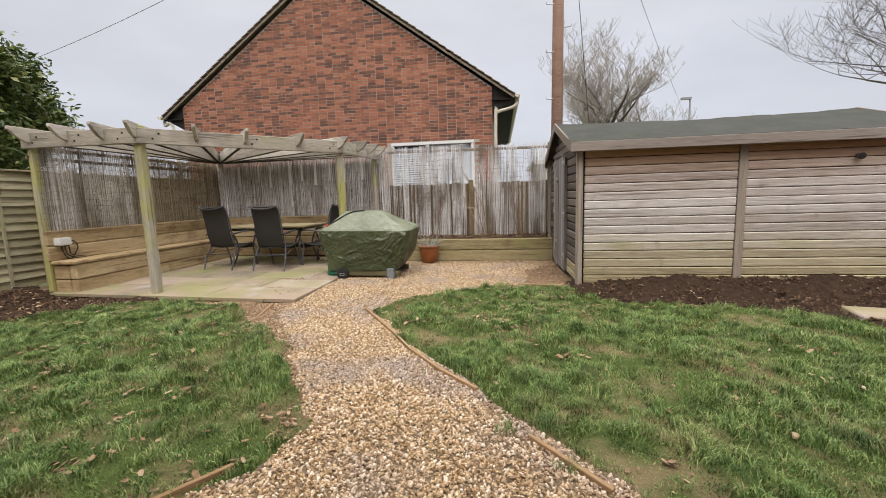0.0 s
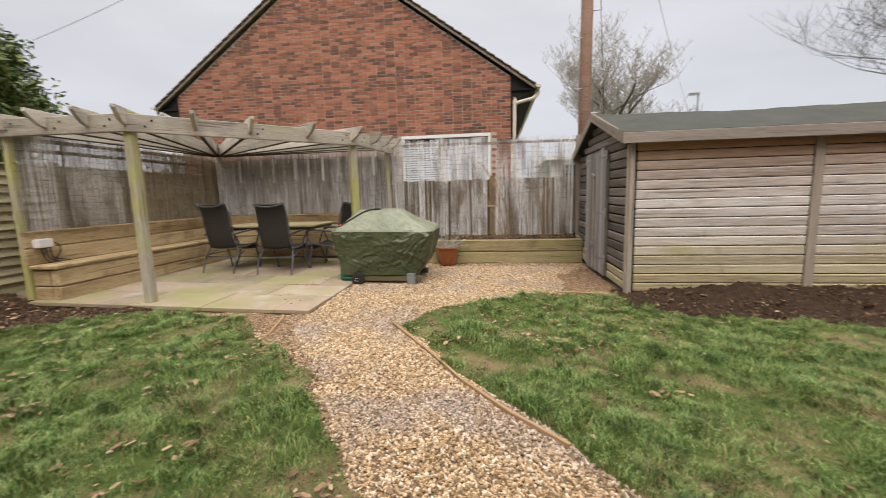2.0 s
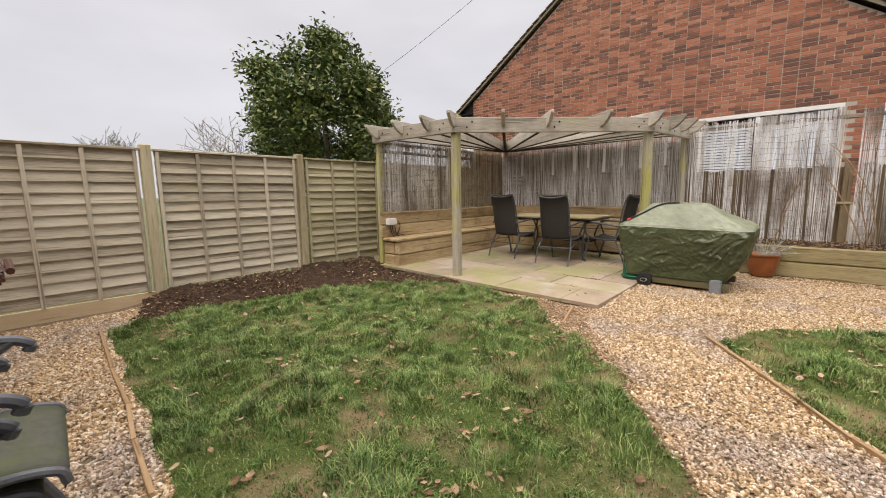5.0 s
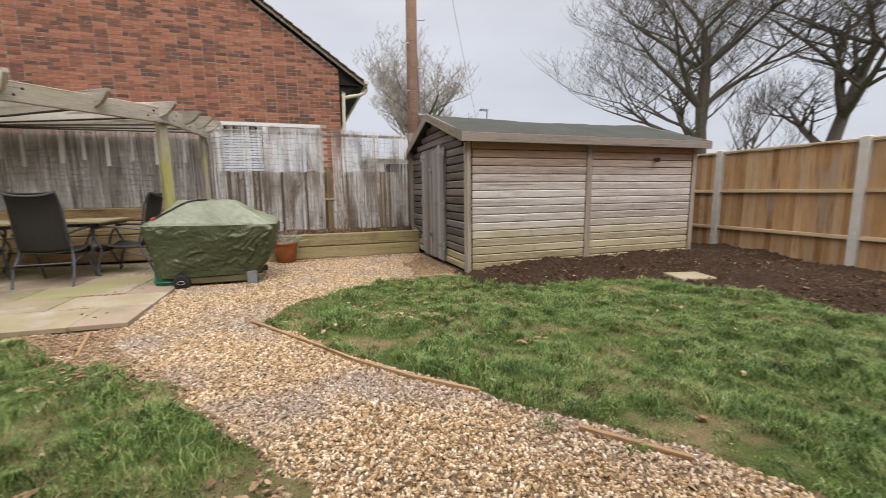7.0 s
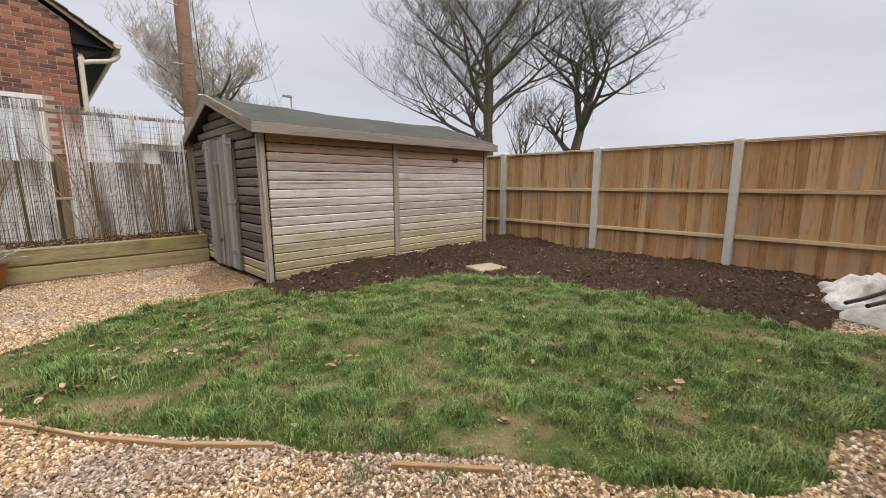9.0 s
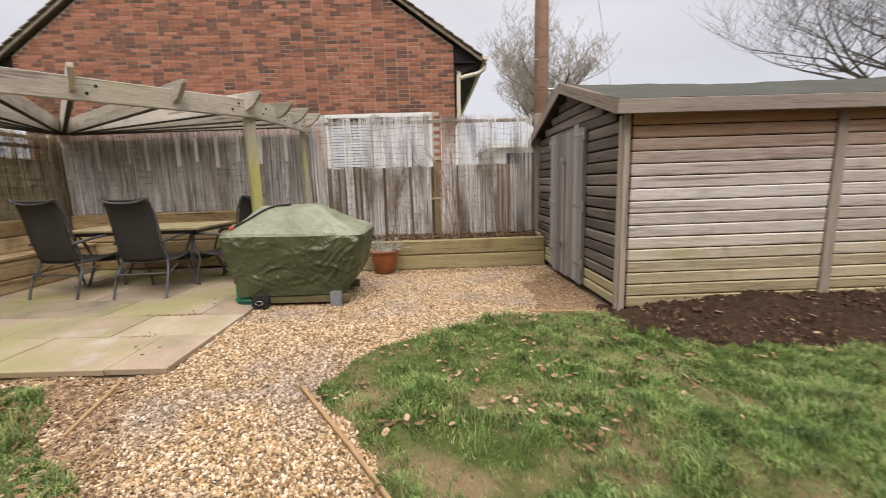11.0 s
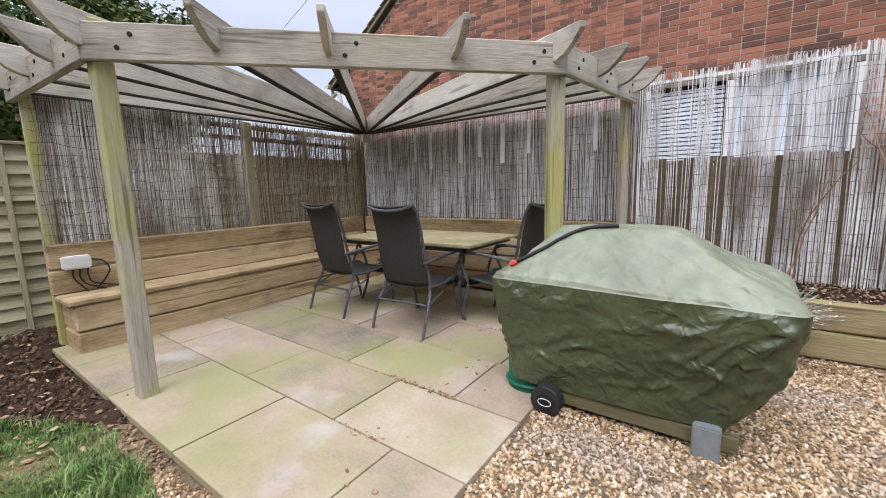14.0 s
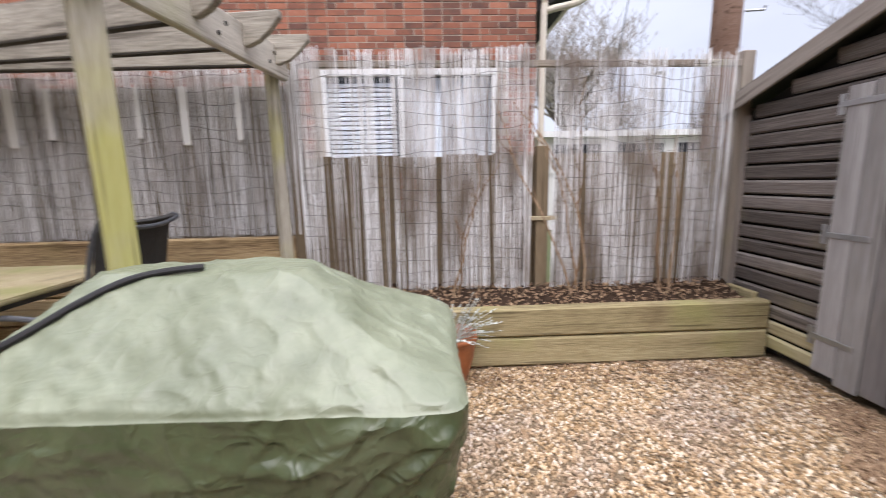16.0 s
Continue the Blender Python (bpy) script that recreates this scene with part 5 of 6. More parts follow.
winpart("window_sill", wx1 - wx0 + 0.1, 0.12, 0.05, (wx0 + wx1) / 2, HY - 0.01, wz0 + 0.02, M_upvc)
for xx in (wx0 + 0.035, -1.465, wx1 - 0.035):
    winpart("window_frame", wz1 - wz0 - 0.12, 0.06, 0.06, xx, HY + 0.03, (wz0 + wz1) / 2 - 0.01, M_upvc, 90)
for xa, xb in ((wx0, -1.465), (-1.465, wx1)):
    o = winpart("pane", xb - xa - 0.10, 0.006, wz1 - wz0 - 0.14, (xa + xb) / 2, HY + 0.045, (wz0 + wz1) / 2, M_glass, b=0)
    o.visible_shadow = False
for i in range(17):
    winpart("blind_slat", 0.76, 0.030, 0.037, -1.90, HY + 0.10, wz0 + 0.10 + i * 0.051, M_blind, b=0.002)
winpart("curtain", 1.02, 0.02, 0.92, -0.93, HY + 0.12, (wz0 + wz1) / 2, M_blind)
winpart("back_wall", wx1 - wx0 - 0.03, 0.01, wz1 - wz0 - 0.03, (wx0 + wx1) / 2, HY + 0.28, (wz0 + wz1) / 2, M_darkin)

# bricks: the nearest 300 singly, the rest joined
BL, BH = 0.205, 0.066
brick_me = chamfer_box(BL - 0.010, 0.02, BH - 0.0105, 0.0012, M_brick)
header_me = chamfer_box(BL / 2 - 0.010, 0.02, BH - 0.0105, 0.0012, M_brick)
rv, rf, singles = [], [], 0
box_v = np.array([(sx, sy, sz) for sx in (-0.5, 0.5) for sy in (-0.5, 0.5) for sz in (-0.5, 0.5)])
box_f = [(0, 4, 5, 1), (1, 5, 7, 3), (0, 1, 3, 2), (4, 6, 7, 5)]
row = int(0.9 / BH)
while row * BH < HTOP:
    z = row * BH + BH / 2
    lim0 = HX0 if z < HE else HX0 + (z + 0.04 - HE) / (HTOP - HE) * (HR - HX0)
    lim1 = HX1 if z < HE else HX1 - (z + 0.04 - HE) / (HTOP - HE) * (HX1 - HR)
    x = HX0 - (BL / 2 if row % 2 else 0)
    k = row % 3
    while x < lim1:
        header = (k % 4 == 3) and row % 2 == 0
        l = BL / 2 if header else BL
        a, b = max(x, lim0), min(x + l, lim1)
        blocked = (b > wx0 and a < wx1 and wz0 - 0.03 < z < wz1 + 0.03)
        if b - a > 0.04 and not blocked:
            full = abs(b - a - l) < 0.002
            if full and singles < 300 and -2.35 < a < 0.0 and 2.46 < z < 3.6:
                put("brick", header_me if header else brick_me, house, pose((a + b) / 2, HY + 0.004 + random.uniform(-0.002, 0.002), z))
                singles += 1
            else:
                o = len(rv) * 8
                rv.append(box_v * (b - a - 0.010, 0.02, BH - 0.0105) + ((a + b) / 2, HY + 0.004 + random.uniform(-0.002, 0.002), z))
                rf += [tuple(i + o for i in f) for f in box_f]
        x += l
        k += 1
    row += 1
rest = put("bricks", raw_mesh("bricks", np.concatenate(rv), rf, M_brickj), house)
rest["kind"] = "stuff"
# right flank of bricks is hidden; roof with verge tiles, soffit, gutter and pipe
slope = (HTOP - HE) / (HR - HX0)
for sgn in (-1, 1):
    xe = HR + sgn * (HR - HX0 + 0.50)
    ze = HE - 0.50 * slope + 0.10
    bm = bmesh.new()
    q = [(HR, HTOP + 0.10), (xe, ze), (xe, ze + 0.03), (HR, HTOP + 0.13)]
    a = [bm.verts.new((x, HY - 0.10, z)) for x, z in q]
    b = [bm.verts.new((x, HY + 8.2, z)) for x, z in q]
    bm.faces.new(a)
    bm.faces.new(b[::-1])
    for i in range(4):
        bm.faces.new((a[i], b[i], b[(i + 1) % 4], a[(i + 1) % 4]))
    roof = part("roof", bm, M_rooftile, house, "brown mossy tiled roof")
    n = 26
    for i in range(n):
        t0 = (i + 0.5) / n
        xx, zz = xe + (HR - xe) * t0, ze + 0.03 + (HTOP + 0.10 - ze) * t0
        ang = math.degrees(math.atan2(HTOP + 0.10 - ze, HR - xe))
        ob_ = new("verge_tile", chamfer_box(0.20, 0.16, 0.018, 0.003, M_rooftile))
        ob_.parent = roof
        ob_.matrix_basis = pose(xx, HY - 0.06, zz + 0.012, 0, -ang + (5 if sgn < 0 else -5), 0)
    plank(house, "verge", (xe, HY - 0.085, ze - 0.012), (HR, HY - 0.085, HTOP + 0.088), 0.03, 0.07, M_verge, 0.004)
    bm = bmesh.new()
    xa, xb = sorted((xe, HR + sgn * (HR - HX0)))
    box(bm, xa, xb, HY - 0.04, HY + 8.0, ze - 0.05, ze - 0.02)
    part("soffit", bm, M_soffit, house)
    bm = bmesh.new()
    tri = [(xe, ze - 0.02), (HR + sgn * (HR - HX0), ze - 0.30), (HR + sgn * (HR - HX0), HE + 0.05)]
    a = [bm.verts.new((x, HY + 0.01, z)) for x, z in tri]
    b = [bm.verts.new((x, HY + 0.04, z)) for x, z in tri]
    bm.faces.new(a)
    bm.faces.new(b[::-1])
    for i in range(3):
        bm.faces.new((a[i], b[i], b[(i + 1) % 3], a[(i + 1) % 3]))
    part("box_end", bm, M_soffit, house)
    bm = bmesh.new()
    gx = xe + sgn * 0.05
    for y0_, y1_ in ((HY - 0.14, HY + 8.1),):
        ring0, ring1 = [], []
        for k in range(9):
            a_ = math.pi + math.pi * k / 8
            ring0.append(bm.verts.new((gx + 0.06 * math.cos(a_), y0_, ze + 0.03 + 0.06 * math.sin(a_))))
            ring1.append(bm.verts.new((gx + 0.06 * math.cos(a_), y1_, ze + 0.03 + 0.06 * math.sin(a_))))
        for k in range(8):
            bm.faces.new((ring0[k], ring0[k + 1], ring1[k + 1], ring1[k]))
        bm.faces.new(ring0)
    part("gutter", bm, M_cream, house)
    bm = bmesh.new()
    if sgn > 0:
        tube(bm, curve_pts([(gx, HY + 0.02, ze), (gx, HY + 0.02, ze - 0.12), (gx - 0.12, HY - 0.01, ze - 0.22), (HX1 + 0.12, HY - 0.02, ze - 0.30), (HX1 + 0.07, HY - 0.03, ze - 0.42), (HX1 + 0.06, HY - 0.03, 0.4)], 5), 0.036, 10)
    else:
        tube(bm, curve_pts([(gx, HY + 0.02, ze), (gx, HY + 0.02, ze - 0.15), (gx + 0.25, HY, ze - 0.30), (gx + 0.3, HY, 1.0)], 5), 0.036, 10)
    part("downpipe", bm, M_cream, house)
# creeper at the far corner of the gable
bm = bmesh.new()
rr = random.Random(9)
for i in range(46):
    p = Vector((HX0 + rr.uniform(0.05, 0.75), HY - 0.03, rr.uniform(1.9, 2.6)))
    pts = [p]
    for k in range(5):
        p = p + Vector((rr.uniform(-0.16, 0.16), rr.uniform(-0.03, 0.01), rr.uniform(0.05, 0.24)))
        pts.append(p)
    tube(bm, pts, 0.006, 3, 0.002, cap=False)
cre = thing("wall_creeper", (HX0 + 0.4, HY - 0.03, 1.9), "bare brown creeper twigs on the brick corner", "creeper")
part("creeper_twig", bm, M_bark, cre)

# ---- covered barbecue ----
bbq = thing("covered_barbecue", (-1.78, 5.50, -0.03), "large barbecue under a crumpled green cover", "barbecue")
BC, BROT = Vector((-1.80, 5.52)), radians(0)


def cover_ring(hx, hy, rad, n):
    """n points evenly round a rounded rectangle, from the middle of the right end."""
    out, lx, ly_ = [], 2 * (hx - rad), 2 * (hy - rad)
    arc = math.pi * rad / 2
    total = 2 * lx + 2 * ly_ + 4 * arc
    for k in range(n):
        s = total * k / n
        for cx, cy, a0, edge_, dx, dy in ((hx, -hy + rad, 0, ly_, 0, 1), (hx - rad, hy, 90, lx, -1, 0), (-hx, hy - rad, 180, ly_, 0, -1), (-hx + rad, -hy, 270, lx, 1, 0)):
            if s <= edge_:
                out.append((cx + dx * s, cy + dy * s))
                break
            s -= edge_
            if s <= arc:
                ex, ey = cx + dx * edge_ - (rad if dy == 1 else -rad if dy == -1 else 0), cy + dy * edge_ - (rad if dx == -1 else -rad if dx == 1 else 0)
                th = radians(a0) + s / rad
                out.append((ex + rad * math.cos(th), ey + rad * math.sin(th)))
                break
            s -= arc
        else:
            out.append(out[-1])
    return out


SEAM_RING = 52
cover_rng = random.Random(12)
# stiff folds: each a line on the skirt with a sharp ridge, as (along, height, tilt, half length, width, depth)
skirt_folds = [(cover_rng.uniform(-0.72, 0.72), cover_rng.uniform(0.16, 0.66), math.radians(cover_rng.choice((-1, 1, 1, 1)) * cover_rng.uniform(12, 58)), cover_rng.uniform(0.08, 0.30), cover_rng.uniform(0.016, 0.05), cover_rng.uniform(0.003, 0.010)) for _ in range(56)]
# pulled folds that fan out below the shoulder's corner, and shallow swags under the seam
for i in range(11):
    tilt_ = 8 + 7 * i + cover_rng.uniform(-3, 3)
    reach = cover_rng.uniform(0.16, 0.34)
    skirt_folds.append((0.64 - reach * math.cos(math.radians(tilt_)), 0.66 - reach * math.sin(math.radians(tilt_)), math.radians(tilt_), reach, cover_rng.uniform(0.025, 0.05), cover_rng.uniform(0.010, 0.020)))
for i in range(7):
    skirt_folds.append((-0.50 + 0.18 * i + cover_rng.uniform(-0.05, 0.05), cover_rng.uniform(0.50, 0.62), math.radians(cover_rng.uniform(-22, 22)), cover_rng.uniform(0.12, 0.24), cover_rng.uniform(0.03, 0.06), cover_rng.uniform(0.006, 0.013)))


def fold_depth(u, z, shift):
    d = 0.0
    for fu, fz, tilt, half, wide, deep in skirt_folds:
        pu, pz = u - fu * shift, z - fz
        along = pu * math.cos(tilt) + pz * math.sin(tilt)
        if abs(along) > half:
            continue
        across = -pu * math.sin(tilt) + pz * math.cos(tilt) + 0.02 * math.sin(along * 14 + fu * 9)
        if -0.35 * wide < across < wide:
            t_ = across / wide if across > 0 else -across / (0.35 * wide)
            d += deep * (1 - t_) * (1 - (along / half) ** 2)
    return d


def cover_mesh():
    """A draped cover: a boxy skirt, a shoulder seam, and a hipped top, with sharp folds."""
    bm = bmesh.new()
    n = 420
    keys = [(0.095, 0.590, 0.345), (0.30, 0.622, 0.368), (0.52, 0.668, 0.40), (0.655, 0.69, 0.415), (0.688, 0.690, 0.414), (0.704, 0.672, 0.398), (0.74, 0.612, 0.355), (0.80, 0.505, 0.285), (0.90, 0.375, 0.170), (0.940, 0.325, 0.125), (0.960, 0.295, 0.095), (0.966, 0.14, 0.045)]
    levels = []
    for (za, xa, ya), (zb, xb, yb) in zip(keys, keys[1:]):
        cnt = max(2, int(max(zb - za, xa - xb) / 0.011))
        levels += [(za + (zb - za) * i / cnt, xa + (xb - xa) * i / cnt, ya + (yb - ya) * i / cnt) for i in range(cnt)]
    levels.append(keys[-1])
    assert abs(levels[SEAM_RING][0] - 0.69) < 0.03
    rings = []
    for z, hx, hy in levels:
        ring = []
        top = z > 0.70
        for x, y in cover_ring(hx, hy, min(0.07, hy * 0.45), n):
            nz = noise.noise(Vector((x * 3, y * 3, z * 3)))
            fine_ = 1 - min(1.0, 2.6 * abs(noise.noise(Vector((x * 8 + z * 5, y * 8, z * 11 + 4)))))
            u = x if abs(y) > hy - 0.03 else y * 1.3 + 0.2
            hem = min(1.0, max(0.0, (z - 0.09) / 0.12))
            out = 0.010 * nz * hem + (0.002 * fine_ ** 2 if top else hem * (0.0035 * fine_ ** 2 + fold_depth(u, z, 1.0 if y < 0 else -1.0)) - 0.008)
            nx, ny = x / hx ** 2, y / hy ** 2
            if abs(y) > hy - 0.03:
                nx *= 0.2
            ln = math.hypot(nx, ny) or 1.0
            zz = z + (0.010 * nz if 0.6 < z < 0.75 else 0.0) - (0.010 * x if z > 0.6 else 0) + (0.007 * fine_ ** 2 + 0.018 * nz if top else 0)
            up_ = min(1.0, max(0.0, (z - 0.70) / 0.24))
            tuck = min(1.0, max(0.0, (0.40 - z) / 0.30)) ** 1.6 * max(0.0, (x - 0.15) / 0.45)
            ring.append(bm.verts.new((x + nx / ln * out - 0.075 * up_ - 0.13 * tuck, y + ny / ln * out + 0.02 * tuck, zz)))
        rings.append(ring)
    for r0, r1 in zip(rings, rings[1:]):
        for k in range(n):
            bm.faces.new((r0[k], r0[(k + 1) % n], r1[(k + 1) % n], r1[k]))
    bm.faces.new(rings[-1])
    return bm


def cover_piece(top):
    bm = cover_mesh()
    bm.faces.index_update()
    bmesh.ops.delete(bm, geom=[f for f in bm.faces if (f.index // 420 >= SEAM_RING) != top], context="FACES")
    bm.transform(Matrix.Translation((BC.x, BC.y, 0)) @ Matrix.Rotation(BROT, 4, "Z"))
    return bm


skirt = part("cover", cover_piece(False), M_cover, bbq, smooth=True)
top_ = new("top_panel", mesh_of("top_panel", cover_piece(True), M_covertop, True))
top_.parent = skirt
tagged(top_, "faded pale green top panel, skylight in its colour")
plank(bbq, "base_rail", (-2.15, 5.22, 0.055), (-1.30, 5.22, 0.045), 0.05, 0.075, M_dkrail, 0.004)
plank(bbq, "base_rail", (-2.15, 5.82, 0.055), (-1.30, 5.82, 0.045), 0.05, 0.075, M_dkrail, 0.004)
for xx, yy in ((-1.42, 5.19), (-1.42, 5.85)):
    bm = bmesh.new()
    box(bm, xx - 0.055, xx + 0.055, yy - 0.05, yy + 0.05, -0.04, 0.125)
    bmesh.ops.bevel(bm, geom=bm.edges[:], offset=0.008, segments=2, affect="EDGES")
    part("support_block", bm, M_greybl, bbq)
for yy in (5.13, 5.88):
    bm = bmesh.new()
    tube(bm, [(-2.14, yy - 0.035, 0.055), (-2.14, yy - 0.028, 0.055), (-2.14, yy + 0.028, 0.055), (-2.14, yy + 0.035, 0.055)], 0.083, 24)
    bmesh.ops.bevel(bm, geom=[e for e in bm.edges if e.calc_length() < 0.05], offset=0.004, segments=1, affect="EDGES")
    wheel = part("wheel", bm, M_black, bbq)
    bm = bmesh.new()
    tube(bm, [(-2.14, yy - 0.042, 0.055), (-2.14, yy - 0.036, 0.055)], 0.045, 20)
    ob_ = new("hub_cap", mesh_of("hub_cap", bm, M_soffit))
    ob_.parent = wheel
    bm = bmesh.new()
    tube(bm, [(-2.14 + 0.036 * math.cos(a), yy - 0.043, 0.055 + 0.020 * math.sin(a)) for a in np.linspace(0, 2 * math.pi, 25)], 0.002, 4, cap=False)
    ob_ = new("badge_ring", mesh_of("badge_ring", bm, M_boxwhite))
    ob_.parent = wheel
gas = thing("gas_bottle", (-2.32, 5.34, 0), "green gas bottle base showing below the cover", "gas bottle")
bm = bmesh.new()
tube(bm, curve_pts([(-2.32, 5.34, 0.0), (-2.32, 5.34, 0.03), (-2.32, 5.34, 0.09), (-2.32, 5.34, 0.14), (-2.32, 5.34, 0.4)], 3), 0.135, 28)
part("bottle", bm, M_greenpl, gas, smooth=False)
bm = bmesh.new()
tube(bm, [(-2.32 + 0.14 * math.cos(a), 5.34 + 0.14 * math.sin(a), 0.05) for a in np.linspace(0, 2 * math.pi, 33)], 0.012, 6, cap=False)
part("foot_ring", bm, M_greenpl, gas)
hose = thing("gas_hose", (-2.3, 5.3, 0.7), "black rubber hose lying over the cover", "hose")
bpy.context.view_layer.update()


def on_cover(x, y):
    """The point of the cover's top under a place of the plan."""
    hit_, at_, _, _ = top_.ray_cast((x, y, 2.0), (0, 0, -1))
    return Vector((x, y, (at_.z if hit_ else 0.72) + 0.011))


bm = bmesh.new()
tube(bm, curve_pts([on_cover(x, y) for x, y in ((-2.36, 5.20), (-2.30, 5.22), (-2.22, 5.27), (-2.14, 5.34), (-2.06, 5.40), (-1.98, 5.44), (-1.88, 5.47))], 6), 0.010, 8)
part("hose", bm, M_black, hose)
bm = bmesh.new()
tube(bm, [on_cover(-2.385, 5.185), on_cover(-2.35, 5.20)], 0.016, 8)
part("connector", bm, M_red, hose)

# ---- plant pot ----
pot = thing("plant_pot", (-1.10, 6.62, -0.02), "glossy terracotta pot by the raised bed", "plant pot")
bm = bmesh.new()
n = 32
prof = [(0.0, -0.02), (0.105, -0.02), (0.125, 0.0), (0.158, 0.12), (0.176, 0.22), (0.182, 0.255), (0.190, 0.26), (0.190, 0.285), (0.172, 0.287), (0.165, 0.25), (0.0, 0.245)]
rings = [[bm.verts.new((-1.10 + max(r, 0.001) * math.cos(2 * math.pi * k / n), 6.62 + max(r, 0.001) * math.sin(2 * math.pi * k / n), z)) for k in range(n)] for r, z in prof]
for r0, r1 in zip(rings, rings[1:]):
    for k in range(n):
        bm.faces.new((r0[k], r0[(k + 1) % n], r1[(k + 1) % n], r1[k]))
part("pot", bm, M_terra, pot, smooth=True)
plantp = thing("potted_plant", (-1.10, 6.62, 0.24), "straggly silver-grey plant in the pot", "plant")
bm = bmesh.new()
rr = random.Random(4)
tips = []
for i in range(80):
    a, e = rr.uniform(0, 6.28), rr.uniform(0.2, 1.2)
    p = Vector((-1.10 + 0.07 * math.cos(a), 6.62 + 0.07 * math.sin(a), 0.25))
    d = Vector((math.cos(a) * math.cos(e), math.sin(a) * math.cos(e), math.sin(e)))
    l = rr.uniform(0.14, 0.32)
    pts = [p, p + d * l * 0.5 + Vector((0, 0, 0.01)), p + d * l + Vector((0, 0, -0.02))]
    tube(bm, pts, 0.0025, 4, 0.0012, cap=False)
    tips += [pts[1].lerp(pts[2], rr.random()) for _ in range(12)]
part("stem", bm, M_silver, plantp)
tp = np.array([t[:] for t in tips])
ob_ = put("foliage", scatter("foliage", tp, np.random.default_rng(2).uniform(0.006, 0.015, len(tp)), M_silver, 0.7, 1, np.random.default_rng(3)), plantp)
ob_["kind"] = "stuff"

# ---- patio chairs and table ----
def chair(name, label, sling, recline=16, group="", back_h=0.66, arm_r=0.015, w=0.27, nose=0.30):
    """A sling chair at the origin that faces +y: tube legs, curved arms, sling seat and back."""
    t = thing(name, (0, 0, 0), label, "chair", group)
    rec = math.radians(recline)
    sb, st = Vector((0, -0.20, 0.40)), Vector((0, -0.20 - back_h * math.sin(rec), 0.40 + back_h * math.cos(rec)))
    for sx in (-1, 1):
        bm = bmesh.new()
        tube(bm, curve_pts([(sx * (w + 0.03), -0.36, 0.0), (sx * (w + 0.03), -0.28, 0.22), (sx * w, -0.19, 0.40), (sx * (w - 0.005), sb.y + (st.y - sb.y) * 0.35 + 0.012, sb.z + (st.z - sb.z) * 0.35), (sx * (w - 0.012), sb.y + (st.y - sb.y) * 0.75 + 0.02, sb.z + (st.z - sb.z) * 0.75), (sx * (w - 0.02), st.y - 0.01, st.z), (sx * (w - 0.02), st.y - 0.06, st.z + 0.005)], 5), 0.0125, 8)
        part("rear_leg", bm, M_frame, t)
        bm = bmesh.new()
        scroll = [(sx * (w + 0.02), 0.33, 0.0), (sx * (w + 0.03), 0.24, 0.20), (sx * (w + 0.04), 0.15, 0.36), (sx * (w + 0.045), 0.13, 0.48), (sx * (w + 0.045), 0.19, 0.58), (sx * (w + 0.045), 0.26, 0.635)]
        tube(bm, curve_pts(scroll, 6), 0.017, 8) if nose > 0.32 else tube(bm, curve_pts([(sx * (w + 0.02), 0.30, 0.0), (sx * (w + 0.03), 0.27, 0.18), (sx * (w + 0.035), 0.22, 0.36), (sx * (w + 0.045), 0.27, 0.50), (sx * (w + 0.045), 0.30, 0.60), (sx * (w + 0.045), 0.24, 0.635)], 5), 0.0135, 8)
        part("front_leg", bm, M_frame, t)
        bm = bmesh.new()
        tube(bm, curve_pts([(sx * (w + 0.0), -0.27, 0.60), (sx * (w + 0.035), -0.12, 0.625), (sx * (w + 0.045), 0.08, 0.645), (sx * (w + 0.045), 0.24, 0.64), (sx * (w + 0.045), 0.30, 0.615), (sx * (w + 0.045), 0.295, 0.59)], 6), arm_r, 8)
        part("arm", bm, M_frame, t)
        bm = bmesh.new()
        tube(bm, curve_pts([(sx * w, -0.20, 0.395), (sx * w, 0.0, 0.385), (sx * w, 0.22, 0.415), (sx * w, nose - 0.01, 0.395), (sx * w, nose + 0.012, 0.355)], 5), 0.0125, 8)
        part("seat_rail", bm, M_frame, t)
        bm = bmesh.new()
        tube(bm, [(sx * (w + 0.02), -0.30, 0.24), (sx * (w + 0.025), -0.05, 0.33)], 0.008, 6)
        part("brace", bm, M_frame, t)
    bm = bmesh.new()
    tube(bm, [(-w - 0.02, -0.28, 0.27), (w + 0.02, -0.28, 0.27)], 0.009, 6)
    part("stretcher", bm, M_frame, t)
    bm = bmesh.new()
    tube(bm, curve_pts([(-w + 0.02, st.y - 0.058, st.z + 0.003), (-w * 0.5, st.y - 0.064, st.z - 0.022), (0, st.y - 0.066, st.z - 0.030), (w * 0.5, st.y - 0.064, st.z - 0.022), (w - 0.02, st.y - 0.058, st.z + 0.003)], 4), 0.011, 8)
    part("top_bar", bm, M_frame, t)

    def cloth(pts, nm):
        bm = bmesh.new()
        rows = []
        cp = curve_pts(pts, 5)
        for i, p in enumerate(cp):
            rows.append([bm.verts.new((u * (w - 0.012), p.y, p.z - 0.018 * (1 - u * u))) for u in (-1, -0.6, -0.2, 0.2, 0.6, 1)])
        for r0, r1 in zip(rows, rows[1:]):
            for k in range(5):
                bm.faces.new((r0[k], r0[k + 1], r1[k + 1], r1[k]))
        ex = bmesh.ops.extrude_face_region(bm, geom=bm.faces[:])
        for v in ex["geom"]:
            if isinstance(v, bmesh.types.BMVert):
                v.co.z -= 0.006
                v.co.y -= 0.004
        part(nm, bm, sling, t, smooth=True)

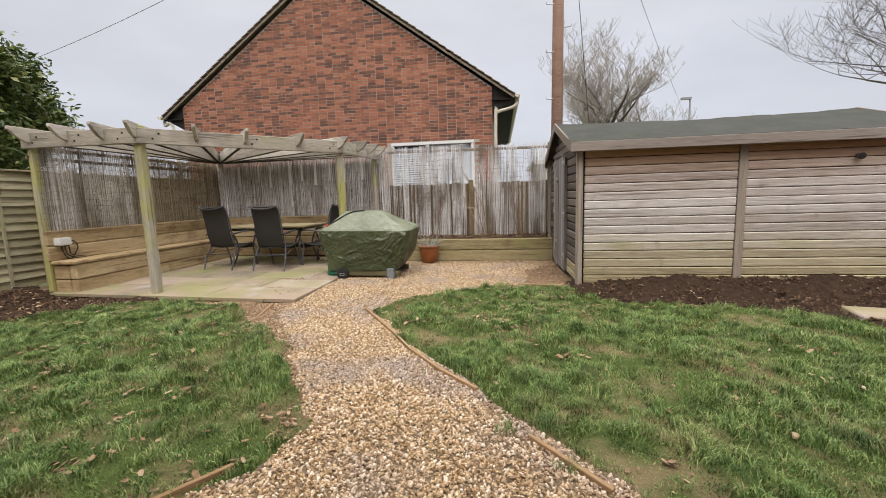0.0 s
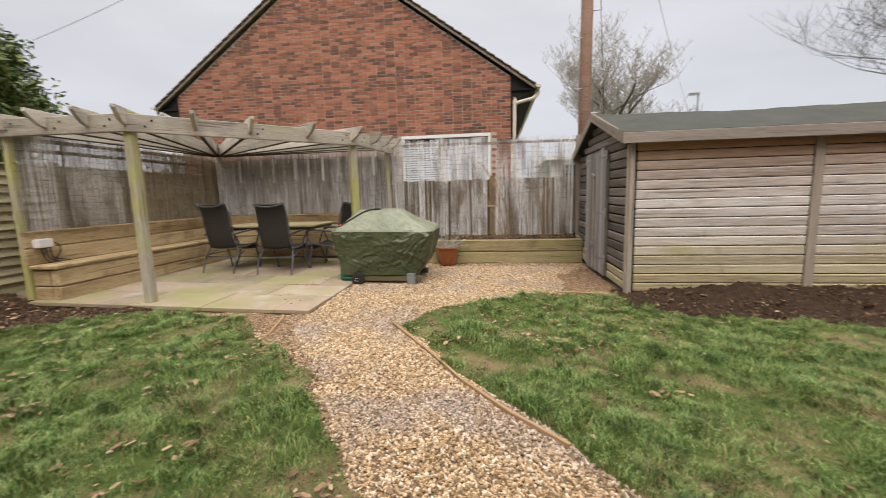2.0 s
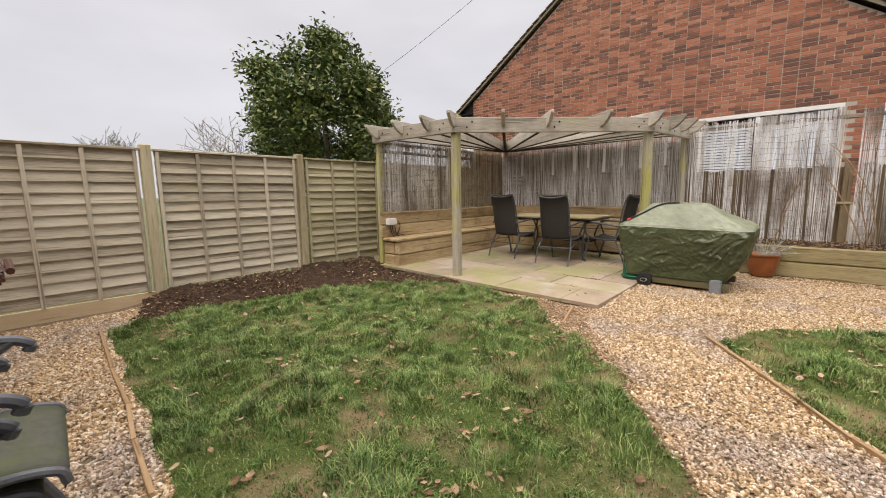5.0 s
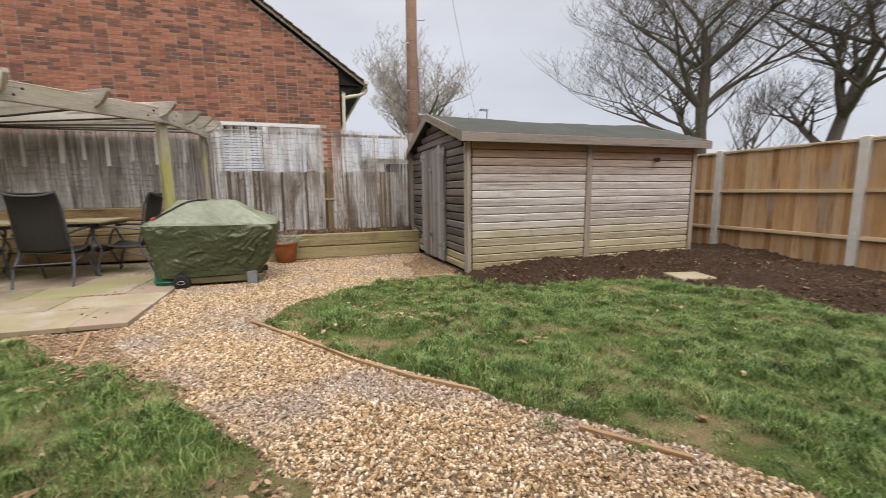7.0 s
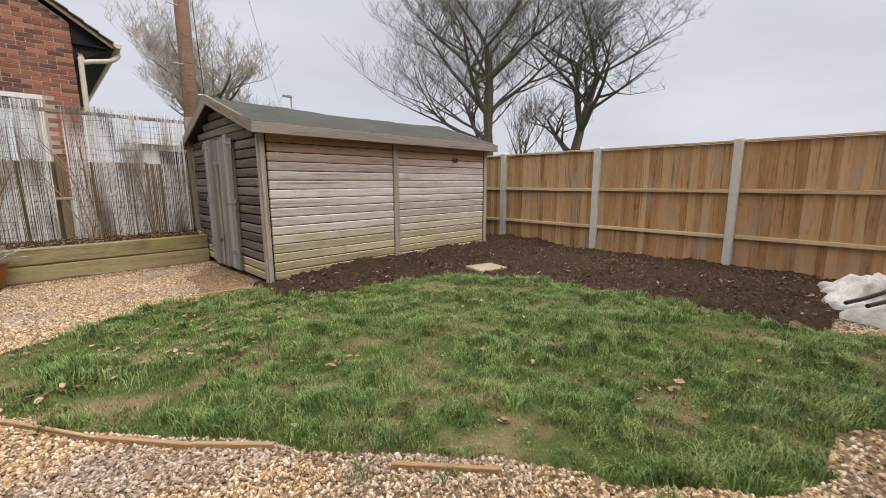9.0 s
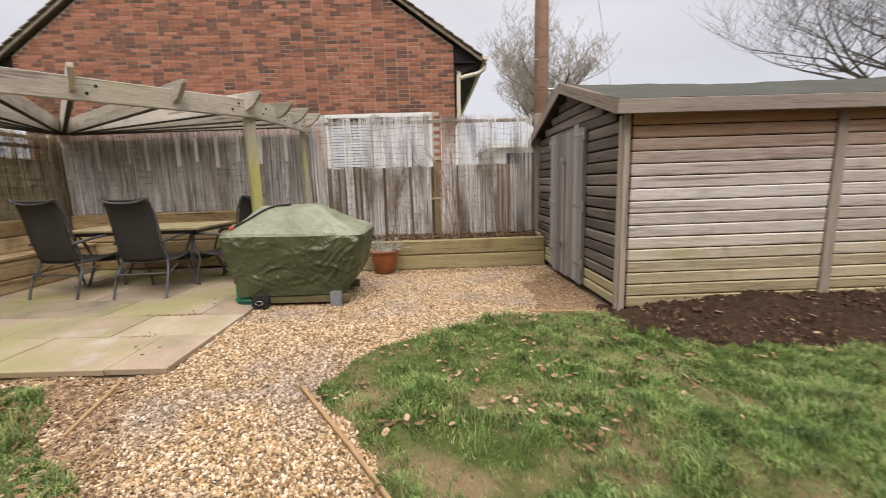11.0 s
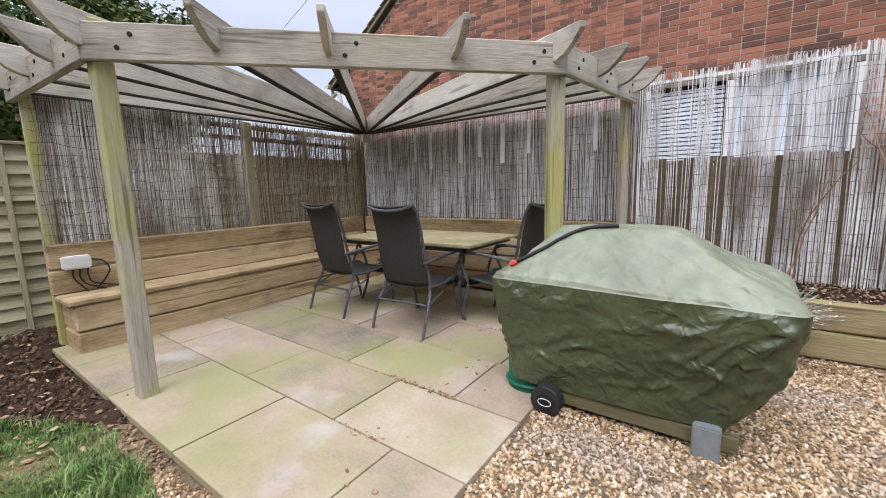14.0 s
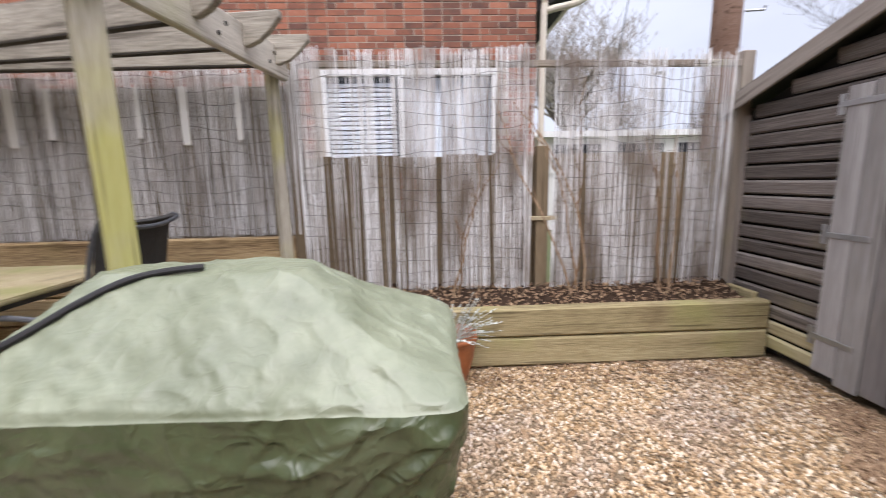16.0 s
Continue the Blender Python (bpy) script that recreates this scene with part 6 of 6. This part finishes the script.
    cloth([(0, -0.20, 0.40), (0, 0.0, 0.388), (0, 0.20, 0.42), (0, nose - 0.02, 0.405), (0, nose + 0.015, 0.37), (0, nose + 0.005, 0.335)], "seat")
    cloth([(0, -0.195, 0.41), (0, sb.y + (st.y - sb.y) * 0.3 - 0.01, sb.z + (st.z - sb.z) * 0.3), (0, sb.y + (st.y - sb.y) * 0.7, sb.z + (st.z - sb.z) * 0.7), (0, st.y - 0.012, st.z + 0.004), (0, st.y - 0.055, st.z + 0.016)], "backrest")
    return t


c1 = chair("patio_chair", "charcoal sling patio chair with grey metal frame", M_sling, 12, "chairs round the table", 0.67, 0.014, 0.232)
c1.matrix_basis = pose(-3.58, 5.86, 0.015, 0, 0, 3)
copy_thing(c1, pose(-4.46, 5.88, 0.03, 0, 0, -3))
copy_thing(c1, pose(-2.98, 6.33, 0.0, 0, 0, 84))

table = thing("patio_table", (-4.0, 6.4, 0.02), "mossy stone-topped patio table on metal legs", "table")
bm = bmesh.new()
box(bm, -4.75, -3.12, 5.95, 6.90, 0.70, 0.728)
bmesh.ops.bevel(bm, geom=bm.edges[:], offset=0.007, segments=2, affect="EDGES")
part("tabletop", bm, M_table, table)
bm = bmesh.new()
for xa, xb, ya, yb in ((-4.68, -3.19, 6.0, 6.03), (-4.68, -3.19, 6.82, 6.85), (-4.68, -4.65, 6.0, 6.85), (-3.22, -3.19, 6.0, 6.85)):
    box(bm, xa, xb, ya, yb, 0.66, 0.70)
part("apron", bm, M_frame, table)
for sx, sy in ((-4.60, 6.1), (-3.27, 6.1), (-4.60, 6.76), (-3.27, 6.76)):
    bm = bmesh.new()
    ox = 0.12 if sx < -4 else -0.12
    tube(bm, curve_pts([(sx, sy, 0.66), (sx + ox * 0.8, sy, 0.48), (sx + ox, sy, 0.3), (sx, sy, 0.02)], 5), 0.014, 8)
    part("leg", bm, M_frame, table)

c2 = chair("garden_armchair", "faded grey-green sling garden armchair by the house", M_slinglt, 24, "chairs by the house", 0.72, 0.017, 0.235, 0.345)
c2.matrix_basis = pose(-1.90, -0.435, -0.03, 0, 0, -4)
copy_thing(c2, pose(-2.47, -0.43, -0.03, 0, 0, -2))
copy_thing(c2, pose(-2.42, -0.37, 0.035, 0, 0, -4))

# ---- wheelie bin ----
wb = thing("wheelie_bin", (-3.67, -0.44, -0.03), "brown plastic wheelie bin with a closed lid", "wheelie bin")
BX, BYY = -3.67, -0.44
bm = bmesh.new()
lo = [(-0.22, -0.28, 0.0), (0.22, -0.28, 0.0), (0.22, 0.24, 0.0), (-0.22, 0.24, 0.0)]
hi = [(-0.28, -0.35, 0.80), (0.28, -0.35, 0.80), (0.28, 0.34, 0.80), (-0.28, 0.34, 0.80)]
a = [bm.verts.new((BX + p[0], BYY + p[1], p[2])) for p in lo]
b = [bm.verts.new((BX + p[0], BYY + p[1], p[2])) for p in hi]
bm.faces.new(a[::-1])
bm.faces.new(b)
for i in range(4):
    bm.faces.new((a[i], a[(i + 1) % 4], b[(i + 1) % 4], b[i]))
bmesh.ops.bevel(bm, geom=bm.edges[:], offset=0.03, segments=3, affect="EDGES")
part("body", bm, M_bin, wb)
bm = bmesh.new()
vs = box(bm, BX - 0.30, BX + 0.30, BYY - 0.40, BYY + 0.37, 0.805, 0.86)
for v in vs:
    if v.co.z > 0.84:
        v.co.x = BX + (v.co.x - BX) * 0.86
        v.co.y = BYY + (v.co.y - BYY) * 0.88
bmesh.ops.bevel(bm, geom=bm.edges[:], offset=0.015, segments=3, affect="EDGES")
lid = part("lid", bm, M_binlid, wb, "faded brown lid")
bm = bmesh.new()
tube(bm, [(BX - 0.24, BYY + 0.38, 0.81), (BX + 0.24, BYY + 0.38, 0.81)], 0.016, 8)
part("handle", bm, M_bin, wb)
bm = bmesh.new()
box(bm, BX - 0.31, BX + 0.31, BYY - 0.38, BYY + 0.36, 0.76, 0.80)
bmesh.ops.bevel(bm, geom=bm.edges[:], offset=0.012, segments=2, affect="EDGES")
part("rim", bm, M_bin, wb)
for sx in (-0.24, 0.24):
    bm = bmesh.new()
    tube(bm, [(BX + sx - 0.025, BYY - 0.28, 0.08), (BX + sx + 0.025, BYY - 0.28, 0.08)], 0.10, 20)
    part("wheel", bm, M_black, wb)

# ---- socket box on the bench back ----
so = thing("socket_box", (-5.52, 4.02, 0.66), "white outdoor socket box with black cables", "socket box")
bm = bmesh.new()
box(bm, -5.545, -5.46, 3.93, 4.10, 0.66, 0.76)
bmesh.ops.bevel(bm, geom=bm.edges[:], offset=0.01, segments=2, affect="EDGES")
part("box", bm, M_boxwhite, so)
for i, y0_ in enumerate((3.99, 4.03, 4.08)):
    bm = bmesh.new()
    tube(bm, curve_pts([(-5.50, y0_, 0.665), (-5.48, y0_ - 0.01, 0.60), (-5.50, y0_ + 0.03, 0.53), (-5.50, y0_ + 0.07 * (i + 1), 0.475)], 6), 0.006, 6)
    part("cable", bm, M_black, so)
bm = bmesh.new()
tube(bm, curve_pts([(-5.54, 4.10, 0.72), (-5.53, 4.18, 0.70), (-5.53, 4.22, 0.62), (-5.53, 4.17, 0.53), (-5.52, 4.12, 0.48)], 6), 0.006, 6)
part("cable", bm, M_black, so)

# ---- stepping slab at the lawn edge ----
st = thing("stepping_slab", (3.45, 3.42, 0), "pale stone slab half sunk in the soil", "paving slab")
bm = bmesh.new()
box(bm, 3.27, 3.69, 3.26, 3.62, -0.05, 0.026)
bmesh.ops.bevel(bm, geom=bm.edges[:], offset=0.012, segments=1, affect="EDGES")
bm.transform(Matrix.Translation((3.48, 3.44, 0)) @ Matrix.Rotation(radians(-14), 4, "Z") @ Matrix.Translation((-3.48, -3.44, 0)))
part("slab", bm, M_slab, st)

# ---- dust sheet, barrow and timber by the right fence ----
def crumple(name, cx, cy, sx, sy, z0, h, seed, label):
    t = thing(name, (cx, cy, z0), label, "dust sheet")
    bm = bmesh.new()
    n = 70
    g = []
    for i in range(n + 1):
        row = []
        for j in range(n + 1):
            u, v = i / n * 2 - 1, j / n * 2 - 1
            u, v = u * math.sqrt(1 - v * v / 2), v * math.sqrt(1 - u * u / 2)
            rr_ = max(0, 1 - (u * u + v * v))
            e = 1 + 0.10 * math.sin(math.atan2(v, u) * 5 + seed) + 0.06 * math.sin(math.atan2(v, u) * 13 + seed * 3)
            q = Vector((u * 2.4 + seed, v * 2.4, seed))
            z = z0 + h * rr_ ** 0.5 * (0.55 + 0.5 * noise.noise(q)) + 0.16 * h * (1 - 2.2 * abs(noise.noise(q * 1.8))) * rr_ ** 0.3 + (0.022 + 0.04 * h) * (0.6 - 1.4 * abs(noise.noise(q * 3.4 + Vector((3, 1, 0))))) * rr_ ** 0.2 + 0.012 * noise.noise(q * 7)
            row.append(bm.verts.new((cx + u * sx * e, cy + v * sy * e, max(z, z0 + 0.004))))
        g.append(row)
    for i in range(n):
        for j in range(n):
            bm.faces.new((g[i][j], g[i + 1][j], g[i + 1][j + 1], g[i][j + 1]))
    for v in [v for v in bm.verts if not v.link_faces]:
        bm.verts.remove(v)
    part("sheet", bm, M_tarp, t, smooth=True)


crumple("dust_sheet", 4.95, -0.15, 0.65, 0.45, -0.04, 0.30, 2.0, "crumpled dirty white dust sheet on the soil")
crumple("dust_sheet", 4.35, -0.75, 0.80, 0.80, -0.02, 0.16, 5.0, "crumpled dirty white dust sheet on the soil")
bar = thing("wheelbarrow", (4.7, -0.4, 0.1), "upturned blue-grey wheelbarrow with dark tube handles", "wheelbarrow")
bm = bmesh.new()
vs = box(bm, 4.30, 5.20, -1.05, -0.25, 0.12, 0.33)
for v in vs:
    if v.co.z > 0.3:
        v.co.x = 4.7 + (v.co.x - 4.7) * 0.6
        v.co.y = -0.65 + (v.co.y + 0.65) * 0.6
bmesh.ops.bevel(bm, geom=bm.edges[:], offset=0.03, segments=2, affect="EDGES")
part("tray", bm, M_barrow, bar)
for oy in (-0.20, -0.32):
    bm = bmesh.new()
    tube(bm, curve_pts([(3.92, oy + 0.30, 0.15), (4.25, oy + 0.16, 0.16), (4.52, oy + 0.02, 0.22), (4.62, oy - 0.02, 0.36), (4.70, oy - 0.06, 0.48), (4.84, oy - 0.12, 0.52), (5.05, oy - 0.2, 0.46)], 6), 0.017, 8)
    part("handle", bm, M_black, bar)
tim = thing("timber_offcut", (4.5, -0.62, 0.1), "pale timber offcut lying on the sheet", "timber")
plank(tim, "board", (4.10, -0.30, 0.13), (4.62, -0.55, 0.14), 0.11, 0.038, M_rail, 0.004)

# ---- telegraph pole, lamp post and wires ----
pole = thing("telegraph_pole", (1.27, 7.70, -0.1), "tall brown wooden telegraph pole with step irons", "telegraph pole")
bm = bmesh.new()
tube(bm, [(1.27, 7.70, -0.1), (1.29, 7.71, 4.0), (1.31, 7.72, 8.6)], 0.115, 16, 0.09)
part("pole", bm, M_pole, pole, smooth=True)
for i in range(10):
    z = 2.5 + i * 0.42
    s = -1 if i % 2 else 1
    bm = bmesh.new()
    tube(bm, [(1.29 + s * 0.08, 7.62, z), (1.29 + s * 0.22, 7.60, z), (1.29 + s * 0.225, 7.60, z + 0.03)], 0.009, 6)
    part("step_iron", bm, M_steel, pole)
cab = thing("overhead_cables", (1.31, 7.72, 8.4), "thin black overhead telephone cables", "cables")
for x1, y1, z1 in ((24.0, 55.0, 9.0), (-22.0, 14.0, 6.4), (3.2, 14.0, 3.2)):
    bm = bmesh.new()
    pts = [Vector((1.31, 7.72, 8.4)).lerp(Vector((x1, y1, z1)), t) - Vector((0, 0, 2.2 * t * (1 - t) if x1 != 3.2 else 0)) for t in np.linspace(0, 1, 16)]
    tube(bm, pts, 0.008, 4)
    part("cable", bm, M_black, cab)
lp = thing("street_lamp", (11.4, 26.0, -0.1), "grey street lamp beyond the garden", "street lamp")
bm = bmesh.new()
tube(bm, [(11.4, 26, -0.1), (11.4, 26, 6.5)], 0.08, 8, 0.05)
part("post", bm, M_steel, lp)
bm = bmesh.new()
box(bm, 10.9, 11.45, 25.9, 26.1, 6.48, 6.6)
part("head", bm, M_steel, lp)

# ---- low white building and far house ----
gar = thing("outbuilding", (4.5, 15, -0.1), "low white outbuilding seen through the reeds", "outbuilding")
bm = bmesh.new()
box(bm, 1.6, 9.0, 14.5, 18.5, -0.1, 2.22)
part("wall", bm, M_render, gar)
bm = bmesh.new()
box(bm, 1.4, 9.2, 14.3, 18.7, 2.22, 2.36)
part("roof", bm, M_upvc, gar)
for xa in (2.0, 3.6, 5.2, 6.8):
    bm = bmesh.new()
    box(bm, xa, xa + 1.2, 14.46, 14.52, 1.45, 2.05)
    w_ = part("window", bm, M_darkin, gar)
    bm = bmesh.new()
    box(bm, xa - 0.06, xa + 1.26, 14.42, 14.455, 1.36, 1.44)
    part("sill", bm, M_upvc, gar)
fh = thing("far_house", (-17, 5, -0.1), "distant brown roofed house beyond the fence", "house")
bm = bmesh.new()
box(bm, -24, -16.4, -6.0, -0.6, -0.1, 2.6)
part("wall", bm, M_brickj, fh)
bm = bmesh.new()
q = [(-6.4, 2.5), (-0.2, 2.5), (-3.3, 4.0)]
a = [bm.verts.new((-16.2, y, z)) for y, z in q]
b = [bm.verts.new((-24.2, y, z)) for y, z in q]
bm.faces.new(a)
bm.faces.new(b[::-1])
for i in range(3):
    bm.faces.new((a[i], a[(i + 1) % 3], b[(i + 1) % 3], b[i]))
part("roof", bm, M_fartile, fh)
bm = bmesh.new()
box(bm, -16.38, -16.3, -1.6, -0.9, 1.6, 2.3)
part("window", bm, M_upvc, fh)

# ---- own house behind the path: plain closing wall and eaves ----
own = thing("own_house", (0, -2.8, 0), "plain brick house wall at the end of the garden", "house")
bm = bmesh.new()
box(bm, -4.4, 6.3, -3.2, -2.3, -0.1, 4.8)
part("wall", bm, M_brickj, own)
bm = bmesh.new()
box(bm, -4.7, 6.4, -3.3, -1.95, 2.45, 2.6)
part("eaves", bm, M_soffit, own)
bm = bmesh.new()
box(bm, -6.0, -4.36, -3.2, -0.68, -0.1, 2.3)
part("wing_wall", bm, M_brickj, own)
bm = bmesh.new()
box(bm, -6.05, -4.20, -3.2, -0.52, 2.14, 2.36)
part("wing_eaves", bm, M_soffit, own)
bm = bmesh.new()
tube(bm, [(-4.30, -0.60, -0.05), (-4.30, -0.60, 2.2)], 0.035, 10)
part("downpipe", bm, M_soffit, own)


# ---- trees ----
def bare_tree(name, base, height, trunk_r, seed, label, levels=5, spread=0.55, lean=(0, 0), first=0.18, kids=(5, 4, 4, 4, 3), upsweep=0.25, material=None, twig=None, limb=0.5, min_r=0.006):
    """A leafless tree: a tapered trunk, limbs, branches and many twigs."""
    t = thing(name, base, label, "tree")
    r_ = random.Random(seed)
    V, F = {0: [], 1: []}, {0: [], 1: []}

    def seg(p, q, r0, r1, lay):
        d = (q - p).normalized()
        a = d.cross(Vector((0.31, 0.2, 0.93))).normalized()
        c = d.cross(a)
        n = 7 if r0 > 0.09 else (5 if r0 > 0.03 else 3)
        o = len(V[lay])
        for pt, rad in ((p, r0), (q, r1)):
            for k in range(n):
                an = 2 * math.pi * k / n
                V[lay].append((pt + rad * (math.cos(an) * a + math.sin(an) * c))[:])
        for k in range(n):
            F[lay].append((o + k, o + (k + 1) % n, o + n + (k + 1) % n, o + n + k))

    def grow(p, d, length, r, lev):
        n = 5 if lev < 2 else 4 if lev < 4 else 3
        lay = 0 if lev < 2 else 1
        pts, q, rad = [], p, r
        r_end = r * (0.45 if lev == 0 else 0.35)
        for i in range(n):
            d = (d + Vector((r_.uniform(-1, 1), r_.uniform(-1, 1), r_.uniform(-0.5, 0.8))) * (0.10 if lev == 0 else 0.17) + Vector((0, 0, upsweep * 0.12 * lev))).normalized()
            q2 = q + d * length / n
            ra, rb = r + (r_end - r) * i / n, r + (r_end - r) * (i + 1) / n
            seg(q, q2, max(ra, min_r), max(rb, min_r * 0.8), lay)
            pts.append((q2, d.copy(), rb))
            q = q2
        if lev + 1 < levels:
            for k in range(kids[lev]):
                f = first + (1 - first) * (k + r_.uniform(0.2, 0.9)) / kids[lev] if lev == 0 else 0.25 + 0.75 * (k + r_.uniform(0.1, 0.9)) / kids[lev]
                i = min(n - 1, int(f * n))
                pp, dd, rr_ = pts[i]
                side = Vector((r_.uniform(-1, 1), r_.uniform(-1, 1), r_.uniform(-0.15, 0.5))).normalized()
                nd = (dd * (1 - spread) + side * spread * 1.25 + Vector((0, 0, upsweep * 0.3))).normalized()
                grow(pp, nd, length * r_.uniform(limb, limb + 0.25), max(rr_ * r_.uniform(0.55, 0.75), min_r), lev + 1)

    grow(Vector(base), Vector((lean[0], lean[1], 1)).normalized(), height * 0.55, trunk_r, 0)
    for lay, nm, m in ((0, "trunk", material or M_bark), (1, "crown", twig or M_bark)):
        me = bpy.data.meshes.new(nm)
        me.from_pydata([tuple(v) for v in V[lay]], [], F[lay])
        me.materials.append(m)
        o = put(nm, me, t)
        if lay:
            o["kind"] = "stuff"


bare_tree("bare_tree", (15.2, 12.8, -0.1), 13.5, 0.28, 11, "large leafless tree with spreading dark branches", 6, 0.58, (-0.02, 0.0), 0.12, (13, 8, 6, 5, 3), 0.20, limb=0.49, min_r=0.0048)
bare_tree("bare_tree", (17.2, 9.9, -0.1), 11.5, 0.30, 23, "leaning leafless tree with fine drooping twigs", 6, 0.60, (0.25, -0.14), 0.3, (10, 7, 6, 4, 3), 0.06, limb=0.43, min_r=0.005)
bare_tree("bare_tree", (8.0, 30.0, -0.1), 12.0, 0.38, 38, "pale rounded leafless tree with upswept twigs", 6, 0.66, (0.0, 0.0), 0.25, (16, 8, 6, 4, 3), 0.34, twig=M_twig, limb=0.40, min_r=0.010)
bare_tree("bare_tree", (17.5, 31.0, -0.1), 5.0, 0.2, 41, "small distant leafless tree", 5, 0.5, (0, 0), 0.2, (8, 5, 4, 3), 0.4, min_r=0.010)
bare_tree("bare_tree", (26.0, 18.0, -0.1), 7.0, 0.2, 43, "small distant leafless tree", 5, 0.5, (0, 0), 0.2, (8, 5, 4, 3), 0.4, min_r=0.010)
bare_tree("bare_shrub", (-10.8, 4.0, -0.1), 2.7, 0.10, 47, "bare straggly shrub behind the fence", 5, 0.6, (0, 0), 0.15, (8, 5, 4, 3), 0.1, twig=M_twig, min_r=0.006)
bare_tree("bare_shrub", (-17.5, 2.2, -0.1), 3.2, 0.12, 49, "distant bare shrub beyond the fence", 5, 0.6, (0, 0), 0.15, (8, 5, 4, 3), 0.3, min_r=0.008)


def evergreen(name, base, centre, rad, n, seed, label):
    """A bushy evergreen: limbs and thousands of leaves in clumps."""
    t = thing(name, base, label, "tree")
    r_ = np.random.default_rng(seed)
    bm = bmesh.new()
    b, c = Vector(base), Vector(centre)
    tube(bm, curve_pts([b, b.lerp(c, 0.5) + Vector((0.1, 0, 0)), c], 4), 0.12, 8, 0.05)
    heads = []
    for i in range(64):
        u = r_.normal(size=3)
        u /= np.linalg.norm(u)
        k = r_.uniform(0.45, 1.0) ** 0.6
        p = np.array(centre) + u * np.array(rad) * k * (1 + 0.12 * math.sin(5 * u[0] + 3 * u[2]))
        heads.append(p)
        if i % 2 == 0:
            tube(bm, [c, Vector(p).lerp(c, 0.4) + Vector((0, 0, 0.1)), Vector(p)], 0.03, 5, 0.008)
    part("trunk", bm, M_bark, t)
    heads = np.array(heads)
    pick = r_.integers(0, len(heads), n)
    pos = heads[pick] + r_.normal(0, 1, (n, 3)) * np.array(rad) * 0.11
    s = r_.uniform(0.035, 0.075, n)
    q = r_.normal(size=(n, 3))
    q[:, 2] = q[:, 2] * 0.5 + 0.4
    q /= np.linalg.norm(q, axis=1)[:, None]
    w = np.cross(q, r_.normal(size=(n, 3)))
    w /= np.linalg.norm(w, axis=1)[:, None]
    v = np.zeros((n, 4, 3))
    v[:, 0] = pos - q * s[:, None]
    v[:, 1] = pos + w * s[:, None] * 0.42 + np.array((0, 0, 0.01))
    v[:, 2] = pos + q * s[:, None]
    v[:, 3] = pos - w * s[:, None] * 0.42 + np.array((0, 0, 0.01))
    f = np.arange(n * 4).reshape(n, 4)
    o = put("crown", raw_mesh("crown", v.reshape(-1, 3), f, M_evergreen), t)
    o["kind"] = "stuff"


evergreen("evergreen_tree", (-8.77, 5.0, -0.1), (-8.77, 5.0, 2.93), (1.52, 1.52, 1.48), 40000, 3, "dense rounded dark evergreen tree behind the fence")
